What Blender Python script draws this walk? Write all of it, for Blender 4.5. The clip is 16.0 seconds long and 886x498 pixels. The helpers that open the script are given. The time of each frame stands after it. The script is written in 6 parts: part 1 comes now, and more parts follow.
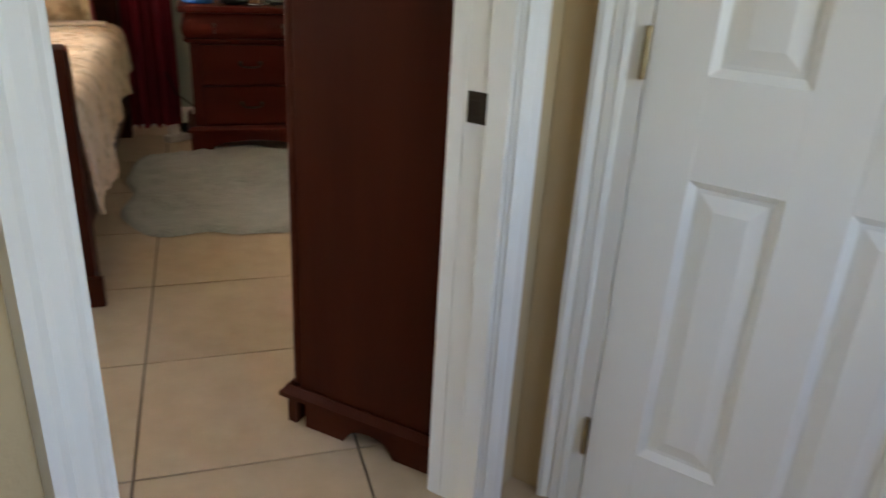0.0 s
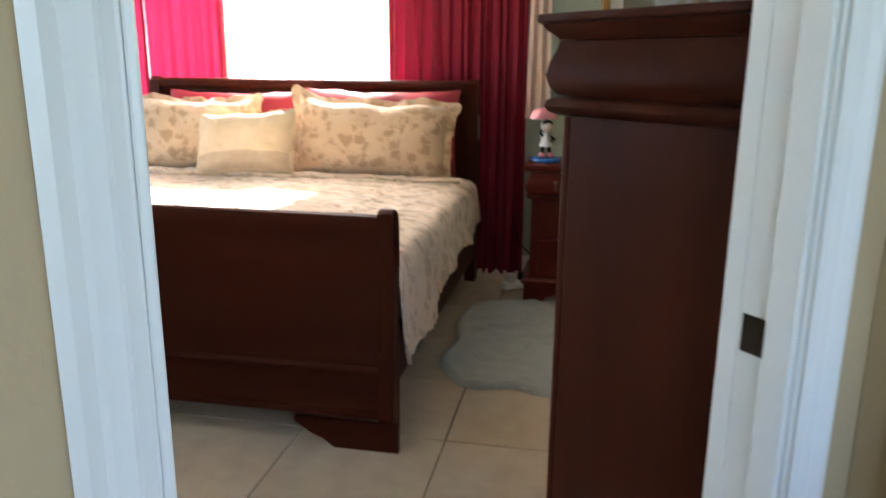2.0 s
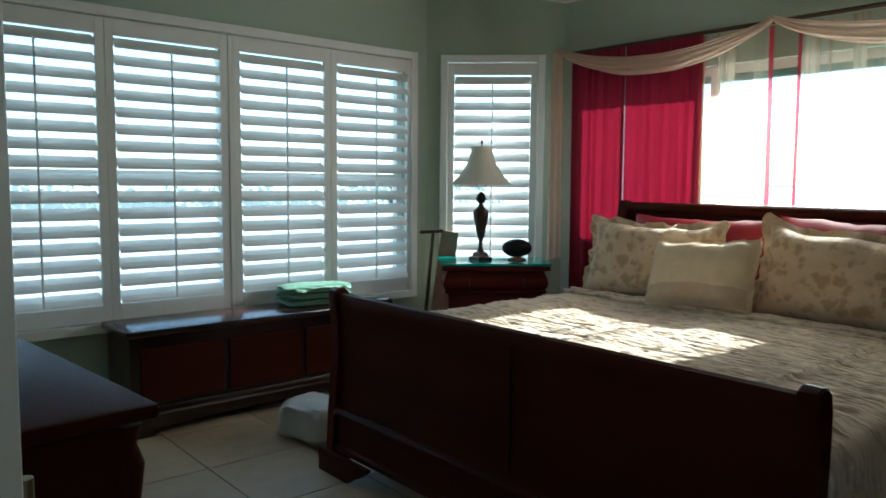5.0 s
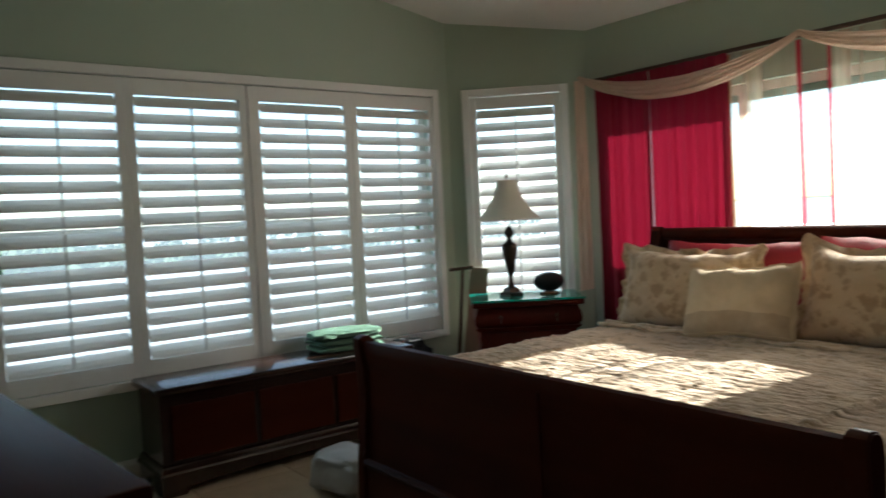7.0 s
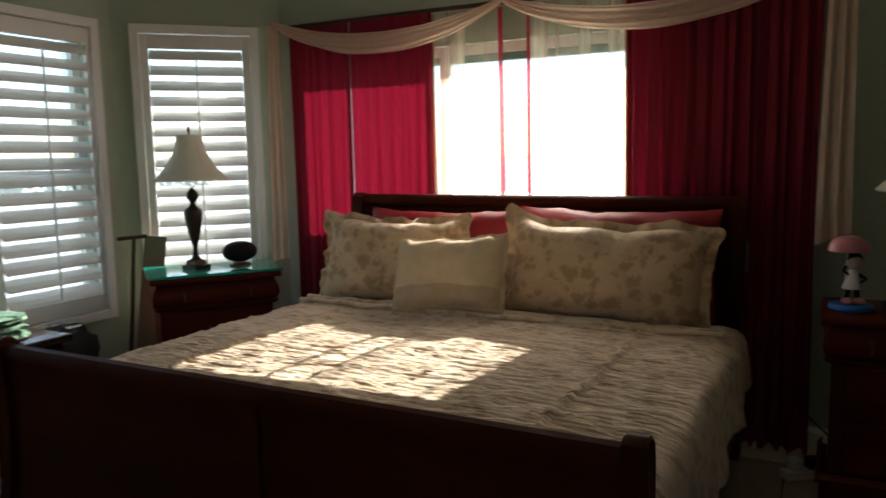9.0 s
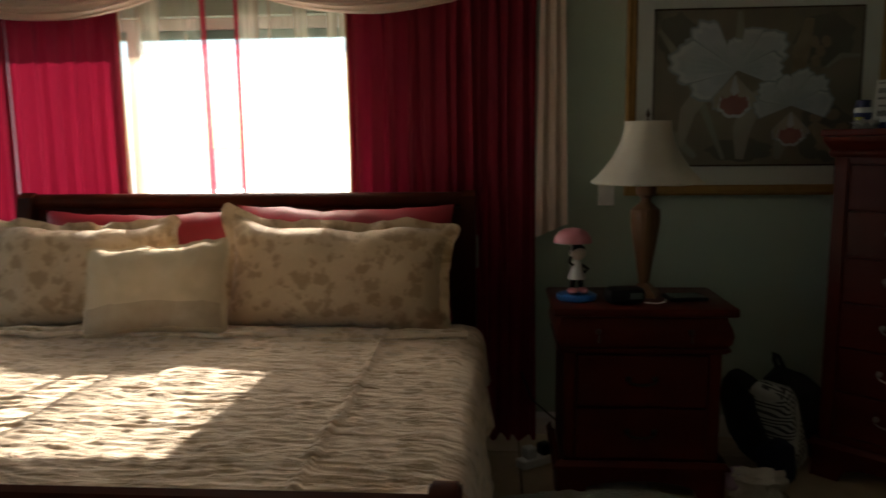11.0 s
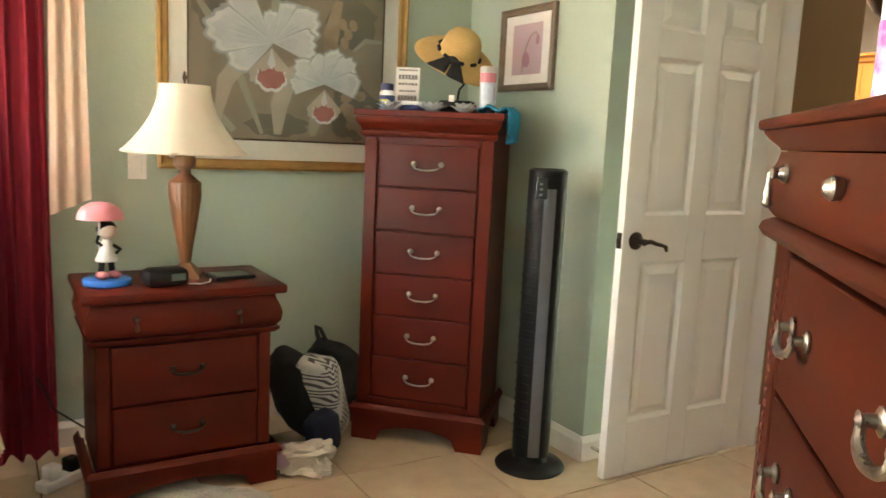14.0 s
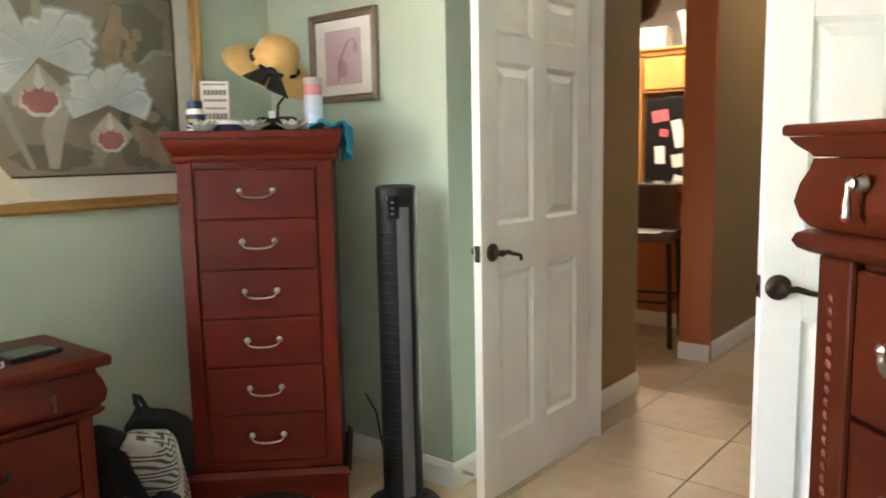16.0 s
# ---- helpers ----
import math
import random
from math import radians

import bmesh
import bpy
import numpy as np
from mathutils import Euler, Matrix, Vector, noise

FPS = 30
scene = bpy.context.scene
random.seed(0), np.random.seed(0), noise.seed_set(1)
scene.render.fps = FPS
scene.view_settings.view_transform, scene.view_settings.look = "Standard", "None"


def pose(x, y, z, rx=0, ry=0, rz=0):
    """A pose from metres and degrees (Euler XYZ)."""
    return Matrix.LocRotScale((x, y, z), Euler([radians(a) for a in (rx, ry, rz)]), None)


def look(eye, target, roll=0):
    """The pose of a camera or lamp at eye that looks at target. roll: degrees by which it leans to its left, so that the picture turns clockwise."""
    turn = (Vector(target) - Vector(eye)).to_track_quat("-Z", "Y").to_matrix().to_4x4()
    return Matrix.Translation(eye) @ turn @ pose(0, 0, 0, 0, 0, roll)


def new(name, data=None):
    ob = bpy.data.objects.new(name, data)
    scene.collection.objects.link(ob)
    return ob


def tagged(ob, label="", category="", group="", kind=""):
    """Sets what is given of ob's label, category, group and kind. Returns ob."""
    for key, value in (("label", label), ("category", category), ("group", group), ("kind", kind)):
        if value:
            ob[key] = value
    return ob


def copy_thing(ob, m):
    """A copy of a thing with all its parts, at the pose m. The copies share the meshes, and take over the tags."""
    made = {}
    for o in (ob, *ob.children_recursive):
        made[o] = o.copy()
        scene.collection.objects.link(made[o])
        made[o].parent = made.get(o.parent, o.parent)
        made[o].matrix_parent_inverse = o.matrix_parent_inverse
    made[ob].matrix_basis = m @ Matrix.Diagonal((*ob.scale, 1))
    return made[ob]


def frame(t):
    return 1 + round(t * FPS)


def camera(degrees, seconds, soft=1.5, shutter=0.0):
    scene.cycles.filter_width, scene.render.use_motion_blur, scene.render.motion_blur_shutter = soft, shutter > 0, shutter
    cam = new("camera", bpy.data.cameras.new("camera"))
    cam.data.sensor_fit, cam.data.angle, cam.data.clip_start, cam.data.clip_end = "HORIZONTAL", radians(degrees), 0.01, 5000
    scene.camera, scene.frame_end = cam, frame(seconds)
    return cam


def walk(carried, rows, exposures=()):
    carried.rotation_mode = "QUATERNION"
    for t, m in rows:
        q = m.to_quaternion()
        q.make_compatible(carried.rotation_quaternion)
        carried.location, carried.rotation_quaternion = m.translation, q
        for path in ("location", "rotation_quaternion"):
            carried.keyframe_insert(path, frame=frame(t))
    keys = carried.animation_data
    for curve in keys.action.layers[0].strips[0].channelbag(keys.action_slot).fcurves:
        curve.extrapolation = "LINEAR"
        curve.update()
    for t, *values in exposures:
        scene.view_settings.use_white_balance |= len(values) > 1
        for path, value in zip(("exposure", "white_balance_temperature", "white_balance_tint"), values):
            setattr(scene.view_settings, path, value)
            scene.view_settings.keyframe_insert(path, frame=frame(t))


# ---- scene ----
cam = camera(61.3, 16.0, shutter=0.5)
PATH = [
    (0, (1.412, 0.072, 1.178), (1.991, 1.815, 0.386), 3.3),
    (0.5, (1.482, 0.111, 1.189), (1.744, 1.929, 0.398), 2.4),
    (1, (1.58, 0.12, 1.213), (1.577, 1.987, 0.497), 1.7),
    (1.5, (1.628, 0.163, 1.237), (1.429, 2.067, 0.659), 0.0),
    (2, (1.621, 0.231, 1.26), (1.259, 2.139, 0.778), 0.5),
    (2.5, (1.614, 0.362, 1.267), (1.078, 2.254, 0.902), 0.5),
    (3, (1.613, 0.463, 1.275), (0.914, 2.311, 0.967), -0.7),
    (3.5, (1.672, 0.55, 1.286), (0.711, 2.279, 0.99), 1.1),
    (4, (1.741, 0.617, 1.309), (0.506, 2.165, 1.026), 0.9),
    (4.5, (1.758, 0.727, 1.28), (0.327, 2.106, 1.055), 0.4),
    (4.7, (1.746, 0.726, 1.274), (0.271, 2.059, 1.065), 0.8),
    (6.8, (1.732, 0.824, 1.306), (0.108, 1.986, 1.203), -2.2),
    (7, (1.727, 0.842, 1.314), (0.141, 2.056, 1.218), -2.8),
    (7.5, (1.624, 0.963, 1.292), (0.184, 2.345, 1.159), -1.7),
    (8, (1.508, 1.009, 1.277), (0.227, 2.534, 1.093), -2.3),
    (8.2, (1.471, 1.019, 1.301), (0.262, 2.6, 1.098), -2.1),
    (10.5, (1.131, 1.235, 1.382), (0.768, 3.183, 1.116), -0.6),
    (11, (1.098, 1.324, 1.364), (0.954, 3.299, 1.088), -0.6),
    (11.5, (1.147, 1.365, 1.324), (1.255, 3.345, 1.067), 0.8),
    (12, (1.086, 1.406, 1.278), (1.462, 3.356, 1.04), 2.2),
    (12.5, (1.105, 1.432, 1.285), (1.659, 3.338, 1.033), 2.2),
    (12.8, (1.085, 1.441, 1.31), (1.774, 3.297, 1.048), 2.4),
    (13, (1.105, 1.46, 1.295), (1.85, 3.297, 1.023), 2.5),
    (13.5, (1.102, 1.476, 1.30), (1.977, 3.257, 1.028), 2.5),
    (14, (1.083, 1.526, 1.295), (2.116, 3.221, 1.007), 2.7),
    (14.5, (1.142, 1.604, 1.30), (2.239, 3.254, 1.025), 1.7),
    (15, (1.107, 1.741, 1.299), (2.346, 3.294, 1.07), 0.3),
    (15.5, (1.05, 1.852, 1.301), (2.423, 3.29, 1.086), 1.2),
    (15.6, (1.042, 1.869, 1.312), (2.443, 3.277, 1.08), 1.3),
    (16, (0.955, 1.98, 1.321), (2.494, 3.232, 1.063), -1.1),
]
EXPOSURE = [(0, 4.15, 6900, 16), (1.0, 4.15, 6400, 15), (2.0, 4.3, 5850, 12), (3.0, 3.55, 5150, -1), (3.5, 3.2, 5150, -3), (4.5, 2.15, 5200, -6), (6.8, 1.75, 5950, 2), (8.2, 1.55, 6250, 6), (10.3, 1.6, 6600, 7),
            (11.5, 1.7, 6600, 9), (12.0, 2.25, 6600, 9), (12.5, 3.15, 6700, 9), (13.3, 4.85, 7200, 13), (14.5, 5.55, 6450, 11), (16, 5.5, 6100, 10)]
walk(cam, [(t, look(eye, target, roll)) for t, eye, target, roll in PATH], EXPOSURE)

# ---- world, sun, lights ----
world = bpy.data.worlds.new("sky")
scene.world = world
world.use_nodes = True
wn = world.node_tree.nodes
sky = wn.new("ShaderNodeTexSky")
sky.sky_type = "NISHITA"
sky.sun_disc = False
sky.dust_density, sky.ozone_density = 0.4, 2.5
SUN_ELEV, SUN_AZ = 31.5, 3.0      # azimuth: from +y towards +x
sky.sun_elevation, sky.sun_rotation = radians(SUN_ELEV), radians(SUN_AZ)
wn["Background"].inputs["Strength"].default_value = 0.07
world.node_tree.links.new(sky.outputs[0], wn["Background"].inputs["Color"])
sun = new("sun", bpy.data.lights.new("sun", "SUN"))
sun.data.energy, sun.data.angle, sun.data.color = 5.0, radians(0.5), (1.0, 0.95, 0.87)
sd = Vector((math.sin(radians(SUN_AZ)) * math.cos(radians(SUN_ELEV)), math.cos(radians(SUN_AZ)) * math.cos(radians(SUN_ELEV)), math.sin(radians(SUN_ELEV))))
sun.matrix_world = look(sd * 20, (0, 0, 0))


def area_lamp(name, eye, target, w, h, watts, color=(1, 1, 1)):
    ob = new(name, bpy.data.lights.new(name, "AREA"))
    ob.data.shape, ob.data.size, ob.data.size_y, ob.data.energy, ob.data.color = "RECTANGLE", w, h, watts, color
    ob.matrix_world = look(eye, target)
    return ob


# ---- materials ----
def mat(name, color, rough=0.6, metal=0.0, color2=None, scale=8.0, stretch=(1, 1, 1), bump=0.0, bump_scale=60.0, mix=0.5, sheen=0.0, trans=0.0, coat=0.0, detail=4.0, island=0.0, spec=0.5):
    m = bpy.data.materials.new(name)
    m.use_nodes = True
    nt = m.node_tree
    n, l = nt.nodes, nt.links
    b = n["Principled BSDF"]
    b.inputs["Roughness"].default_value, b.inputs["Metallic"].default_value = rough, metal
    b.inputs["Specular IOR Level"].default_value = spec
    b.inputs["Sheen Weight"].default_value = sheen
    b.inputs["Coat Weight"].default_value = coat
    b.inputs["Coat Roughness"].default_value = 0.15
    b.inputs["Transmission Weight"].default_value = trans
    co = n.new("ShaderNodeTexCoord")
    mp = n.new("ShaderNodeMapping")
    mp.inputs["Scale"].default_value = stretch
    l.new(co.outputs["Object"], mp.inputs["Vector"])
    nz = n.new("ShaderNodeTexNoise")
    nz.inputs["Scale"].default_value, nz.inputs["Detail"].default_value = scale, detail
    l.new(mp.outputs[0], nz.inputs["Vector"])
    big = n.new("ShaderNodeTexNoise")
    big.inputs["Scale"].default_value = scale * 0.17
    l.new(mp.outputs[0], big.inputs["Vector"])
    c2 = color2 or tuple(c * 0.8 for c in color)
    ramp = n.new("ShaderNodeValToRGB")
    ramp.color_ramp.elements[0].position, ramp.color_ramp.elements[1].position = 0.5 - mix * 0.4, 0.5 + mix * 0.4
    ramp.color_ramp.elements[0].color, ramp.color_ramp.elements[1].color = (*c2, 1), (*color, 1)
    av = n.new("ShaderNodeMath")
    av.operation = "MULTIPLY_ADD"
    av.inputs[1].default_value = 0.5
    half = n.new("ShaderNodeMath")
    half.operation = "MULTIPLY"
    half.inputs[1].default_value = 0.5
    l.new(big.outputs[0], half.inputs[0])
    l.new(nz.outputs[0], av.inputs[0])
    l.new(half.outputs[0], av.inputs[2])
    l.new(av.outputs[0], ramp.inputs[0])
    out = ramp.outputs[0]
    if island:
        info = n.new("ShaderNodeObjectInfo")
        hs = n.new("ShaderNodeHueSaturation")
        mr = n.new("ShaderNodeMapRange")
        mr.inputs["To Min"].default_value, mr.inputs["To Max"].default_value = 1 - island, 1 + island
        l.new(info.outputs["Random"], mr.inputs[0])
        l.new(mr.outputs[0], hs.inputs["Value"])
        l.new(out, hs.inputs["Color"])
        out = hs.outputs[0]
    l.new(out, b.inputs["Base Color"])
    rr = n.new("ShaderNodeMapRange")
    rr.inputs["To Min"].default_value, rr.inputs["To Max"].default_value = max(rough - 0.08, 0.02), min(rough + 0.08, 1)
    l.new(nz.outputs[0], rr.inputs[0])
    l.new(rr.outputs[0], b.inputs["Roughness"])
    if bump:
        bz = n.new("ShaderNodeTexNoise")
        bz.inputs["Scale"].default_value, bz.inputs["Detail"].default_value = bump_scale, 3
        l.new(mp.outputs[0], bz.inputs["Vector"])
        bp = n.new("ShaderNodeBump")
        bp.inputs["Strength"].default_value, bp.inputs["Distance"].default_value = bump, 0.01
        l.new(bz.outputs[0], bp.inputs["Height"])
        l.new(bp.outputs[0], b.inputs["Normal"])
    return m


def cloth(name, color, color2, amount=0.5, scale=30.0, stretch=(1, 1, 1), open_weave=None):
    """A thin cloth that lets light through; open_weave: the least and most share of holes, in upright streaks."""
    m = mat(name, color, 0.9, color2=color2, scale=scale, stretch=stretch, bump=0.2, bump_scale=300)
    nt = m.node_tree
    b = nt.nodes["Principled BSDF"]
    tr = nt.nodes.new("ShaderNodeBsdfTranslucent")
    nt.links.new(b.inputs["Base Color"].links[0].from_socket, tr.inputs["Color"])
    mx = nt.nodes.new("ShaderNodeMixShader")
    mx.inputs[0].default_value = amount
    nt.links.new(b.outputs[0], mx.inputs[1])
    nt.links.new(tr.outputs[0], mx.inputs[2])
    out = mx.outputs[0]
    if open_weave:
        co = nt.nodes.new("ShaderNodeTexCoord")
        mp = nt.nodes.new("ShaderNodeMapping")
        mp.inputs["Scale"].default_value = (1, 1, 0.02)
        nt.links.new(co.outputs["Object"], mp.inputs["Vector"])
        nz = nt.nodes.new("ShaderNodeTexNoise")
        nz.inputs["Scale"].default_value, nz.inputs["Detail"].default_value = 13.0, 4.0
        nt.links.new(mp.outputs[0], nz.inputs["Vector"])
        mr = nt.nodes.new("ShaderNodeMapRange")
        mr.inputs["From Min"].default_value, mr.inputs["From Max"].default_value = 0.36, 0.64
        mr.inputs["To Min"].default_value, mr.inputs["To Max"].default_value = open_weave
        nt.links.new(nz.outputs[0], mr.inputs[0])
        see = nt.nodes.new("ShaderNodeBsdfTransparent")
        m2 = nt.nodes.new("ShaderNodeMixShader")
        nt.links.new(mr.outputs[0], m2.inputs[0])
        nt.links.new(out, m2.inputs[1])
        nt.links.new(see.outputs[0], m2.inputs[2])
        out = m2.outputs[0]
    nt.links.new(out, nt.nodes["Material Output"].inputs["Surface"])
    return m


GREEN = mat("sage_green_paint", (0.41, 0.48, 0.39), 0.75, color2=(0.385, 0.455, 0.365), scale=3, bump=0.12, bump_scale=90)
TAN = mat("tan_paint", (0.50, 0.38, 0.22), 0.75, color2=(0.47, 0.35, 0.20), scale=3, bump=0.15, bump_scale=90)
BROWN = mat("brown_paint", (0.30, 0.19, 0.075), 0.75, color2=(0.27, 0.17, 0.065), scale=3, bump=0.15, bump_scale=90)
RUST = mat("rust_paint", (0.40, 0.13, 0.04), 0.75, color2=(0.36, 0.11, 0.035), scale=3, bump=0.15, bump_scale=90)
WHITE = mat("white_paint", (0.80, 0.79, 0.76), 0.4, color2=(0.76, 0.75, 0.71), scale=4, bump=0.03, bump_scale=40)
CEIL = mat("ceiling_paint", (0.80, 0.79, 0.77), 0.9, color2=(0.76, 0.75, 0.73), scale=3, bump=0.3, bump_scale=120)
CHERRY = mat("cherry_wood", (0.120, 0.014, 0.006), 0.34, color2=(0.060, 0.0065, 0.0035), scale=9, stretch=(1, 1, 0.12), bump=0.05, bump_scale=50, coat=0.04, spec=0.14)
CHERRY_H = mat("cherry_wood_across", (0.120, 0.014, 0.006), 0.34, color2=(0.060, 0.0065, 0.0035), scale=9, stretch=(0.12, 1, 1), bump=0.05, bump_scale=50, coat=0.04, spec=0.14)
WOOD = mat("brown_cherry_wood", (0.070, 0.0140, 0.0052), 0.40, color2=(0.028, 0.0054, 0.0025), scale=9, stretch=(1, 1, 0.12), bump=0.05, bump_scale=50, coat=0.01, spec=0.08)
WOOD_H = mat("brown_cherry_wood_across", (0.070, 0.0140, 0.0052), 0.40, color2=(0.028, 0.0054, 0.0025), scale=9, stretch=(0.12, 1, 1), bump=0.05, bump_scale=50, coat=0.01, spec=0.08)
TILE = mat("floor_tile", (0.58, 0.47, 0.34), 0.44, color2=(0.43, 0.33, 0.22), scale=11, bump=0.06, bump_scale=25, island=0.05, spec=0.28)
GROUT = mat("grout", (0.13, 0.10, 0.07), 0.9, scale=40, bump=0.3)


# ---- mesh helpers ----
def box(bm, x0, x1, y0, y1, z0, z1, bevel=0.0, seg=2):
    made = bmesh.ops.create_cube(bm, size=1.0, matrix=Matrix.LocRotScale(((x0 + x1) / 2, (y0 + y1) / 2, (z0 + z1) / 2), None, (abs(x1 - x0), abs(y1 - y0), abs(z1 - z0))))
    if bevel:
        vs = set(made["verts"])
        es = [e for e in bm.edges if e.verts[0] in vs and e.verts[1] in vs]
        bmesh.ops.bevel(bm, geom=es, offset=bevel, segments=seg, profile=0.5, affect="EDGES", clamp_overlap=True)
    return bm


def boxes(*rows, bevel=0.0):
    bm = bmesh.new()
    for r in rows:
        box(bm, *r, bevel=bevel)
    return bm


def lathe(bm, profile, n=24, x=0.0, y=0.0, z=0.0, sx=1.0, sy=1.0, cap=True):
    """Turns (radius, height) pairs about an upright axis."""
    rings = []
    for r, h in profile:
        rings.append([bm.verts.new((x + r * sx * math.cos(2 * math.pi * k / n), y + r * sy * math.sin(2 * math.pi * k / n), z + h)) for k in range(n)])
    for a, b in zip(rings, rings[1:]):
        for k in range(n):
            bm.faces.new((a[k], a[(k + 1) % n], b[(k + 1) % n], b[k]))
    if cap:
        bm.faces.new(rings[0][::-1])
        bm.faces.new(rings[-1])
    return bm


def sweep(bm, profile, a, b, out):
    """A moulding: profile of (out, up) pairs run straight from a to b; out is the direction it stands out in."""
    out = Vector(out)
    ra = [bm.verts.new(Vector(a) + out * p + Vector((0, 0, q))) for p, q in profile]
    rb = [bm.verts.new(Vector(b) + out * p + Vector((0, 0, q))) for p, q in profile]
    k = len(profile)
    for i in range(k):
        bm.faces.new((ra[i], ra[(i + 1) % k], rb[(i + 1) % k], rb[i]))
    bm.faces.new(ra[::-1])
    bm.faces.new(rb)
    return bm


def tube(bm, pts, r, n=8):
    pts = [Vector(p) for p in pts]
    rings = []
    for i, p in enumerate(pts):
        d = (pts[min(i + 1, len(pts) - 1)] - pts[max(i - 1, 0)]).normalized()
        side = d.orthogonal().normalized() if i == 0 else (rings_side - d * rings_side.dot(d)).normalized()
        rings_side = side
        up = d.cross(side)
        rad = r[i] if isinstance(r, (list, tuple)) else r
        rings.append([bm.verts.new(p + (side * math.cos(2 * math.pi * k / n) + up * math.sin(2 * math.pi * k / n)) * rad) for k in range(n)])
    for a, b in zip(rings, rings[1:]):
        for k in range(n):
            bm.faces.new((a[k], a[(k + 1) % n], b[(k + 1) % n], b[k]))
    bm.faces.new(rings[0][::-1])
    bm.faces.new(rings[-1])
    return bm


def extrude(bm, outline, axis, a, b):
    """A flat outline of (p, q) pairs, pushed along axis x, y or z from a to b."""
    def place(p, q, s):
        return {"x": (s, p, q), "y": (p, s, q), "z": (p, q, s)}[axis]
    va = [bm.verts.new(place(p, q, a)) for p, q in outline]
    vb = [bm.verts.new(place(p, q, b)) for p, q in outline]
    k = len(outline)
    for i in range(k):
        bm.faces.new((va[i], va[(i + 1) % k], vb[(i + 1) % k], vb[i]))
    bm.faces.new(va[::-1])
    bm.faces.new(vb)
    return bm


def mesh_of(name, bm, material, smooth=False):
    bmesh.ops.recalc_face_normals(bm, faces=bm.faces)
    me = bpy.data.meshes.new(name)
    bm.to_mesh(me)
    bm.free()
    me.materials.append(material)
    if smooth:
        me.shade_smooth()
        me.set_sharp_from_angle(angle=radians(40))
    return me


def thing(name, m, label, category, group="", kind=""):
    ob = new(name)
    ob.empty_display_size = 0.1
    ob.matrix_basis = m
    return tagged(ob, label, category, group, kind)


def part(name, bm, material, parent, label="", smooth=False):
    ob = new(name, mesh_of(name, bm, material, smooth))
    ob.parent = parent
    if label:
        tagged(ob, label)
    return ob


def piece(name, me, parent, m):
    ob = new(name, me)
    ob.parent = parent
    ob.matrix_basis = m
    return ob


def solid(name, bm, material, label, category, kind="", m=None, smooth=False):
    ob = new(name, mesh_of(name, bm, material, smooth))
    if m is not None:
        ob.matrix_basis = m
    return tagged(ob, label, category, "", kind)


# ---- the plan ----
NY = 4.75                  # north wall
WX = -2.36                 # west wall
EX = 3.15                  # east wall
CH = 2.55                  # ceiling of the halls
WH = 3.35                  # bedroom walls, up to the sloping ceiling
DOORWAY = pose(1.87, 1.305, 0, 0, 0, 40)   # local x runs along the angled wall, y into the room; 0 is the latch jamb
HALL_X = 3.88              # wall of the double doors

# ---- structure ----
floor = solid("floor", boxes((-2.5, 3.3, -2.6, 4.9, -0.12, -0.006), (3.3, 10, -2.6, 7, -0.12, -0.006)), GROUT, "brown grout bed under beige floor tiles", "floor", "structure")
bm = bmesh.new()
slope = 0.18
extrude(bm, [(0.2, 2.49 + slope * (NY - 0.2)), (5.0, 2.49 - slope * 0.25), (5.0, 2.61 - slope * 0.25), (0.2, 2.61 + slope * (NY - 0.2))], "x", -2.9, HALL_X + 0.12)
solid("ceiling", bm, CEIL, "white textured ceiling that slopes up from the window wall", "ceiling", "structure")
solid("ceiling_hall", boxes((-1.9, 0.27, -2.42, -0.037, CH - 0.001, CH + 0.1)), CEIL, "white hall ceiling", "ceiling", "structure", DOORWAY)
# north wall with its window
WIN = (-1.5, 0.50, 0.95, 1.955)
solid("wall_north", boxes((-1.70, WIN[0], NY, NY + 0.15, 0, WH), (WIN[1], EX + 0.15, NY, NY + 0.15, 0, WH), (WIN[0], WIN[1], NY, NY + 0.15, 0, WIN[2]), (WIN[0], WIN[1], NY, NY + 0.15, WIN[3], WH)), GREEN, "sage green painted wall with a wide window", "wall", "structure")
# angled window bay: local x along the wall from the west corner
BAY = pose(WX, 4.07, 0, 0, 0, math.degrees(math.atan2(NY - 4.07, -1.69 - WX)))
BL = math.hypot(NY - 4.07, -1.69 - WX)
SW = (0.15, 0.77, 0.60, 2.10)
solid("wall_bay", boxes((-0.06, SW[0], 0, 0.15, 0, WH), (SW[1], BL + 0.06, 0, 0.15, 0, WH), (SW[0], SW[1], 0, 0.15, 0, SW[2]), (SW[0], SW[1], 0, 0.15, SW[3], WH)), GREEN, "sage green angled wall with a narrow window", "wall", "structure", BAY)
LW = (1.27, 3.92, 0.52, 2.10)
solid("wall_west", boxes((WX - 0.15, WX, 0.37, LW[0], 0, WH), (WX - 0.15, WX, LW[1], 4.09, 0, WH), (WX - 0.15, WX, LW[0], LW[1], 0, LW[2]), (WX - 0.15, WX, LW[0], LW[1], LW[3], WH)), GREEN, "sage green wall with a wide shuttered window", "wall", "structure")
solid("wall_south", boxes((WX - 0.15, 0.93, 0.37, 0.52, 0, WH)), GREEN, "sage green painted wall", "wall", "structure")
solid("wall_east", boxes((EX, EX + 0.12, 3.735, NY, 0, WH), (EX + 0.12, HALL_X, 3.735, 3.855, 0, WH)), GREEN, "sage green wall with an outer corner", "wall", "structure")
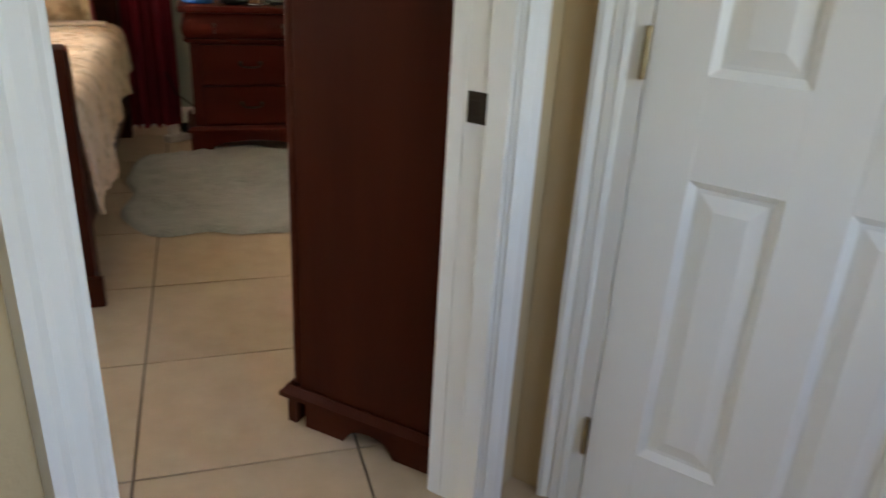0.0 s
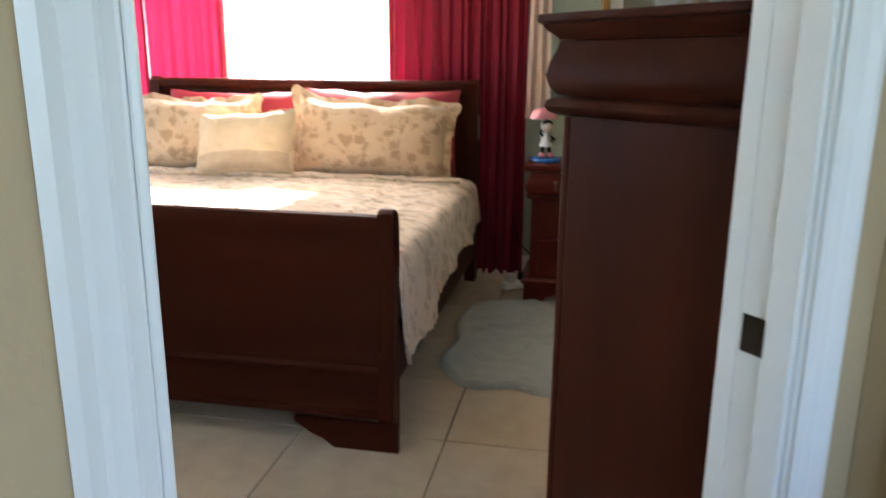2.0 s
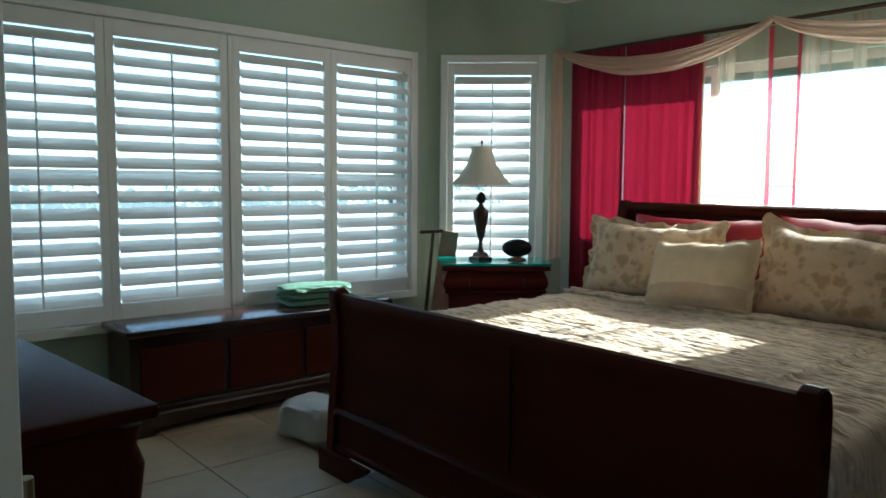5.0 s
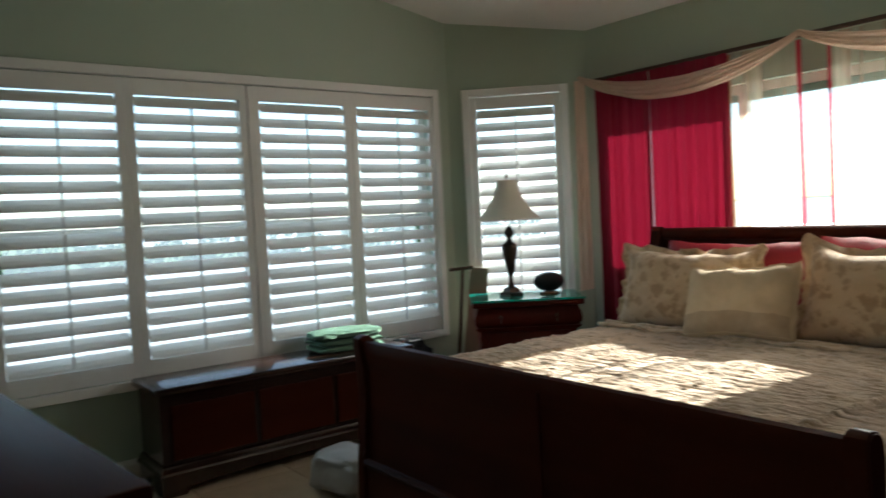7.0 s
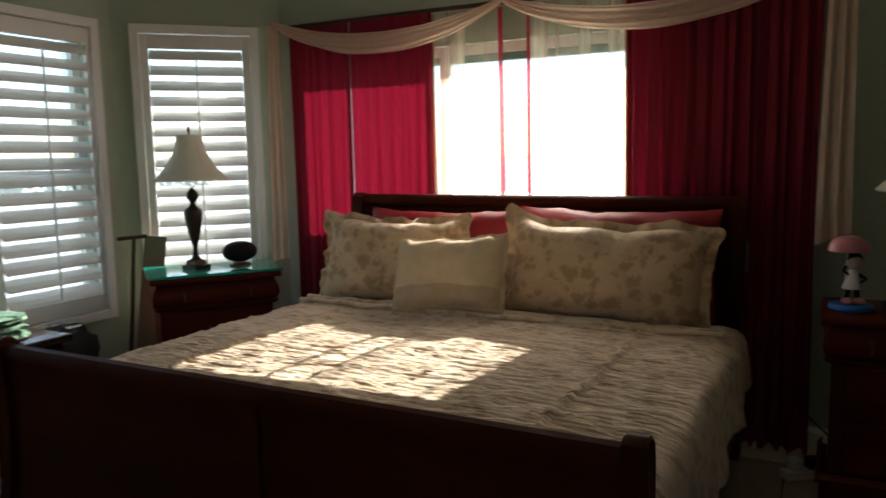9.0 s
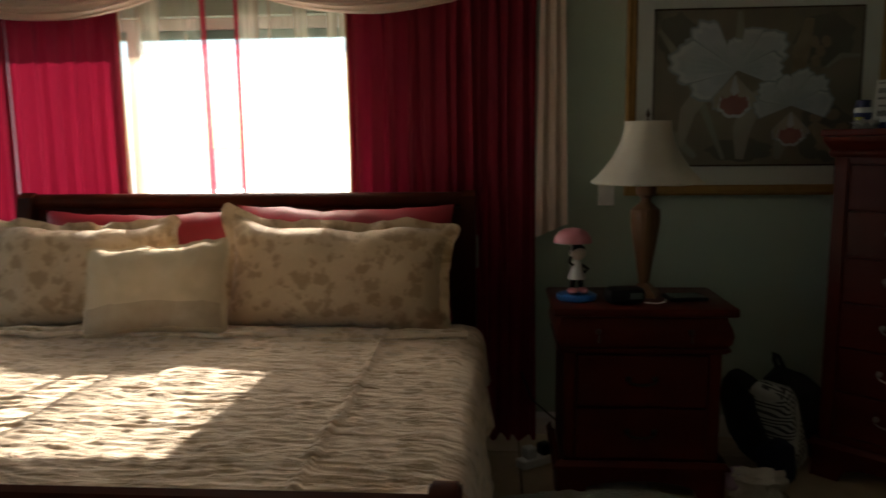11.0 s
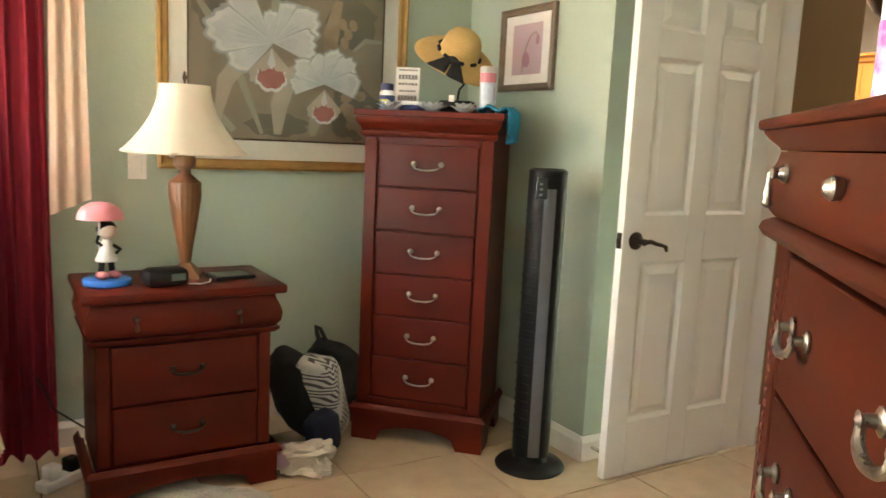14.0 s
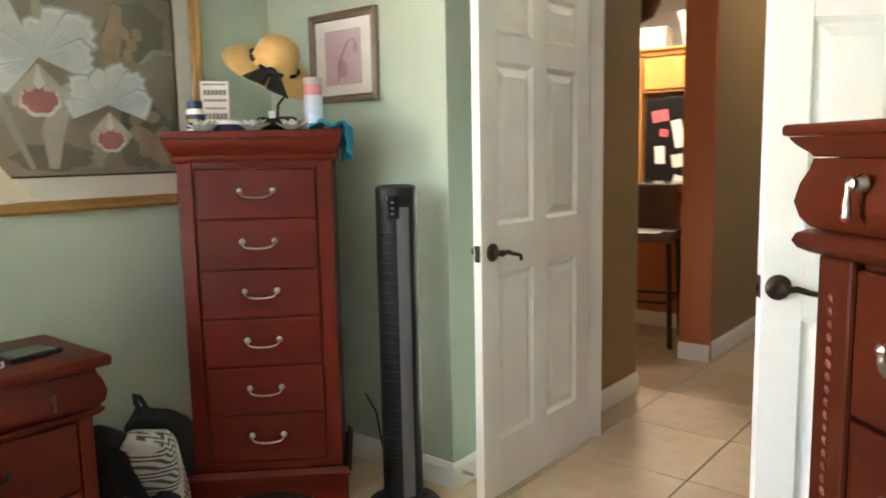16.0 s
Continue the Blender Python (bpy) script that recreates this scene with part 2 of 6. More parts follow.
# angled wall with the doorway: room side green, hall side tan
DW = 0.812
def door_wall(y0, y1):
    return boxes((-1.24, -DW - 0.02, y0, y1, 0, WH), (0.02, 1.22, y0, y1, 0, WH), (-DW - 0.02, 0.02, y0, y1, 2.05, WH))
HF = -0.075               # hall face of the doorway wall
solid("wall_doorway", door_wall(-0.030, 0.026), GREEN, "sage green angled wall with a doorway", "wall", "structure", DOORWAY)
solid("wall_doorway_hall", boxes((-1.9, -DW - 0.02, HF, -0.032, 0, CH), (0.02, 0.30, HF, -0.032, 0, CH), (-DW - 0.02, 0.02, HF, -0.032, 2.05, CH)), TAN, "tan painted hall wall", "wall", "structure", DOORWAY)
solid("wall_hall_side", boxes((0.155, 0.27, -0.20, HF - 0.002, 0, CH), (0.155, 0.27, -2.3, -0.885, 0, CH), (0.155, 0.27, -0.885, -0.20, 2.06, CH)), TAN, "tan painted hall wall beside a closet door", "wall", "structure", DOORWAY)
# back wall with an invented opening that holds the hall's added lamp
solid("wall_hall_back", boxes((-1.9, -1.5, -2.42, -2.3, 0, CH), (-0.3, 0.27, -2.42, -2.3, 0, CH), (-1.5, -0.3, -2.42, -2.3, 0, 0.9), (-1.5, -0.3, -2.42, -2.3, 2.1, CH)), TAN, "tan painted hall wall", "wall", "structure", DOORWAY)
solid("wall_hall_far", boxes((-1.9, -1.8, -2.3, HF - 0.002, 0, CH)), TAN, "tan painted hall wall", "wall", "structure", DOORWAY)
# wall of the double doors
ENTRY = pose(3.885, 3.58, 0, 0, 0, math.degrees(math.atan2(-1.64, -0.44)))
EL = math.hypot(1.64, 0.44)
solid("wall_entry", boxes((-0.20, 0.0, 0.0, 0.12, 0, WH), (EL, EL + 0.12, 0.0, 0.12, 0, WH), (0.0, EL, 0.0, 0.12, 2.06, WH)), GREEN, "sage green wall round the double doorway", "wall", "structure", ENTRY)
solid("wall_corner", boxes((0, 0.72, -0.12, 0, 0, WH)), GREEN, "sage green wall beside the tall chest", "wall", "structure", pose(2.77, 2.10, 0, 0, 0, -14))

# area lamp added in the unseen back-wall opening to light the hall
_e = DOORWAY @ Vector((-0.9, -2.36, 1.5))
area_lamp("hall_fill_light", _e, DOORWAY @ Vector((-0.7, 0, 1.2)), 1.15, 1.15, 0.45, (0.86, 0.93, 1.0))

# ---- hall and kitchen beyond the double doors ----
BROWN_W = solid("wall_passage", boxes((HALL_X + 0.12, 4.70, 3.68, 3.80, 0, 3.0), (4.58, 4.70, 3.80, 6.2, 0, 3.0)), BROWN, "brown painted wall of the passage", "wall", "structure")
solid("wall_passage_south", boxes((3.5, 9.4, 1.66, 1.78, 0, 3.0)), BROWN, "brown painted wall of the passage", "wall", "structure")
solid("wall_column", boxes((5.46, 5.49, 3.545, 3.74, 0, 3.0)), RUST, "rust orange painted end of a wall", "wall", "structure")
solid("wall_tan_far", boxes((5.492, 9.3, 3.57, 3.70, 0, 3.0)), BROWN, "brown painted wall beside the kitchen", "wall", "structure")
solid("wall_kitchen", boxes((9.3, 9.42, 1.9, 6.4, 0, 3.0), (4.53, 9.3, 6.2, 6.4, 0, 3.0)), CEIL, "pale kitchen wall", "wall", "structure")
solid("ceiling_kitchen", boxes((HALL_X + 0.121, 9.42, 1.66, 6.4, 3.0, 3.1)), CEIL, "white kitchen ceiling", "ceiling", "structure")

OAK = mat("honey_oak", (0.52, 0.26, 0.07), 0.4, color2=(0.42, 0.19, 0.045), scale=12, stretch=(1, 1, 0.12), bump=0.05)
BLACK = mat("black_plastic", (0.009, 0.009, 0.010), 0.42, color2=(0.006, 0.006, 0.007), scale=20, bump=0.02, spec=0.22)
DARKMETAL = mat("dark_bronze", (0.06, 0.045, 0.035), 0.35, 0.9, scale=30, bump=0.05)
PEWTER = mat("pewter", (0.34, 0.31, 0.27), 0.40, 1.0, color2=(0.12, 0.11, 0.095), scale=60, bump=0.1, bump_scale=200)
GRANITE = mat("dark_granite", (0.05, 0.045, 0.04), 0.15, color2=(0.02, 0.018, 0.016), scale=90)
LEATHER = mat("brown_leather", (0.09, 0.04, 0.03), 0.5, color2=(0.06, 0.028, 0.02), scale=20, bump=0.15, bump_scale=150)
PAPER = mat("paper", (0.78, 0.76, 0.72), 0.8, scale=20)
PINKPAPER = mat("pink_print", (0.60, 0.10, 0.12), 0.7, scale=20)


def breakfast_bar():
    t = thing("breakfast_bar", pose(6.2, 4.9, 0), "rust painted breakfast bar with a dark stone top", "counter")
    part("half_wall", boxes((0, 0.14, -1.2, 1.3, 0, 1.03)), RUST, t)
    part("countertop", boxes((-0.22, 0.24, -1.2, 1.3, 1.032, 1.072), bevel=0.012), GRANITE, t, "dark polished stone top")
    part("baseboard", boxes((-0.016, -0.001, -1.2, 1.3, 0.002, 0.11), bevel=0.004), WHITE, t, "white baseboard")


def bar_stool():
    t = thing("bar_stool", pose(5.78, 4.10, 0, 0, 0, 12), "brown leather bar stool with a low back at the bar", "stool")
    part("seat", boxes((-0.20, 0.20, -0.20, 0.20, 0.70, 0.77), bevel=0.025), LEATHER, t, smooth=True)
    bm = bmesh.new()
    n = 10
    out = [(0.22 * math.cos(a), 0.22 * math.sin(a)) for a in [math.pi * (0.62 + 0.76 * k / n) for k in range(n + 1)]]
    inn = [(0.19 * math.cos(a), 0.19 * math.sin(a)) for a in [math.pi * (0.62 + 0.76 * k / n) for k in range(n, -1, -1)]]
    extrude(bm, out + inn, "z", 0.80, 1.08)
    part("backrest", bm, LEATHER, t, smooth=True)
    for x in (-0.17, 0.17):
        for y in (-0.17, 0.17):
            part("leg", tube(bmesh.new(), [(x * 1.15, y * 1.15, 0), (x, y, 0.70)], 0.018), DARKMETAL, t)
    for a, b in (((-0.18, -0.18), (0.18, -0.18)), ((0.18, -0.18), (0.18, 0.18)), ((0.18, 0.18), (-0.18, 0.18)), ((-0.18, 0.18), (-0.18, -0.18))):
        part("stretcher", tube(bmesh.new(), [(*a, 0.30), (*b, 0.30)], 0.010), DARKMETAL, t)


def kitchen_units():
    t = thing("refrigerator", pose(7.9, 4.62, 0), "black refrigerator covered with pinned papers and photos", "refrigerator")
    part("body", boxes((0.04, 0.75, -0.45, 0.45, 0.02, 1.80), bevel=0.01), BLACK, t)
    part("door", boxes((0, 0.038, -0.45, -0.004, 0.05, 1.79), bevel=0.008), BLACK, t)
    part("door", boxes((0, 0.038, 0.004, 0.45, 0.05, 1.79), bevel=0.008), BLACK, t)
    rnd = random.Random(4)
    for y, z, w, h, m in ((0.30, 1.62, 0.16, 0.11, PINKPAPER), (0.12, 1.45, 0.10, 0.26, PAPER), (0.30, 1.25, 0.10, 0.17, PAPER), (0.10, 1.20, 0.16, 0.12, PAPER), (-0.1, 1.52, 0.12, 0.16, PAPER), (-0.2, 1.28, 0.14, 0.10, PINKPAPER), (0.08, 1.02, 0.16, 0.06, PAPER), (0.26, 1.46, 0.08, 0.07, PINKPAPER)):
        bm = boxes((-0.004, -0.001, -w / 2, w / 2, -h / 2, h / 2))
        bmesh.ops.transform(bm, matrix=pose(0, y, z, rnd.uniform(-14, 14)), verts=bm.verts)
        part("pinned_paper", bm, m, t, "printed paper held by a magnet")
    c = thing("wall_cabinet", pose(7.85, 4.62, 1.84), "honey oak cabinet over the refrigerator", "cabinet", "kitchen cabinets")
    part("body", boxes((0.02, 0.6, -0.46, 0.46, 0, 0.34), bevel=0.004), OAK, c)
    part("crown", sweep(bmesh.new(), [(0, 0), (0.02, 0), (0.035, 0.03), (0.06, 0.05), (0.06, 0.07), (0, 0.07)], (0.02, -0.5, 0.34), (0.02, 0.5, 0.34), (-1, 0, 0)), OAK, c)
    for y in (-0.23, 0.23):
        part("door", boxes((0, 0.02, y - 0.215, y + 0.215, 0.03, 0.31), bevel=0.008), OAK, c)
    p = thing("pantry_cabinet", pose(7.85, 5.35, 0), "honey oak tall cabinet with a crown moulding", "cabinet", "kitchen cabinets")
    part("side_panel", boxes((0, 0.6, -0.255, -0.225, 0.0, 2.18)), OAK, p)
    w = thing("wall_cabinet", pose(7.9, 5.75, 1.40), "honey oak wall cabinet with an arched panel door", "cabinet", "kitchen cabinets")
    part("body", boxes((0.02, 0.35, -0.6, 0.6, 0, 0.78), bevel=0.004), OAK, w)
    part("crown", sweep(bmesh.new(), [(0, 0), (0.02, 0), (0.035, 0.03), (0.06, 0.05), (0.06, 0.07), (0, 0.07)], (0.02, -0.6, 0.78), (0.02, 0.6, 0.78), (-1, 0, 0)), OAK, w)
    for y in (-0.4, 0.0, 0.4):
        d = part("door", boxes((0, 0.02, y - 0.19, y + 0.19, 0.02, 0.76), bevel=0.006), OAK, w)
        arch = [(y - 0.13, 0.08), (y + 0.13, 0.08), (y + 0.13, 0.6)] + [(y + 0.13 * math.cos(math.pi * k / 8), 0.6 + 0.07 * math.sin(math.pi * k / 8)) for k in range(1, 8)] + [(y - 0.13, 0.6)]
        part("door_panel", extrude(bmesh.new(), arch, "x", -0.008, 0.001), OAK, d)
    b = thing("base_cabinet", pose(7.75, 5.75, 0), "honey oak base cabinet with a stone top", "cabinet", "kitchen cabinets")
    part("body", boxes((0, 0.6, -0.6, 0.6, 0, 0.88), bevel=0.004), OAK, b)
    part("countertop", boxes((-0.03, 0.62, -0.6, 0.6, 0.882, 0.92), bevel=0.008), GRANITE, b)
    v = thing("cabinet_top_vase", pose(8.1, 4.72, 2.26), "pale glass vase on top of the kitchen cabinet", "vase")
    part("body", lathe(bmesh.new(), [(0.06, 0), (0.07, 0.1), (0.10, 0.25), (0.13, 0.33), (0.12, 0.33), (0.09, 0.24), (0.05, 0.02)], 20), PAPER, v, smooth=True)
    bx = thing("storage_box", pose(8.05, 5.05, 2.26), "white box on top of the kitchen cabinet", "box")
    part("body", boxes((-0.1, 0.1, -0.14, 0.14, 0, 0.17), bevel=0.006), PAPER, bx)
    part("lid", boxes((-0.11, 0.11, -0.15, 0.15, 0.171, 0.20), bevel=0.006), PAPER, bx)


breakfast_bar()
bar_stool()
kitchen_units()


def emitter(name, color, strength):
    m = bpy.data.materials.new(name)
    m.use_nodes = True
    b = m.node_tree.nodes["Principled BSDF"]
    b.inputs["Base Color"].default_value = (*color, 1)
    b.inputs["Emission Color"].default_value = (*color, 1)
    b.inputs["Emission Strength"].default_value = strength
    return m


lamp_glow = emitter("warm_lamp_glow", (1.0, 0.72, 0.38), 0.25)
under = thing("under_cabinet_light", pose(8.0, 5.55, 1.385), "lit warm lamp strip under the kitchen wall cabinet", "lamp")
part("tube", boxes((0, 0.06, -0.3, 0.3, -0.012, 0.012), bevel=0.005), lamp_glow, under)
ceil_glow = emitter("kitchen_ceiling_glow", (1.0, 0.93, 0.82), 0.25)
kl = thing("ceiling_light", pose(7.0, 4.9, 2.998), "lit round white kitchen ceiling light", "lamp")
part("trim", lathe(bmesh.new(), [(0.26, -0.05), (0.30, -0.03), (0.30, 0.0), (0.26, 0.0)], 28), WHITE, kl)
part("diffuser", lathe(bmesh.new(), [(0.10, -0.09), (0.20, -0.08), (0.255, -0.05)], 28), ceil_glow, kl)
area_lamp("kitchen_light", (7.0, 4.9, 2.88), (7.0, 4.9, 0), 0.5, 0.5, 2.7, (1.0, 0.80, 0.55))
# area lamp without a fixture, added to brighten the passage
area_lamp("passage_fill", (6.4, 2.75, 2.9), (5.2, 2.9, 0), 0.5, 0.5, 0.40, (1.0, 0.82, 0.58))

# ---- trim, doors, windows ----
def board(name, a, b, z0=0.002, h=0.105, t=0.014, m=None):
    """A baseboard from a to b, standing out to the left of that line."""
    a, b = Vector((*a, z0)), Vector((*b, z0))
    d = (b - a).normalized()
    out = Vector((-d.y, d.x, 0))
    bm = sweep(bmesh.new(), [(0.0, 0), (t, 0), (t, h - 0.025), (t * 0.7, h - 0.012), (t * 0.45, h), (0.0, h)], a, b, out)
    return solid(name, bm, WHITE, "white painted baseboard", "baseboard", "structure", m)


board("baseboard_north", (EX, NY - 0.001), (-1.69, NY - 0.001))
board("baseboard_west", (WX + 0.001, 4.06), (WX + 0.001, 0.63))
board("baseboard_east", (EX - 0.001, 3.735), (EX - 0.001, NY - 0.02))
board("baseboard_return", (HALL_X - 0.06, 3.734), (EX - 0.014, 3.734))
board("baseboard_passage", (4.70, 3.679), (HALL_X + 0.13, 3.679))
board("baseboard_column", (5.459, 3.545), (5.459, 3.74))
board("baseboard_far", (9.2, 3.569), (5.46, 3.569))
board("baseboard_south", (-2.3, 0.521), (0.9, 0.521))
board("baseboard_hall", (-DW - 0.11, HF - 0.001), (-1.45, HF - 0.001), m=DOORWAY)

CASING = [(0.0, 0.0), (0.0, 0.007), (0.010, 0.012), (0.014, 0.010), (0.030, 0.013), (0.036, 0.011), (0.048, 0.019), (0.060, 0.019), (0.060, 0.0)]


def casing(bm, x0, x1, top, y, s, deep=1.0):
    """Door casing round an opening x0..x1 on the face y; s is the side (+1, -1) it stands out to."""
    prof = CASING if deep == 1.0 else [(0.0, 0.0), (0.0, 0.016 * deep), (0.004, 0.019 * deep), (0.026, 0.019 * deep), (0.030, 0.017 * deep), (0.034, 0.019 * deep), (0.060, 0.019 * deep), (0.060, 0.0)]
    for x, q in ((x0, -1), (x1, 1)):
        pts = [(x + q * p, y + s * o) for p, o in prof]
        extrude(bm, pts, "z", 0.0, top + 0.060)
    extrude(bm, [(y + s * o, top + p) for p, o in prof], "x", x0 + 0.001, x1 - 0.001)
    return bm


# the doorway in the angled wall
frame_1 = thing("door_frame_1", DOORWAY, "white painted door frame of the angled doorway", "door frame", kind="structure")
part("jamb", boxes((-DW - 0.02, -DW, HF, 0.026, 0, 2.05), bevel=0.002), WHITE, frame_1)
part("jamb", boxes((0, 0.02, HF, 0.026, 0, 2.05), bevel=0.002), WHITE, frame_1)
part("head_jamb", boxes((-DW, 0, HF, 0.026, 2.03, 2.05)), WHITE, frame_1)
part("door_stop", boxes((-0.011, -0.0005, HF + 0.006, -0.024, 0, 2.03), bevel=0.003), WHITE, frame_1)
part("door_stop", boxes((-DW + 0.0005, -DW + 0.011, HF + 0.006, -0.024, 0, 2.03), bevel=0.003), WHITE, frame_1)
part("casing", casing(bmesh.new(), -DW - 0.005, 0.005, 2.035, HF - 0.0005, -1), WHITE, frame_1, smooth=False)
part("casing", casing(bmesh.new(), -DW, 0.0, 2.035, 0.0265, 1, 1.9), WHITE, frame_1)
part("strike_plate", boxes((-0.0025, -0.0004, -0.0235, 0.019, 0.858, 0.915), (-0.0035, -0.0024, -0.010, 0.010, 0.87, 0.90), bevel=0.0008), DARKMETAL, frame_1, "dark bronze strike plate")

HINGE = mat("aged_brass", (0.34, 0.26, 0.15), 0.4, 0.9, scale=40, bump=0.05)


def six_panel_door(name, m, w, label, lever=True, h=2.02, t=0.035, lower=0.0, backset=0.065):
    """Local x runs from the hinge to the free edge, y through the door's thickness."""
    d = thing(name, m, label, "door", kind="structure")
    st, mid = 0.105, 0.10
    xs = [(0, st), (w / 2 - mid / 2, w / 2 + mid / 2), (w - st, w)]
    q = lower
    zs = [(0, 0.22 - q * 0.4), (0.86 - q, 1.04 - q), (1.63 - q, 1.73 - q), (h - 0.12, h)]
    for x0, x1 in xs:
        part("stile", boxes((x0, x1, 0, t, 0, h), bevel=0.0015), WHITE, d)
    for (x0, x1) in ((st, xs[1][0]), (xs[1][1], w - st)):
        for z0, z1 in zs:
            part("rail", boxes((x0 + 0.0004, x1 - 0.0004, 0, t, z0, z1)), WHITE, d)
        for z0, z1 in ((0.22 - q * 0.4, 0.86 - q), (1.04 - q, 1.63 - q), (1.73 - q, h - 0.12)):
            bm = bmesh.new()
            box(bm, x0 + 0.0005, x1 - 0.0005, 0.013, t - 0.013, z0 + 0.0005, z1 - 0.0005)
            for y0, s in ((0.013, -1), (t - 0.013, 1)):
                # raised field with sloping edges, and the sticking round the opening
                o = [(x0 + 0.022, z0 + 0.022), (x1 - 0.022, z0 + 0.022), (x1 - 0.022, z1 - 0.022), (x0 + 0.022, z1 - 0.022)]
                i = [(x0 + 0.05, z0 + 0.05), (x1 - 0.05, z0 + 0.05), (x1 - 0.05, z1 - 0.05), (x0 + 0.05, z1 - 0.05)]
                vo = [bm.verts.new((p, y0, r)) for p, r in o]
                vi = [bm.verts.new((p, y0 + s * 0.009, r)) for p, r in i]
                for k in range(4):
                    bm.faces.new((vo[k], vo[(k + 1) % 4], vi[(k + 1) % 4], vi[k]))
                bm.faces.new(vi)
                e = [(x0, z0), (x1, z0), (x1, z1), (x0, z1)]
                c = [(x0 + 0.014, z0 + 0.014), (x1 - 0.014, z0 + 0.014), (x1 - 0.014, z1 - 0.014), (x0 + 0.014, z1 - 0.014)]
                ve = [bm.verts.new((p, y0 + s * 0.012, r)) for p, r in e]
                vc = [bm.verts.new((p, y0 + s * 0.0005, r)) for p, r in c]
                for k in range(4):
                    bm.faces.new((ve[k], ve[(k + 1) % 4], vc[(k + 1) % 4], vc[k]))
            part("panel", bm, WHITE, d)
    if lever:
        for s, y in ((-1, 0.0), (1, t)):
            hx = w - backset
            bm = bmesh.new()
            lathe(bm, [(0.034, 0.0005), (0.034, 0.006), (0.028, 0.012), (0.014, 0.016), (0.011, 0.045), (0.014, 0.05), (0.0, 0.056)], 20, cap=False)
            bmesh.ops.transform(bm, matrix=pose(hx, y, 0.945, 90 if s < 0 else -90), verts=bm.verts)
            ly = y + s * 0.05
            tube(bm, [(hx, ly, 0.945), (hx - 0.03, ly, 0.948), (hx - 0.06, ly, 0.938), (hx - 0.09, ly, 0.932), (hx - 0.112, ly, 0.925), (hx - 0.118, ly, 0.908)], [0.010, 0.009, 0.008, 0.0075, 0.008, 0.006], 10)
            part("lever_handle", bm, DARKMETAL, d, "dark bronze lever handle", smooth=True)
        part("latch_plate", boxes((w + 0.0003, w + 0.002, t / 2 - 0.012, t / 2 + 0.012, 0.915, 0.975), (w + 0.002, w + 0.010, t / 2 - 0.006, t / 2 + 0.006, 0.935, 0.955)), DARKMETAL, d)
    for z in (0.22 - q * 0.4, 1.02 - q * 0.4, 1.80):
        part("hinge", tube(bmesh.new(), [(-0.006, -0.004, z - 0.045), (-0.006, -0.004, z + 0.045)], 0.006, 10), HINGE, d, "aged brass hinge")
    return d


six_panel_door("door_1", DOORWAY @ pose(-DW - 0.02, 0.072, 0.008, 0, 0, 177), 0.755, "white six-panel door folded back against the wall")
# closet door in the side wall of the hall; hinges towards the doorway
six_panel_door("door_2", DOORWAY @ pose(0.150, -0.245, 0.008, 0, 0, -90), 0.63, "white six-panel closet door, closed", lever=True, lower=0.075)
frame_2 = thing("door_frame_2", DOORWAY @ pose(0.154, -0.235, 0, 0, 0, -90), "white painted closet door frame", "door frame", kind="structure")
part("casing", casing(bmesh.new(), -0.026, 0.668, 2.055, 0.0, -1), WHITE, frame_2)
part("jamb", boxes((-0.0345, 0.0075, -0.003, 0.11, 0, 2.05), bevel=0.002), WHITE, frame_2)
part("jamb", boxes((0.6425, 0.6495, -0.003, 0.11, 0, 2.05), bevel=0.002), WHITE, frame_2)
part("head_jamb", boxes((0.008, 0.642, -0.003, 0.11, 2.033, 2.05)), WHITE, frame_2)
# the double doors
six_panel_door("door_3", pose(3.885, 3.575, 0.008, 0, 0, 179.4), 0.785, "white six-panel door leaf standing open")
six_panel_door("door_4", pose(3.455, 1.945, 0.008, 0, 0, 125.8), 0.772, "white six-panel door leaf standing half open", backset=0.042)
frame_3 = thing("door_frame_3", ENTRY, "white painted frame of the double doors", "door frame", kind="structure")
part("jamb", boxes((0.0005, 0.02, -0.002, 0.122, 0, 2.06)), WHITE, frame_3)
part("jamb", boxes((EL - 0.02, EL - 0.0005, -0.002, 0.122, 0, 2.06)), WHITE, frame_3)
part("head_jamb", boxes((0.02, EL - 0.02, -0.002, 0.122, 2.04, 2.059)), WHITE, frame_3)


GLASS = bpy.data.materials.new("window_glass")
GLASS.use_nodes = True
_g = GLASS.node_tree.nodes["Principled BSDF"]
_g.inputs["Base Color"].default_value, _g.inputs["Roughness"].default_value = (0.95, 0.97, 0.96, 1), 0.01
_g.inputs["Transmission Weight"].default_value, _g.inputs["IOR"].default_value = 1.0, 1.02
SHUTTER = mat("shutter_paint", (0.80, 0.79, 0.77), 0.45, color2=(0.77, 0.76, 0.73), scale=5, bump=0.02)


def pane(name, bm, parent):
    ob = part(name, bm, GLASS, parent)
    ob.visible_shadow = False
    return ob


TILT = 45


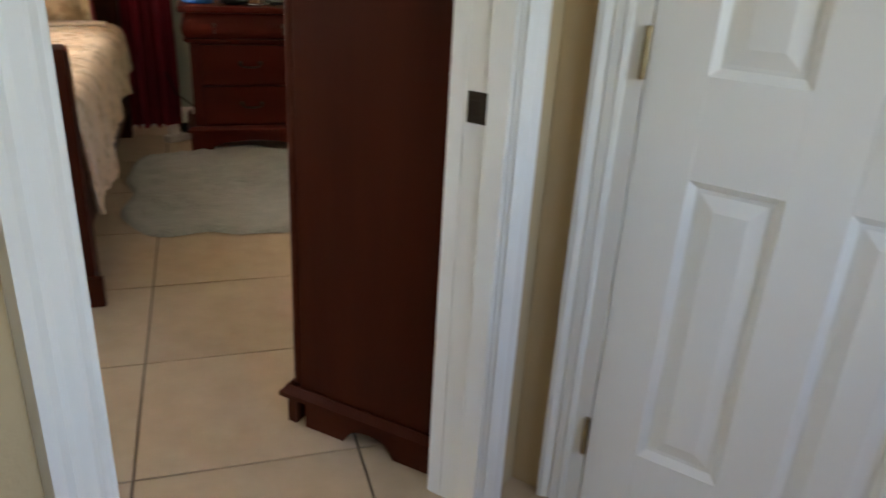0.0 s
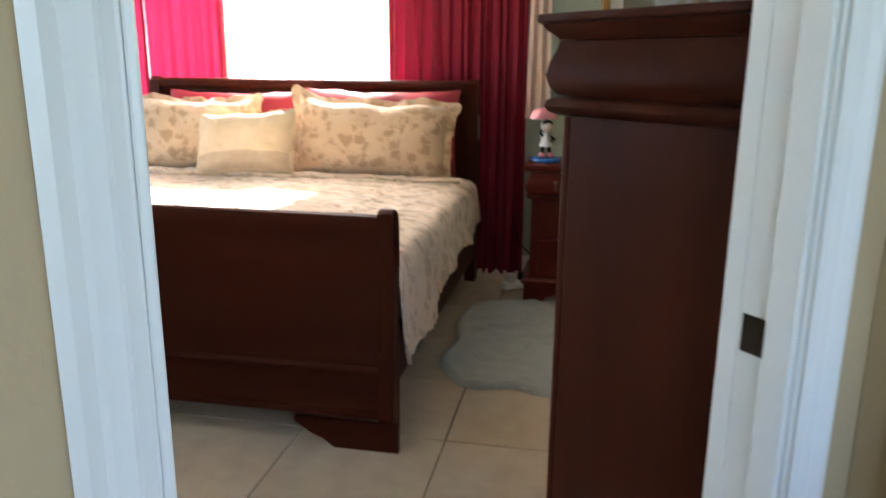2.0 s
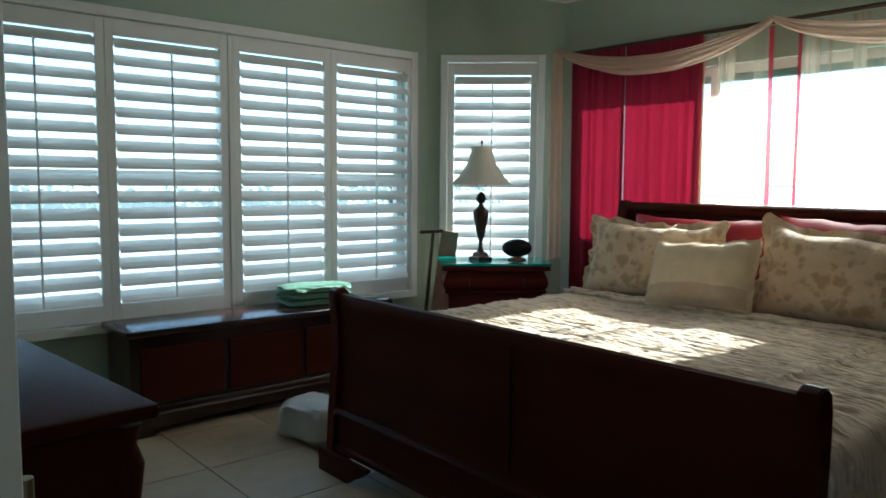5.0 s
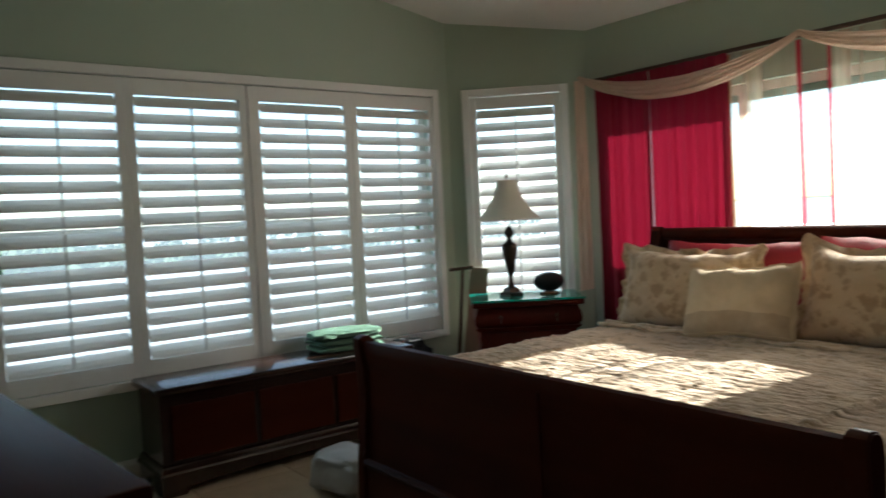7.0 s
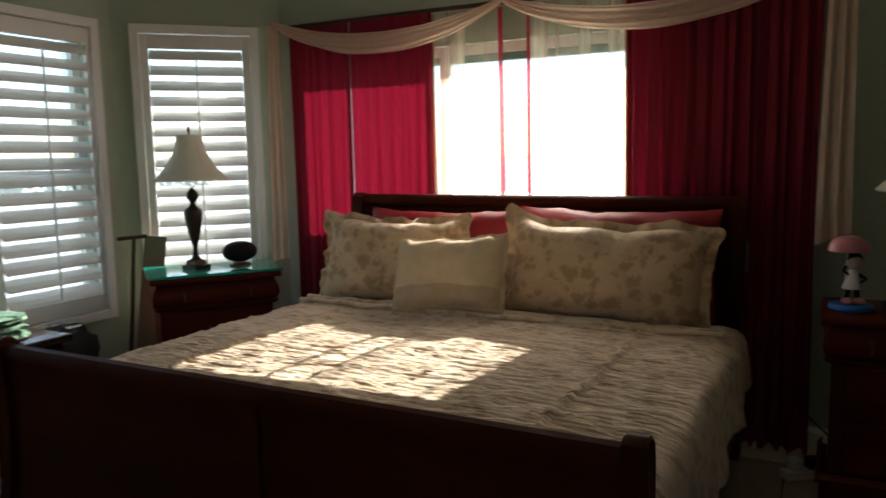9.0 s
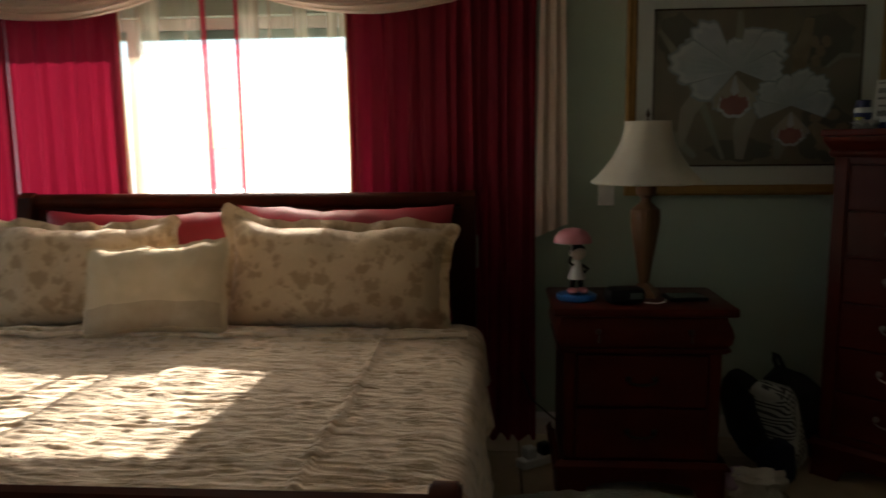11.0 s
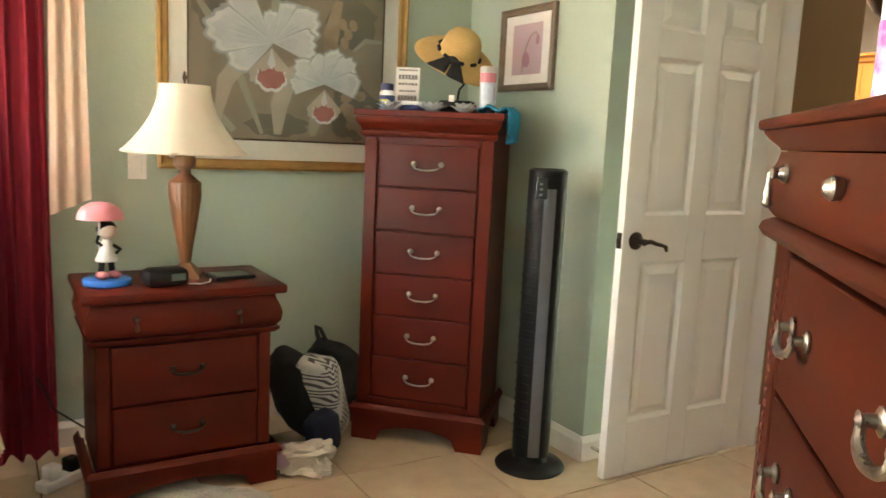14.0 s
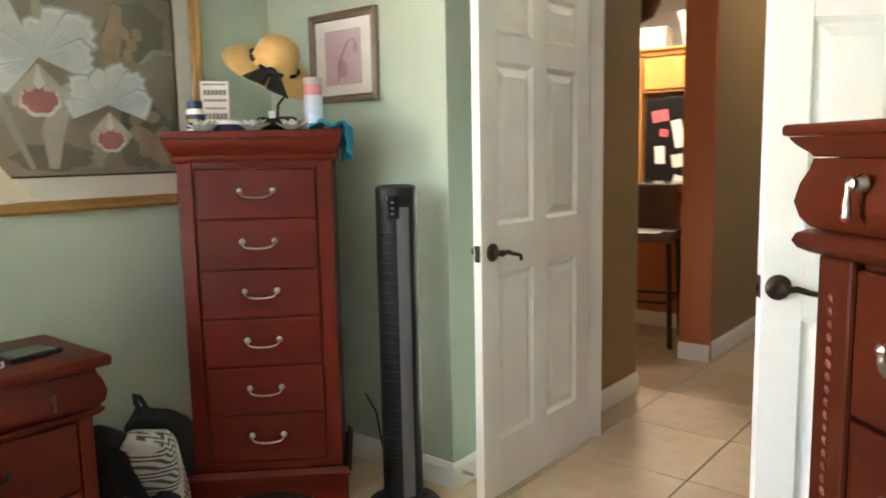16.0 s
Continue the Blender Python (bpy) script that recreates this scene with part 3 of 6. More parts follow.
def shutter_panel(win, x0, x1, z0, z1, first, last, n, hinges=None):
    """One hinged shutter panel in the plane y = 0; x along the wall, the room at -y."""
    st = 0.045
    p = part("shutter_panel", boxes((x0, x0 + st, -0.013, 0.013, z0, z1), (x1 - st, x1, -0.013, 0.013, z0, z1), (x0 + st, x1 - st, -0.013, 0.013, z0, first - 0.035), (x0 + st, x1 - st, -0.013, 0.013, last + 0.035, z1), bevel=0.003), SHUTTER, win)
    a, b = x0 + st + 0.002, x1 - st - 0.002
    outline = [(-0.044, 0.0), (-0.030, 0.0035), (0, 0.0055), (0.030, 0.0035), (0.044, 0.0), (0.030, -0.0035), (0, -0.0055), (-0.030, -0.0035)]
    me = mesh_of("louver", extrude(bmesh.new(), outline, "x", a, b), SHUTTER)
    for k in range(n):
        z = first + (last - first) * k / (n - 1)
        piece("louver", me, p, pose(0, 0, z, TILT))
    part("tilt_rod", boxes(((a + b) / 2 - 0.005, (a + b) / 2 + 0.005, -0.052, -0.042, first - 0.02, last - 0.02), bevel=0.002), SHUTTER, p)
    return p


def shutter_frame(win, x0, x1, z0, z1):
    w = 0.05
    part("shutter_frame", boxes((x0, x0 + w, -0.034, 0.02, z0, z1), (x1 - w, x1, -0.034, 0.02, z0, z1), (x0 + w, x1 - w, -0.034, 0.02, z1 - w, z1), (x0 + w, x1 - w, -0.034, 0.02, z0, z0 + w), bevel=0.004), SHUTTER, win)


# west window: local x runs north along the wall, y out of the house
window_1 = thing("window_1", pose(WX, 0, 0, 0, 0, 90), "wide window with four white plantation shutters", "window", kind="structure")
shutter_frame(window_1, 1.22, 3.97, 0.47, 2.15)
for x0, x1 in ((1.272, 1.935), (1.937, 2.600), (2.632, 3.284), (3.286, 3.938)):
    shutter_panel(window_1, x0, x1, 0.525, 2.095, 0.65, 1.975, 16)
part("mullion", boxes((2.604, 2.628, -0.02, 0.02, 0.53, 2.09)), SHUTTER, window_1)
part("window_frame", boxes((LW[0], LW[0] + 0.05, 0.08, 0.12, LW[2], LW[3]), (LW[1] - 0.05, LW[1], 0.08, 0.12, LW[2], LW[3]), (LW[0], LW[1], 0.08, 0.12, LW[2], LW[2] + 0.05), (LW[0], LW[1], 0.08, 0.12, LW[3] - 0.05, LW[3]), (2.58, 2.63, 0.082, 0.118, LW[2], LW[3]), (LW[0], LW[1], 0.084, 0.116, 1.28, 1.32)), WHITE, window_1)
pane("pane", boxes((LW[0] + 0.05, LW[1] - 0.05, 0.098, 0.102, LW[2] + 0.05, LW[3] - 0.05)), window_1)
# bay window
window_2 = thing("window_2", BAY, "narrow window with a white plantation shutter", "window", kind="structure")
shutter_frame(window_2, 0.10, 0.82, 0.47, 2.145)
shutter_panel(window_2, 0.152, 0.768, 0.525, 2.09, 0.65, 1.975, 16)
pane("pane", boxes((SW[0], SW[1], 0.098, 0.102, SW[2], SW[3])), window_2)
# north window
window_3 = thing("window_3", pose(0, NY, 0), "wide white window behind sheer and red curtains", "window", kind="structure")
part("window_frame", boxes((WIN[0], WIN[0] + 0.05, 0.06, 0.11, WIN[2], WIN[3]), (WIN[1] - 0.05, WIN[1], 0.06, 0.11, WIN[2], WIN[3]), (WIN[0], WIN[1], 0.06, 0.11, WIN[2], WIN[2] + 0.05), (WIN[0], WIN[1], 0.06, 0.11, WIN[3] - 0.05, WIN[3])), WHITE, window_3)
part("mullion", boxes((-0.63, -0.57, 0.062, 0.108, WIN[2] + 0.05, WIN[3] - 0.05)), WHITE, window_3)
part("window_sill", boxes((WIN[0], WIN[1], -0.02, 0.06, WIN[2] - 0.03, WIN[2] - 0.003), bevel=0.006), WHITE, window_3)
part("rolled_blind", boxes((WIN[0] + 0.051, WIN[1] - 0.051, 0.07, 0.10, 1.862, WIN[3] - 0.051), bevel=0.008), mat("teal_blind", (0.16, 0.30, 0.27), 0.7, scale=20), window_3, "rolled teal blind")
pane("pane", boxes((WIN[0] + 0.05, WIN[1] - 0.05, 0.103, 0.107, WIN[2] + 0.05, WIN[3] - 0.05)), window_3)
# unseen roof overhang, added above the windows to block high light
solid("added_eave", boxes((-3.4, 5.2, NY + 0.15, NY + 0.70, 2.42, 2.52), (WX - 0.75, WX - 0.151, 0.3, 5.3, 2.42, 2.52)), WHITE, "unseen white roof overhang added above the windows", "roof", "structure")

# daylight of the sky in the openings of the windows
area_lamp("west_window_light", (WX - 0.14, 2.6, 1.31), (0, 2.6, 1.31), 2.5, 1.5, 2.5, (0.76, 0.89, 1.0))
area_lamp("bay_window_light", BAY @ Vector((0.46, 0.14, 1.31)), BAY @ Vector((0.46, -1, 1.31)), 0.6, 1.5, 0.65, (0.80, 0.91, 1.0))

area_lamp("north_window_light", (-0.11, NY + 0.03, 1.43), (-0.11, 3.2, 1.0), 0.92, 0.84, 6.0, (1.0, 0.91, 0.80))

# ---- outdoors ----
GRASS = mat("lawn", (0.07, 0.12, 0.03), 0.95, color2=(0.045, 0.08, 0.02), scale=3, bump=0.4, bump_scale=80)
LEAF = mat("hedge_leaf", (0.16, 0.24, 0.11), 0.6, color2=(0.04, 0.08, 0.02), scale=4)
bm = bmesh.new()
bmesh.ops.create_grid(bm, x_segments=2, y_segments=2, size=900, matrix=pose(0, 0, -0.2))
solid("ground", bm, GRASS, "green lawn outside the windows", "ground", "structure")
# pale ground sheet, added to brighten the outdoors and bounce sun indoors
BOUNCE_GROUND = mat("pale_bounce_ground", (0.34, 0.36, 0.36), 0.85, color2=(0.27, 0.29, 0.29), scale=2, bump=0.3, bump_scale=60)
solid("bounce_ground", boxes((-26, WX - 0.16, -6, 16, -0.19, -0.12), (-200, 200, 16, 700, -0.19, -0.12), (WX - 0.16, 40, 4.93, 16, -0.19, -0.12)), BOUNCE_GROUND, "pale ground added outside to brighten the windows", "pavement", "structure")
rnd = random.Random(9)
vs, fs = [], []
for k in range(2600):
    c = Vector((-27 - rnd.random() * 2.0, rnd.uniform(-10, 30), 0))
    top = 0.8 + 0.4 * math.sin(c.x * 1.3 + c.y * 0.9) + 0.3 * math.sin(c.y * 3.1 + c.x * 2.2)
    c.z = rnd.uniform(-0.2, max(top, 0.4))
    a = Vector((rnd.uniform(-1, 1), rnd.uniform(-1, 1), rnd.uniform(-1, 1))).normalized()
    b = a.orthogonal().normalized()
    s = rnd.uniform(0.12, 0.26)
    i = len(vs)
    vs += [c - a * s, c + b * s * 0.5, c + a * s, c - b * s * 0.5]
    fs.append((i, i + 1, i + 2, i + 3))
me = bpy.data.meshes.new("hedge")
me.from_pydata(vs, [], fs)
me.materials.append(LEAF)
tagged(new("hedge", me), "uneven green leafy hedge outside the windows", "hedge", "", "stuff")

# ---- case furniture ----
CASTSILVER = mat("cast_silver", (0.46, 0.43, 0.37), 0.30, 1.0, color2=(0.22, 0.20, 0.17), scale=70, bump=0.12, bump_scale=220)
def bail(parent, x, y, z, w=0.075, drop=0.022, name="handle", label="pewter bail handle", m=None, r=0.0035, size=1.0):
    """A bail handle with two rosettes on a front that faces -y."""
    bm = bmesh.new()
    for s in (-1, 1):
        b2 = bmesh.new()
        lathe(b2, [(0.012, 0.0005), (0.012, 0.003), (0.006, 0.006), (0.005, 0.015), (0.0075, 0.018), (0.0, 0.021)], 12, cap=False)
        bmesh.ops.transform(b2, matrix=pose(x + s * w / 2, y, z, 90) @ Matrix.Diagonal((size, size, size, 1)), verts=b2.verts)
        tmp = bpy.data.meshes.new("tmp")
        b2.to_mesh(tmp)
        bm.from_mesh(tmp)
        b2.free()
        bpy.data.meshes.remove(tmp)
    n = 10
    tube(bm, [(x + w / 2 * math.cos(math.pi * k / n), y - 0.015 * size - 0.006 * math.sin(math.pi * k / n), z - drop * math.sin(math.pi * k / n) ** 0.6) for k in range(n + 1)], [r * (1 + 0.5 * math.sin(math.pi * k / n)) for k in range(n + 1)], 8)
    part(name, bm, m or PEWTER, parent, label, smooth=True)


def drop_pull(parent, x, y, z, m=None, label="pewter drop pull", size=1.0):
    bm = bmesh.new()
    lathe(bm, [(0.011, 0.0005), (0.011, 0.003), (0.006, 0.010), (0.008, 0.016), (0.0, 0.020)], 12, cap=False)
    bmesh.ops.transform(bm, matrix=pose(x, y, z, 90) @ Matrix.Diagonal((size, size, size, 1)), verts=bm.verts)
    lathe(bm, [(r * size, h * size) for r, h in ((0.002, -0.040), (0.0065, -0.036), (0.0045, -0.030), (0.0055, -0.022), (0.0030, -0.010), (0.0035, 0.0))], 10, x, y - 0.018 * size, z)
    part("handle", bm, m or PEWTER, parent, label, smooth=True)


def plinth(parent, w, d, h, material, foot=0.12):
    """A base with bracket feet and a scalloped apron; front at -d/2."""
    def arch(half):
        pts = [(-half, 0), (-half + foot, 0), (-half + foot + 0.02, h * 0.35)]
        n = 8
        for k in range(1, n):
            t = k / n
            x = (-half + foot + 0.02) * (1 - t) + (half - foot - 0.02) * t
            pts.append((x, h * (0.42 + 0.16 * math.sin(math.pi * t))))
        return pts + [(half - foot - 0.02, h * 0.35), (half - foot, 0), (half, 0), (half, h), (-half, h)]
    bm = bmesh.new()
    extrude(bm, arch(w / 2), "y", -d / 2, -d / 2 + 0.025)
    for x in (-w / 2, w / 2 - 0.022):
        extrude(bm, [(p * (d - 0.052) / d + 0.0265, q) for p, q in arch(d / 2)], "x", x, x + 0.022)
    part("plinth", bm, material, parent)
    prof = [(0, 0), (0.020, 0), (0.020, 0.012), (0.010, 0.022), (0.006, 0.03), (0, 0.03)]
    mouldings(parent, w - 0.012, d - 0.006, h, prof, "base_moulding", material)


def mouldings(parent, w, d, z, prof, name, material, back=False):
    """A moulding on the front and both sides of a box w by d, mitred at the corners."""
    bm = bmesh.new()
    x, yf, yb = w / 2, -d / 2, d / 2
    rings = []
    for cx, cy, ox, oy in ((-x, yb, -1, 0), (-x, yf, -1, -1), (x, yf, 1, -1), (x, yb, 1, 0)):
        rings.append([bm.verts.new((cx + ox * p, cy + oy * p, z + q)) for p, q in prof])
    k = len(prof)
    for a, b in zip(rings, rings[1:]):
        for i in range(k):
            bm.faces.new((a[i], a[(i + 1) % k], b[(i + 1) % k], b[i]))
    bm.faces.new(rings[0][::-1])
    bm.faces.new(rings[-1])
    part(name, bm, material, parent, smooth=True)


def drawer(parent, x0, x1, y, z0, z1, name="drawer", proud=0.012, wood=None):
    return part(name, boxes((x0, x1, y - proud, y + 0.02, z0, z1), bevel=0.004), wood or CHERRY_H, parent)


CROWN = [(0, 0), (0.006, 0.0), (0.010, 0.012), (0.022, 0.030), (0.034, 0.040), (0.036, 0.055), (0.042, 0.060), (0.042, 0.075), (0, 0.075)]
OGEE = [(0, 0), (0.010, 0.0), (0.028, 0.022), (0.033, 0.05), (0.026, 0.08), (0.014, 0.105), (0.010, 0.125), (0, 0.125)]


def lingerie_chest(m):
    t = thing("lingerie_chest", m, "tall cherry wood lingerie chest with six drawers in the corner", "chest of drawers")
    w, d = 0.54, 0.40
    part("body", boxes((-w / 2, w / 2, -d / 2 + 0.014, d / 2, 0.13, 1.335), bevel=0.003), CHERRY, t)
    for s in (-1, 1):
        part("corner_post", boxes((s * w / 2, s * (w / 2 - 0.052), -d / 2, -d / 2 + 0.0135, 0.16, 1.30), bevel=0.003), CHERRY, t)
    z0, z1, n = 0.19, 1.275, 6
    step = (z1 - z0) / n
    for k in range(n):
        dr = drawer(t, -w / 2 + 0.060, w / 2 - 0.060, -d / 2 + 0.012, z0 + step * k + 0.003, z0 + step * (k + 1) - 0.003, proud=0.010)
        bail(dr, 0, -d / 2 + 0.002, z0 + step * (k + 0.56), 0.115, 0.024, label="antique silver bail handle", r=0.0027, m=CASTSILVER)
    part("frieze_rail", boxes((-w / 2 + 0.053, w / 2 - 0.053, -d / 2 + 0.002, -d / 2 + 0.0135, 1.28, 1.30)), CHERRY_H, t)
    part("bottom_rail", boxes((-w / 2 + 0.053, w / 2 - 0.053, -d / 2 + 0.002, -d / 2 + 0.0135, 0.16, 0.187)), CHERRY_H, t)
    mouldings(t, w, d, 1.30, [(0, 0), (0.008, 0), (0.016, 0.012), (0.016, 0.022), (0.010, 0.028), (0.022, 0.045), (0.032, 0.062), (0.034, 0.080), (0, 0.080)], "crown_moulding", CHERRY_H)
    part("top", boxes((-w / 2 - 0.042, w / 2 + 0.042, -d / 2 - 0.042, d / 2 + 0.002, 1.381, 1.408), bevel=0.005), CHERRY_H, t)
    plinth(t, w + 0.035, d + 0.03, 0.13, CHERRY_H, 0.11)


ANTIQUE = mat("antique_bronze", (0.15, 0.10, 0.075), 0.42, 0.9, color2=(0.06, 0.04, 0.03), scale=60)


def nightstand(m, label):
    t = thing("nightstand", m, label, "nightstand", "nightstands beside the bed")
    w, d = 0.59, 0.38
    part("body", boxes((-w / 2, w / 2, -d / 2 + 0.012, d / 2, 0.12, 0.595), bevel=0.003), CHERRY, t)
    for s in (-1, 1):
        part("corner_post", boxes((s * w / 2, s * (w / 2 - 0.045), -d / 2, -d / 2 + 0.0115, 0.15, 0.575), bevel=0.004), CHERRY, t)
    for z0, z1 in ((0.155, 0.355), (0.362, 0.565)):
        dr = drawer(t, -w / 2 + 0.05, w / 2 - 0.05, -d / 2 + 0.010, z0, z1, proud=0.012)
        bail(dr, 0, -d / 2 - 0.002, (z0 + z1) / 2 + 0.01, 0.10, 0.018, label="dark bail handle", m=DARKMETAL, r=0.0035)
    mouldings(t, w, d - 0.004, 0.575, [(0, 0), (0.010, 0), (0.024, 0.012), (0.026, 0.022), (0, 0.022)], "waist_moulding", CHERRY_H)
    mouldings(t, w, d, 0.598, OGEE, "frieze_drawer", CHERRY_H)
    part("frieze_core", boxes((-w / 2 + 0.002, w / 2 - 0.002, -d / 2 + 0.002, d / 2 - 0.002, 0.597, 0.722)), CHERRY, t)
    for x in (-0.17, 0.17):
        drop_pull(t, x, -d / 2 - 0.030, 0.665, ANTIQUE, "dull antique bronze drop pull")
    part("top", boxes((-0.34, 0.34, -d / 2 - 0.055, d / 2 + 0.003, 0.724, 0.757), bevel=0.010), CHERRY_H, t, smooth=True)
    plinth(t, w + 0.05, d + 0.03, 0.12, CHERRY_H, 0.10)
    return t


def tall_chest(m):
    t = thing("tall_chest", m, "tall cherry wood chest of drawers with carved corners and silver pulls", "chest of drawers")
    w, d = 0.77, 0.40
    part("body", boxes((-w / 2, w / 2, -d / 2 + 0.02, d / 2, 0.078, 1.303), bevel=0.004), WOOD, t)
    for s in (-1, 1):
        p = part("corner_post", boxes((s * w / 2, s * (w / 2 - 0.075), -d / 2, -d / 2 + 0.0195, 0.11, 1.166), bevel=0.006), WOOD, t)
        bm = bmesh.new()
        for k in range(52):
            z = 0.15 + k * 0.0188
            bmesh.ops.create_icosphere(bm, subdivisions=1, radius=0.0048, matrix=Matrix.LocRotScale((s * (w / 2 - 0.036), -d / 2 - 0.001, z), Euler((0, 0.6 * s, 0)), (1.0, 0.7, 1.6)))
        part("carved_rope", bm, mat("carved_wood_gilt", (0.13, 0.036, 0.020), 0.4, color2=(0.06, 0.014, 0.008), scale=60) if s < 0 else bpy.data.materials["carved_wood_gilt"], p, "carved rope moulding", smooth=True)
    z0, z1, n = 0.13, 1.160, 5
    step = (z1 - z0) / n
    for k in range(n):
        dr = drawer(t, -w / 2 + 0.085, w / 2 - 0.085, -d / 2 + 0.016, z0 + step * k + 0.004, z0 + step * (k + 1) - 0.004, proud=0.016, wood=WOOD_H)
        for x in (-0.18, 0.18):
            bail(dr, x, -d / 2 - 0.001, z0 + step * (k + 0.56), 0.080, 0.026, label="heavy cast silver bail pull", r=0.0045, m=CASTSILVER, size=1.2)
    mouldings(t, w, d, 1.168, [(0, 0), (0.008, 0.0), (0.020, 0.006), (0.026, 0.016), (0.022, 0.027), (0.010, 0.034), (0, 0.034)], "waist_moulding", WOOD_H)
    mouldings(t, w, d, 1.204, [(0, 0), (0.008, 0.0), (0.019, 0.014), (0.025, 0.036), (0.020, 0.062), (0.011, 0.084), (0.008, 0.098), (0, 0.098)], "frieze_drawer", WOOD_H)
    for x in (-0.265, 0.265):
        drop_pull(t, x, -d / 2 - 0.022, 1.272, CASTSILVER, size=1.2)
    b = bmesh.new()
    lathe(b, [(0.012, 0.0), (0.014, 0.010), (0.008, 0.018), (0, 0.02)], 12, cap=False)
    bmesh.ops.transform(b, matrix=pose(0, -d / 2 - 0.021, 1.265, 90), verts=b.verts)
    part("key_plate", b, CASTSILVER, t, "round silver key plate", smooth=True)
    mouldings(t, w, d, 1.304, [(0, 0), (0.008, 0.0), (0.012, 0.006), (0.024, 0.016), (0.030, 0.024), (0.032, 0.0285), (0, 0.0285)], "crown_moulding", WOOD_H)
    part("top", boxes((-w / 2 - 0.040, w / 2 + 0.040, -d / 2 - 0.040, d / 2 + 0.002, 1.3335, 1.350), bevel=0.005), WOOD_H, t)
    plinth(t, w + 0.022, d + 0.022, 0.078, WOOD_H, 0.13)


def dresser(m):
    t = thing("dresser", m, "low dark cherry wood dresser with a polished top", "dresser")
    w, d = 1.60, 0.46
    part("body", boxes((-w / 2, w / 2, -d / 2 + 0.014, d / 2, 0.12, 0.83), bevel=0.004), WOOD, t)
    for s in (-1, 1):
        part("corner_post", lathe(bmesh.new(), [(0.03, 0), (0.036, 0.03), (0.024, 0.06), (0.03, 0.12), (0.033, 0.3), (0.024, 0.5), (0.034, 0.58), (0.02, 0.62), (0.03, 0.66)], 14, s * (w / 2 - 0.02), -d / 2 + 0.0, 0.16), WOOD, t, smooth=True)
    for i in range(3):
        for k in range(3):
            x0 = -w / 2 + 0.06 + i * 0.495
            dr = drawer(t, x0, x0 + 0.485, -d / 2 + 0.012, 0.17 + k * 0.21, 0.37 + k * 0.21)
            bail(dr, x0 + 0.2425, -d / 2, 0.29 + k * 0.21)
    part("top", boxes((-w / 2 - 0.035, w / 2 + 0.035, -d / 2 - 0.045, d / 2 + 0.005, 0.832, 0.862), bevel=0.010), WOOD_H, t, smooth=True)
    plinth(t, w + 0.03, d + 0.03, 0.12, WOOD_H)


def blanket_chest(m):
    t = thing("blanket_chest", m, "dark wooden blanket chest under the shuttered window", "chest")
    w, d = 1.45, 0.36
    part("body", boxes((-w / 2, w / 2, -d / 2 + 0.012, d / 2, 0.10, 0.50), bevel=0.004), DARKWOOD, t)
    for k in range(3):
        x0 = -w / 2 + 0.05 + k * 0.46
        part("panel", boxes((x0, x0 + 0.43, -d / 2, -d / 2 + 0.0115, 0.17, 0.44), bevel=0.005), WOOD_H, t, "reddish front panel")
    mouldings(t, w, d, 0.10, [(0, 0), (0.018, 0), (0.018, 0.03), (0.008, 0.05), (0, 0.05)], "base_moulding", DARKWOOD)
    part("lid", boxes((-w / 2 - 0.03, w / 2 + 0.03, -d / 2 - 0.03, d / 2 + 0.003, 0.502, 0.54), bevel=0.010), DARKWOOD, t, smooth=True)
    plinth(t, w + 0.03, d + 0.02, 0.10, DARKWOOD)


DARKWOOD = mat("dark_polished_wood", (0.035, 0.012, 0.008), 0.22, color2=(0.018, 0.007, 0.005), scale=9, stretch=(0.12, 1, 1), bump=0.04, coat=0.4)
lingerie_chest(pose(2.745, 4.315, 0, 0, 0, -45))
nightstand(pose(1.648, 4.31, 0), "cherry wood nightstand with an ogee drawer beside the bed")
nl = nightstand(pose(-1.73, 4.12, 0, 0, 0, 52.4), "cherry wood nightstand with a green glass top in the bay")
tall_chest(DOORWAY @ pose(0.418, 0.317, 0, 0, 0, 185.6))
dresser(pose(-0.433, 0.866, 0, 0, 0, 185))
blanket_chest(pose(-2.125, 2.62, 0, 0, 0, 90))

GREENGLASS = mat("green_glass", (0.03, 0.55, 0.40), 0.06, scale=5, trans=0.5)
top = thing("glass_top", pose(-1.73, 4.12, 0.7575, 0, 0, 52.4), "green tinted glass sheet on the nightstand", "glass sheet")
part("sheet", boxes((-0.345, 0.345, -0.25, 0.19, 0, 0.013), bevel=0.003), GREENGLASS, top)

# ---- bed ----
bed = thing("bed", pose(0, 0, 0), "cherry wood king sleigh bed", "bed")
# footboard: a panel with a gentle sleigh curve and a rolled top
foot = bmesh.new()
front = [(2.455, 0.10), (2.455, 0.27), (2.470, 0.31), (2.478, 0.40), (2.482, 0.55), (2.480, 0.66), (2.472, 0.73), (2.466, 0.765), (2.474, 0.785), (2.492, 0.790), (2.508, 0.780), (2.512, 0.755), (2.512, 0.10)]
extrude(foot, front, "x", -0.985, 0.985)
footboard = part("footboard", foot, WOOD_H, bed, smooth=True)
part("panel_joint", boxes((0.047, 0.055, 2.4655, 2.479, 0.30, 0.74), bevel=0.001), WOOD, footboard, "narrow upright joint strip")
part("rail_moulding", sweep(bmesh.new(), [(0, 0), (0.016, 0), (0.020, 0.012), (0.012, 0.024), (0, 0.03)], (-0.985, 2.457, 0.262), (0.985, 2.457, 0.262), (0, -1, 0)), WOOD_H, footboard)
part("bottom_moulding", sweep(bmesh.new(), [(0, 0), (0.014, 0), (0.014, 0.02), (0, 0.028)], (-0.985, 2.455, 0.10), (0.985, 2.455, 0.10), (0, -1, 0)), WOOD_H, footboard)
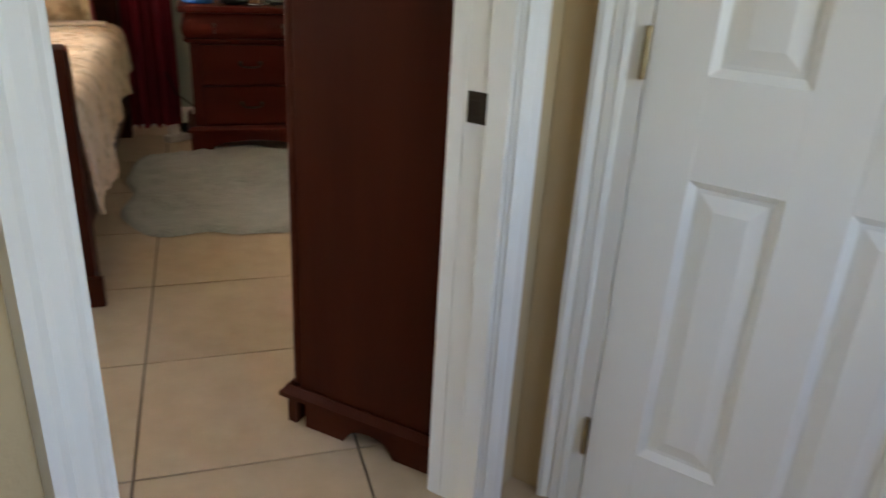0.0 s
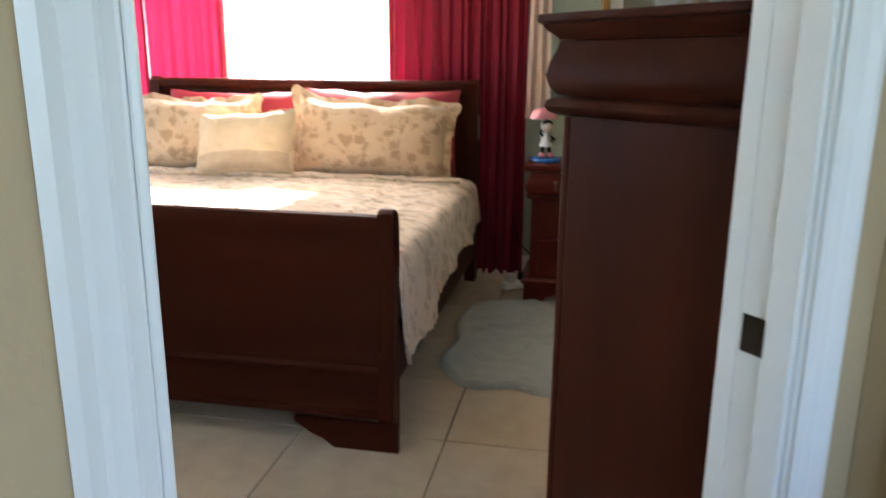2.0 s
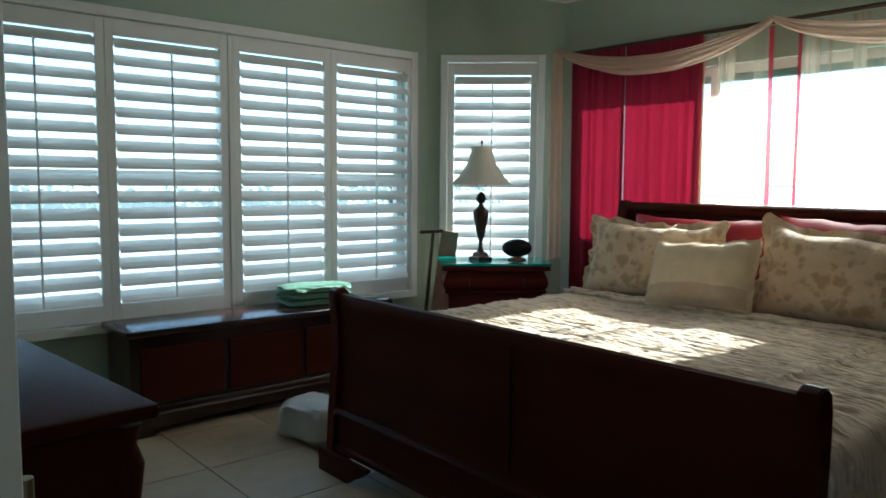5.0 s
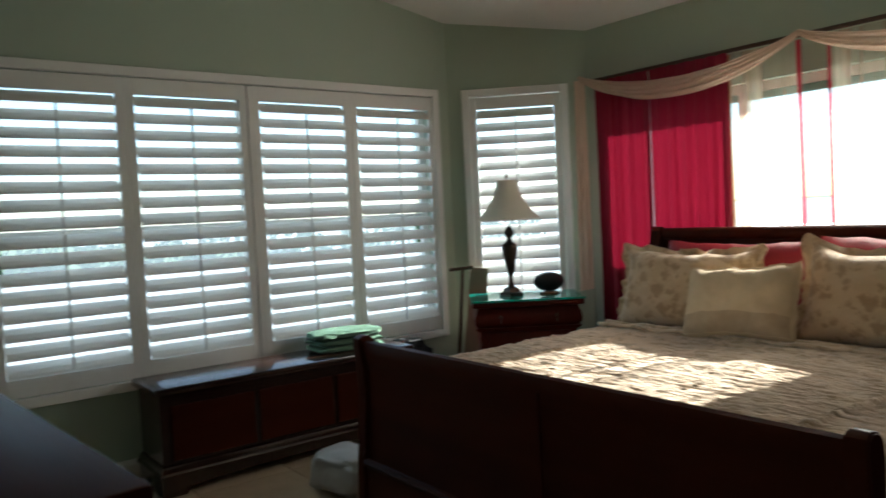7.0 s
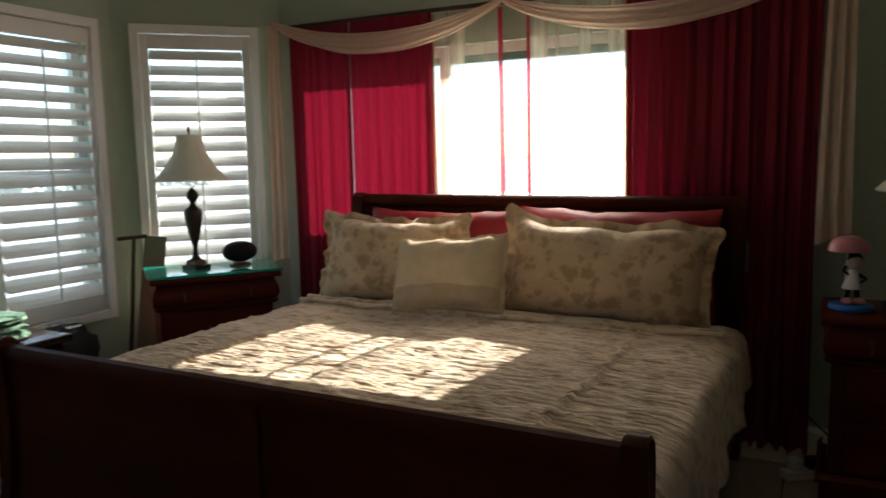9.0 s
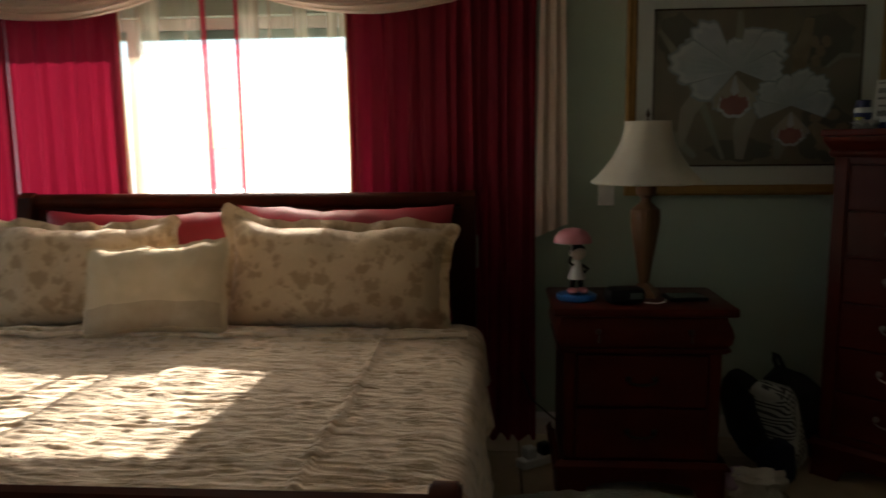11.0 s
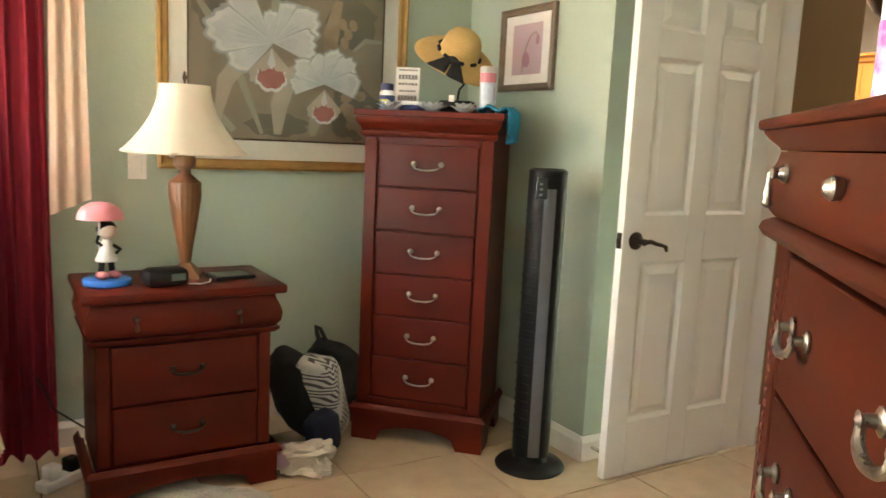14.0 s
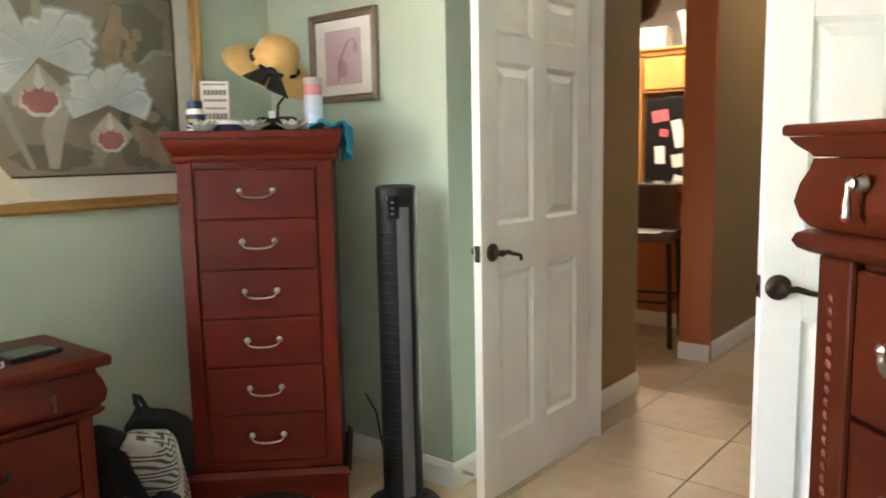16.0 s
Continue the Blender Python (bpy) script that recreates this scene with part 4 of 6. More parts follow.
for s in (-1, 1):
    bm = bmesh.new()
    post = [(2.435, 0.0), (2.435, 0.10), (2.442, 0.28), (2.456, 0.34), (2.466, 0.55), (2.462, 0.68), (2.448, 0.76), (2.452, 0.80), (2.475, 0.812), (2.505, 0.808), (2.525, 0.79), (2.530, 0.74), (2.530, 0.0)]
    extrude(bm, post, "x", s * 0.986, s * 1.040)
    bmesh.ops.bevel(bm, geom=[e for e in bm.edges if abs(e.verts[0].co.x - e.verts[1].co.x) < 1e-5], offset=0.005, segments=2, affect="EDGES")
    part("post", bm, WOOD, bed, smooth=True)
    bm = bmesh.new()
    extrude(bm, [(s * 1.062, 0), (s * 0.84, 0), (s * 0.80, 0.03), (s * 0.76, 0.045), (s * 0.70, 0.085), (s * 0.70, 0.098), (s * 1.062, 0.098)], "y", 2.41, 2.434)
    part("bracket_foot", bm, WOOD_H, bed)
    part("side_rail", boxes((s * 0.985, s * 1.01, 2.532, 4.44, 0.16, 0.36), bevel=0.004), WOOD_H, bed)
# headboard
hd = bmesh.new()
extrude(hd, [(4.50, 0.2), (4.50, 0.9), (4.510, 1.02), (4.512, 1.118), (4.545, 1.118), (4.55, 0.9), (4.55, 0.2)], "x", -0.945, 0.945)
headboard = part("headboard", hd, WOOD_H, bed, smooth=True)
part("top_rail", lathe(bmesh.new(), [(0.001, -0.97), (0.034, -0.97), (0.036, 0), (0.034, 0.97), (0.001, 0.97)], 16, cap=False), WOOD_H, headboard, smooth=True).matrix_basis = pose(0, 4.52, 1.130, 0, 90, 0)
for s in (-1, 1):
    bm = bmesh.new()
    extrude(bm, [(4.47, 0.0), (4.47, 0.9), (4.455, 1.05), (4.47, 1.15), (4.50, 1.172), (4.54, 1.16), (4.57, 1.05), (4.57, 0.0)], "x", s * 0.946, s * 1.008)
    part("post", bm, WOOD, bed, smooth=True)
    part("post_bracket", boxes((s * 1.0085, s * 1.020, 4.48, 4.50, 0.84, 0.98), bevel=0.002), PEWTER, bed, "steel bracket")


def floral(name, base, dark, scale, ruche=0.0):
    m = mat(name, base, 0.9, color2=tuple(c * 0.86 for c in base), scale=scale * 3, bump=0.35, bump_scale=350, sheen=0.3)
    nt = m.node_tree
    n, l = nt.nodes, nt.links
    b = n["Principled BSDF"]
    src = b.inputs["Base Color"].links[0].from_socket
    co = n.new("ShaderNodeTexCoord")
    warp = n.new("ShaderNodeTexNoise")
    warp.inputs["Scale"].default_value, warp.inputs["Detail"].default_value = scale * 1.4, 3
    l.new(co.outputs["Object"], warp.inputs["Vector"])
    add = n.new("ShaderNodeMixRGB")
    add.blend_type, add.inputs[0].default_value = "ADD", 0.10
    l.new(co.outputs["Object"], add.inputs[1])
    l.new(warp.outputs["Color"], add.inputs[2])
    vo = n.new("ShaderNodeTexVoronoi")
    vo.inputs["Scale"].default_value = scale
    l.new(add.outputs[0], vo.inputs["Vector"])
    petal = n.new("ShaderNodeTexNoise")
    petal.inputs["Scale"].default_value, petal.inputs["Detail"].default_value = scale * 4, 2
    l.new(co.outputs["Object"], petal.inputs["Vector"])
    mm = n.new("ShaderNodeMath")
    mm.operation = "MULTIPLY_ADD"
    mm.inputs[1].default_value = 0.55
    l.new(petal.outputs[0], mm.inputs[0])
    l.new(vo.outputs["Distance"], mm.inputs[2])
    rp = n.new("ShaderNodeValToRGB")
    rp.color_ramp.elements[0].position, rp.color_ramp.elements[1].position = 0.58, 0.80
    rp.color_ramp.elements[0].color, rp.color_ramp.elements[1].color = (1, 1, 1, 1), (0, 0, 0, 1)
    l.new(mm.outputs[0], rp.inputs[0])
    mx = n.new("ShaderNodeMixRGB")
    mx.inputs[2].default_value = (*dark, 1)
    l.new(rp.outputs[0], mx.inputs[0])
    l.new(src, mx.inputs[1])
    l.new(mx.outputs[0], b.inputs["Base Color"])
    if ruche:
        mp = n.new("ShaderNodeMapping")
        mp.inputs["Scale"].default_value = (4, 30, 6)
        l.new(co.outputs["Object"], mp.inputs["Vector"])
        rn = n.new("ShaderNodeTexNoise")
        rn.inputs["Scale"].default_value, rn.inputs["Detail"].default_value, rn.inputs["Distortion"].default_value = 1.0, 3, 0.6
        l.new(mp.outputs[0], rn.inputs["Vector"])
        rb = n.new("ShaderNodeBump")
        rb.inputs["Strength"].default_value, rb.inputs["Distance"].default_value = ruche, 0.020
        l.new(rn.outputs[0], rb.inputs["Height"])
        l.new(rb.outputs[0], n["Bump"].inputs["Normal"])
    return m


QUILT = floral("floral_quilt", (0.76, 0.565, 0.38), (0.52, 0.36, 0.22), 14, ruche=1.0)
SHAM = floral("floral_sham", (0.58, 0.405, 0.24), (0.37, 0.24, 0.125), 15)
CREAM = mat("cream_cloth", (0.63, 0.48, 0.31), 0.9, color2=(0.47, 0.36, 0.22), scale=16, bump=0.3, bump_scale=300)
BAND = mat("tan_band_cloth", (0.46, 0.35, 0.23), 0.9, color2=(0.36, 0.26, 0.16), scale=30, bump=0.3, bump_scale=300)
REDSATIN = mat("red_satin", (0.33, 0.010, 0.022), 0.5, color2=(0.22, 0.006, 0.014), scale=10)
MATTRESS = mat("mattress_white", (0.75, 0.73, 0.70), 0.9, scale=20)

mt = thing("mattress", pose(0, 0, 0), "white mattress under the quilt", "mattress")
part("body", boxes((-0.96, 0.96, 2.53, 4.44, 0.361, 0.615), bevel=0.05), MATTRESS, mt, smooth=True)
part("box_spring", boxes((-0.96, 0.96, 2.53, 4.44, 0.18, 0.359), bevel=0.02), MATTRESS, mt)


def quilt():
    """A draped sheet: over the bed and down both sides, with ruched ridges across."""
    nx, ny = 200, 420
    y0, y1 = 2.525, 4.25
    half, edge = 0.965, 0.06
    vs, fs = [], []
    for j in range(ny + 1):
        v = j / ny
        y = y0 + (y1 - y0) * v
        hangR = 0.40 - 0.14 * v + 0.025 * math.sin(9 * v) + 0.015 * math.sin(23 * v + 1)
        hangL = 0.34 + 0.02 * math.sin(7 * v)
        for i in range(nx + 1):
            s = -1 - hangL / half + (2 + (hangL + hangR) / half) * i / nx
            d = s * half
            a = abs(d)
            sg = 1 if d > 0 else -1
            if a <= half:
                x, z = d, 0.645
                drop = 0.0
            else:
                drop = a - half
                r = 0.07
                if drop < r * 1.57:
                    t = drop / r
                    x, z = sg * (half + r * math.sin(t)), 0.645 - r * (1 - math.cos(t))
                else:
                    k = drop - r * 1.57
                    x, z = sg * (half + r + 0.10 * k + 0.018 * math.sin(y * 13 + 2 * sg) * min(1, k * 5)), 0.645 - r - k
            q = Vector((x * 2.2 + 5, y * 13, z * 2.0))
            slant = 2.2 * noise.noise(Vector((x * 2.2, y * 1.5, 4)))
            w = noise.noise(q) * 0.008 + max(0, 1 - 2.4 * abs(noise.noise(Vector((x * 6.5 + 9, y * 30 + slant, z * 5))))) ** 1.5 * 0.00365 + max(0, 1 - 2.4 * abs(noise.noise(Vector((x * 10 + 3, y * 46 + 2 * slant, z * 8))))) ** 1.5 * 0.006
            if a <= half:
                z += w + 0.012 * math.cos(x * 1.3) + 0.02 * noise.noise(Vector((x * 1.4, y * 1.6, 3)))
                if abs(abs(x) - 0.68) < 0.009:
                    z += 0.010
            else:
                x += sg * (w + 0.01)
            # the turned-down fold near the pillows
            f = math.exp(-((y - 4.0 - 0.03 * noise.noise(Vector((x * 3, 0, 0)))) / 0.03) ** 2)
            z += 0.018 * f
            vs.append((x, y, z))
    for j in range(ny):
        for i in range(nx):
            a = j * (nx + 1) + i
            fs.append((a, a + 1, a + nx + 2, a + nx + 1))
    me = bpy.data.meshes.new("quilt")
    me.from_pydata(vs, [], fs)
    me.materials.append(QUILT)
    me.shade_smooth()
    t = thing("quilt", pose(0, 0, 0), "beige floral ruched quilt draped over the bed", "quilt")
    ob = new("cover", me)
    ob.parent = t
    mod = ob.modifiers.new("thick", "SOLIDIFY")
    mod.thickness, mod.offset = 0.012, -1
    for y, r in ((3.965, 0.011), (4.03, 0.014)):
        pts = [(-0.99 + 1.98 * k / 60, y + 0.018 * noise.noise(Vector((k * 0.15, y * 9, 1))), 0.672 + 0.010 * noise.noise(Vector((k * 0.3, y * 5, 7)))) for k in range(61)]
        part("folded_hem", tube(bmesh.new(), pts, [r * (1 + 0.3 * noise.noise(Vector((k * 0.5, y, 3)))) for k in range(61)], 8), QUILT, t, smooth=True)
    return t


quilt()


def pillow(name, m, w, h, t, material, label, flange=0.0, seed=0, band=None, ears=()):
    """A soft pillow in the x-z plane with a ruffled flange; ears lift or spread single corners: (side, out, up)."""
    def spot(u, v):
        """Place of (u, v) on the outline plane; beyond 1 lies the flange."""
        cu, cv = max(-1, min(1, u)), max(-1, min(1, v))
        pinch = 1 - 0.09 * (1 - cu * cu) * abs(cv) ** 3
        waist = 1 - 0.05 * (1 - cv * cv) * abs(cu) ** 3
        x, z = u * w / 2 * waist, v * h / 2 * pinch
        z += 0.016 * noise.noise(Vector((u * 2.6, seed, v))) + 0.006 * noise.noise(Vector((u * 8, seed + 3, v * 2)))
        for side, out, up in ears:
            k = max(0, side * cu) ** 7 * max(0, cv) ** 5
            x, z = x + side * out * k, z + up * k
        return x, z
    nu, nv = 40, 26
    def thick(u, v, s):
        k = max(0.0, (1 - abs(u) ** 3.2)) ** 0.6 * max(0.0, (1 - abs(v) ** 3.2)) ** 0.6
        return t * 0.5 * k * (1 + 0.22 * noise.noise(Vector((u * 2.2 + seed, v * 2.2, s))) + 0.09 * noise.noise(Vector((u * 6 + v * 2, v * 5, seed + s))))
    bm = bmesh.new()
    for s in (1, -1):
        grid = []
        for j in range(nv + 1):
            row = []
            for i in range(nu + 1):
                u, v = -1 + 2 * i / nu, -1 + 2 * j / nv
                x, z = spot(u, v)
                row.append(bm.verts.new((x, -s * thick(u, v, s), z)))
            grid.append(row)
        for j in range(nv):
            for i in range(nu):
                bm.faces.new((grid[j][i], grid[j][i + 1], grid[j + 1][i + 1], grid[j + 1][i]))
    bmesh.ops.remove_doubles(bm, verts=bm.verts, dist=0.0005)
    tg = thing(name, m, label, "pillow", "pillows on the bed")
    part("cover", bm, material, tg, smooth=True)
    if flange:
        f = bmesh.new()
        n = 150
        ring = []
        for k in range(n):
            a = 2 * math.pi * k / n
            c, sn = math.cos(a), math.sin(a)
            r = 1 / (abs(c) ** 9 + abs(sn) ** 9) ** (1 / 9)
            u, v = c * r, sn * r
            wob = flange * (0.35 * math.sin(13 * a + seed) + 0.3 * math.sin(29 * a + 2 * seed) + 0.5 * noise.noise(Vector((5 * c, 5 * sn, seed))))
            gu, gv = 2 * flange / w, 2 * flange / h * (1 + 0.35 * noise.noise(Vector((9 * c, 9 * sn, seed + 4))))
            xi, zi = spot(u * 0.97, v * 0.97)
            xm, zm = spot(u * (1 + gu * 0.5), v * (1 + gv * 0.5))
            xo, zo = spot(u * (1 + gu), v * (1 + gv))
            ring.append([f.verts.new(p) for p in ((xi, -0.004, zi), (xm, wob * 0.5 - 0.003, zm), (xo, wob, zo), (xo, wob + 0.004, zo), (xm, wob * 0.5 + 0.003, zm), (xi, 0.004, zi))])
        for k in range(n):
            p, q = ring[k], ring[(k + 1) % n]
            for e in range(6):
                f.faces.new((p[e], q[e], q[(e + 1) % 6], p[(e + 1) % 6]))
        part("flange", f, material, tg, "loose ruffled edge", smooth=True)
    if band:
        b = bmesh.new()
        v0, v1 = -0.88, -0.34
        nb = 26
        rows = []
        for j in range(7):
            row = []
            for i in range(nb + 1):
                u, v = -0.97 + 1.94 * i / nb, v0 + (v1 - v0) * j / 6
                x, z = spot(u, v)
                row.append(b.verts.new((x, -thick(u, v, 1) - 0.003, z)))
            rows.append(row)
        for j in range(6):
            for i in range(nb):
                b.faces.new((rows[j][i], rows[j][i + 1], rows[j + 1][i + 1], rows[j + 1][i]))
        part("band", b, band, tg, "darker woven band", smooth=True)
    return tg


pillow("red_pillow", pose(-0.42, 4.37, 0.875, -14, 0, 0), 0.86, 0.46, 0.16, REDSATIN, "red satin pillow against the headboard", seed=1)
pillow("red_pillow", pose(0.46, 4.37, 0.885, -14, 0, 0), 0.92, 0.48, 0.16, REDSATIN, "red satin pillow against the headboard", seed=2)
pillow("floral_sham", pose(-0.61, 4.22, 0.845, -20, 0, 4), 0.75, 0.43, 0.20, SHAM, "beige floral pillow sham with a floppy ruffled edge", 0.036, seed=3, ears=((-1, 0.05, 0.035), (1, 0.0, 0.02)))
pillow("floral_sham", pose(0.46, 4.20, 0.848, -20, 1, -2), 0.88, 0.43, 0.22, SHAM, "beige floral pillow sham with a raised corner", 0.036, seed=4, ears=((-1, 0.035, 0.075), (1, 0.03, 0.0)))
pillow("accent_pillow", pose(-0.20, 4.04, 0.825, -22, -3, 3), 0.55, 0.36, 0.15, CREAM, "cream accent pillow with a tan woven band", 0.012, seed=5, band=BAND, ears=((1, 0.0, 0.03),))

# ---- curtains of the north window ----
RED = cloth("red_curtain_cloth", (0.27, 0.008, 0.030), (0.19, 0.005, 0.020), 0.22, 6, (1, 1, 0.1))
SHEER = cloth("cream_sheer", (0.90, 0.78, 0.60), (0.85, 0.71, 0.52), 0.80, 6, (1, 1, 0.1), (0.42, 0.86))
PEACH = cloth("peach_scarf_cloth", (0.80, 0.64, 0.53), (0.73, 0.56, 0.45), 0.4, 10, (1, 1, 0.2))
ROD = mat("rod_metal", (0.08, 0.05, 0.035), 0.4, 0.7, scale=20)


def hanging(name, x0, x1, y, z0, z1, material, label, folds=6, depth=0.03, gather=0.0, seed=0, group="curtains of the window"):
    nx, nz = max(24, folds * 10), 14
    bm = bmesh.new()
    g = []
    for j in range(nz + 1):
        v = j / nz
        z = z0 + (z1 - z0) * v
        row = []
        for i in range(nx + 1):
            u = i / nx
            ph = 2 * math.pi * folds * (u + 0.06 * noise.noise(Vector((u * 5, seed, 0))))
            amp = depth * (0.55 + 0.45 * (1 - v)) * (0.7 + 0.5 * noise.noise(Vector((u * 3, v, seed))))
            x = x0 + (x1 - x0) * u + 0.006 * math.sin(v * 4 + i * 0.3)
            row.append(bm.verts.new((x, y + amp * math.sin(ph) + 0.3 * amp * math.sin(2.3 * ph + seed), z + (0.008 * math.sin(ph) if j == 0 else 0))))
        g.append(row)
    for j in range(nz):
        for i in range(nx):
            bm.faces.new((g[j][i], g[j][i + 1], g[j + 1][i + 1], g[j + 1][i]))
    t = thing(name, pose(0, 0, 0), label, "curtain", group)
    part("cloth", bm, material, t, smooth=True)
    return t


hanging("red_curtain", -1.545, -1.127, 4.655, 0.10, 2.12, RED, "red translucent curtain beside the bed", 6, 0.022, seed=1)
hanging("red_curtain", -1.120, -0.600, 4.66, 0.10, 2.12, RED, "red translucent curtain beside the sheers", 6, 0.020, seed=2)
hanging("red_curtain", 0.445, 0.90, 4.66, 0.02, 2.12, RED, "red translucent curtain beside the sheers", 6, 0.018, seed=3)
hanging("red_curtain", 0.88, 1.27, 4.645, 0.02, 2.12, RED, "red curtain gathered in deep folds", 7, 0.030, seed=4)
hanging("sheer_curtain", -0.612, -0.197, 4.69, 0.75, 2.115, SHEER, "cream sheer curtain in front of the window", 7, 0.014, seed=5)
hanging("sheer_curtain", -0.058, 0.458, 4.69, 0.75, 2.115, SHEER, "cream sheer curtain in front of the window", 8, 0.014, seed=6)
LILAC = cloth("lilac_lining", (0.30, 0.18, 0.22), (0.24, 0.14, 0.17), 0.25, 6, (1, 1, 0.1))
hanging("curtain_lining", -1.145, -1.108, 4.672, 0.12, 2.05, LILAC, "pale lilac lining between the red curtains", 1, 0.003, seed=13)
TANHEM = cloth("tan_hem_cloth", (0.40, 0.20, 0.09), (0.32, 0.15, 0.06), 0.22, 8, (1, 1, 0.1), (0.0, 0.08))
ROSEHEM = cloth("rose_hem_cloth", (0.50, 0.03, 0.06), (0.42, 0.02, 0.05), 0.3, 6, (1, 1, 0.1), (0.0, 0.12))
hanging("sheer_hem", -0.618, -0.590, 4.674, 0.80, 2.11, TANHEM, "tan woven edge of the sheer curtain", 1, 0.003, seed=11)
hanging("sheer_hem", -0.218, -0.190, 4.674, 0.80, 2.11, ROSEHEM, "rose red edge of the sheer curtain", 1, 0.003, seed=12)
hanging("sheer_hem", -0.062, -0.046, 4.674, 0.80, 2.11, ROSEHEM, "rose red edge of the sheer curtain", 1, 0.003, seed=14)
hanging("sheer_hem", 0.432, 0.461, 4.674, 0.80, 2.11, TANHEM, "tan woven edge of the sheer curtain", 1, 0.003, seed=15)

rod = thing("curtain_rod", pose(0, 0, 0), "dark metal curtain rod over the window", "curtain rod")
part("rod", tube(bmesh.new(), [(-1.62, 4.67, 2.13), (1.34, 4.67, 2.13)], 0.012, 10), ROD, rod)
for x in (-1.635, 1.355):
    b = bmesh.new()
    bmesh.ops.create_icosphere(b, subdivisions=2, radius=0.024, matrix=pose(x, 4.67, 2.13))
    part("finial", b, ROD, rod, smooth=True)
for x in (-1.55, -0.17, 1.25):
    part("bracket", boxes((x - 0.008, x + 0.008, 4.67, 4.749, 2.118, 2.142)), ROD, rod)


def swag(x0, z0, x1, z1, dip, seed):
    """A scarf hung in a curve between two points, gathered at its ends and with drooping pleats."""
    n, k = 40, 24
    bm = bmesh.new()
    g = []
    for i in range(n + 1):
        u = i / n
        base = z0 + (z1 - z0) * u
        sag = (4 * u * (1 - u)) ** 0.9
        row = []
        for j in range(k + 1):
            v = j / k
            z = base + 0.02 - dip * sag * (0.62 + 0.38 * v) - (0.035 + 0.01 * sag) * v
            y = 4.590 - 0.026 * math.sin(math.pi * v) * (0.5 + sag) + 0.009 * math.sin(v * 26 + seed + 3 * u)
            row.append(bm.verts.new((x0 + (x1 - x0) * u, y, z + 0.005 * noise.noise(Vector((u * 7, v * 4, seed))))))
        g.append(row)
    for i in range(n):
        for j in range(k):
            bm.faces.new((g[i][j], g[i + 1][j], g[i + 1][j + 1], g[i][j + 1]))
    return bm


scarf = thing("scarf_valance", pose(0, 0, 0), "peach scarf valance swagged over the curtain rod", "scarf valance")
part("swag", swag(-1.62, 2.145, -0.16, 2.125, 0.19, 1), PEACH, scarf, smooth=True)
part("swag", swag(-0.16, 2.125, 1.32, 2.145, 0.19, 2), PEACH, scarf, smooth=True)
for x, zb, s in ((-1.64, 0.74, 1), (1.335, 0.955, 2)):
    bm = bmesh.new()
    nx, nz = 40, 12
    g = []
    for j in range(nz + 1):
        v = j / nz
        row = []
        for i in range(nx + 1):
            u = i / nx
            wd = 0.05 + 0.02 * v
            row.append(bm.verts.new((x - wd + 2 * wd * u, 4.61 + 0.012 * math.sin(u * 15 + s), 2.14 + (zb + 0.03 * u * s - 2.14) * v)))
        g.append(row)
    for j in range(nz):
        for i in range(nx):
            bm.faces.new((g[j][i], g[j][i + 1], g[j + 1][i + 1], g[j + 1][i]))
    part("tail", bm, PEACH, scarf, smooth=True)

# ---- lamps ----
SHADE = cloth("cream_lampshade", (0.84, 0.80, 0.71), (0.80, 0.76, 0.67), 0.5, 30)
LAMPWOOD = mat("turned_wood", (0.23, 0.11, 0.045), 0.38, color2=(0.12, 0.05, 0.022), scale=26, stretch=(1, 1, 0.15), coat=0.1)


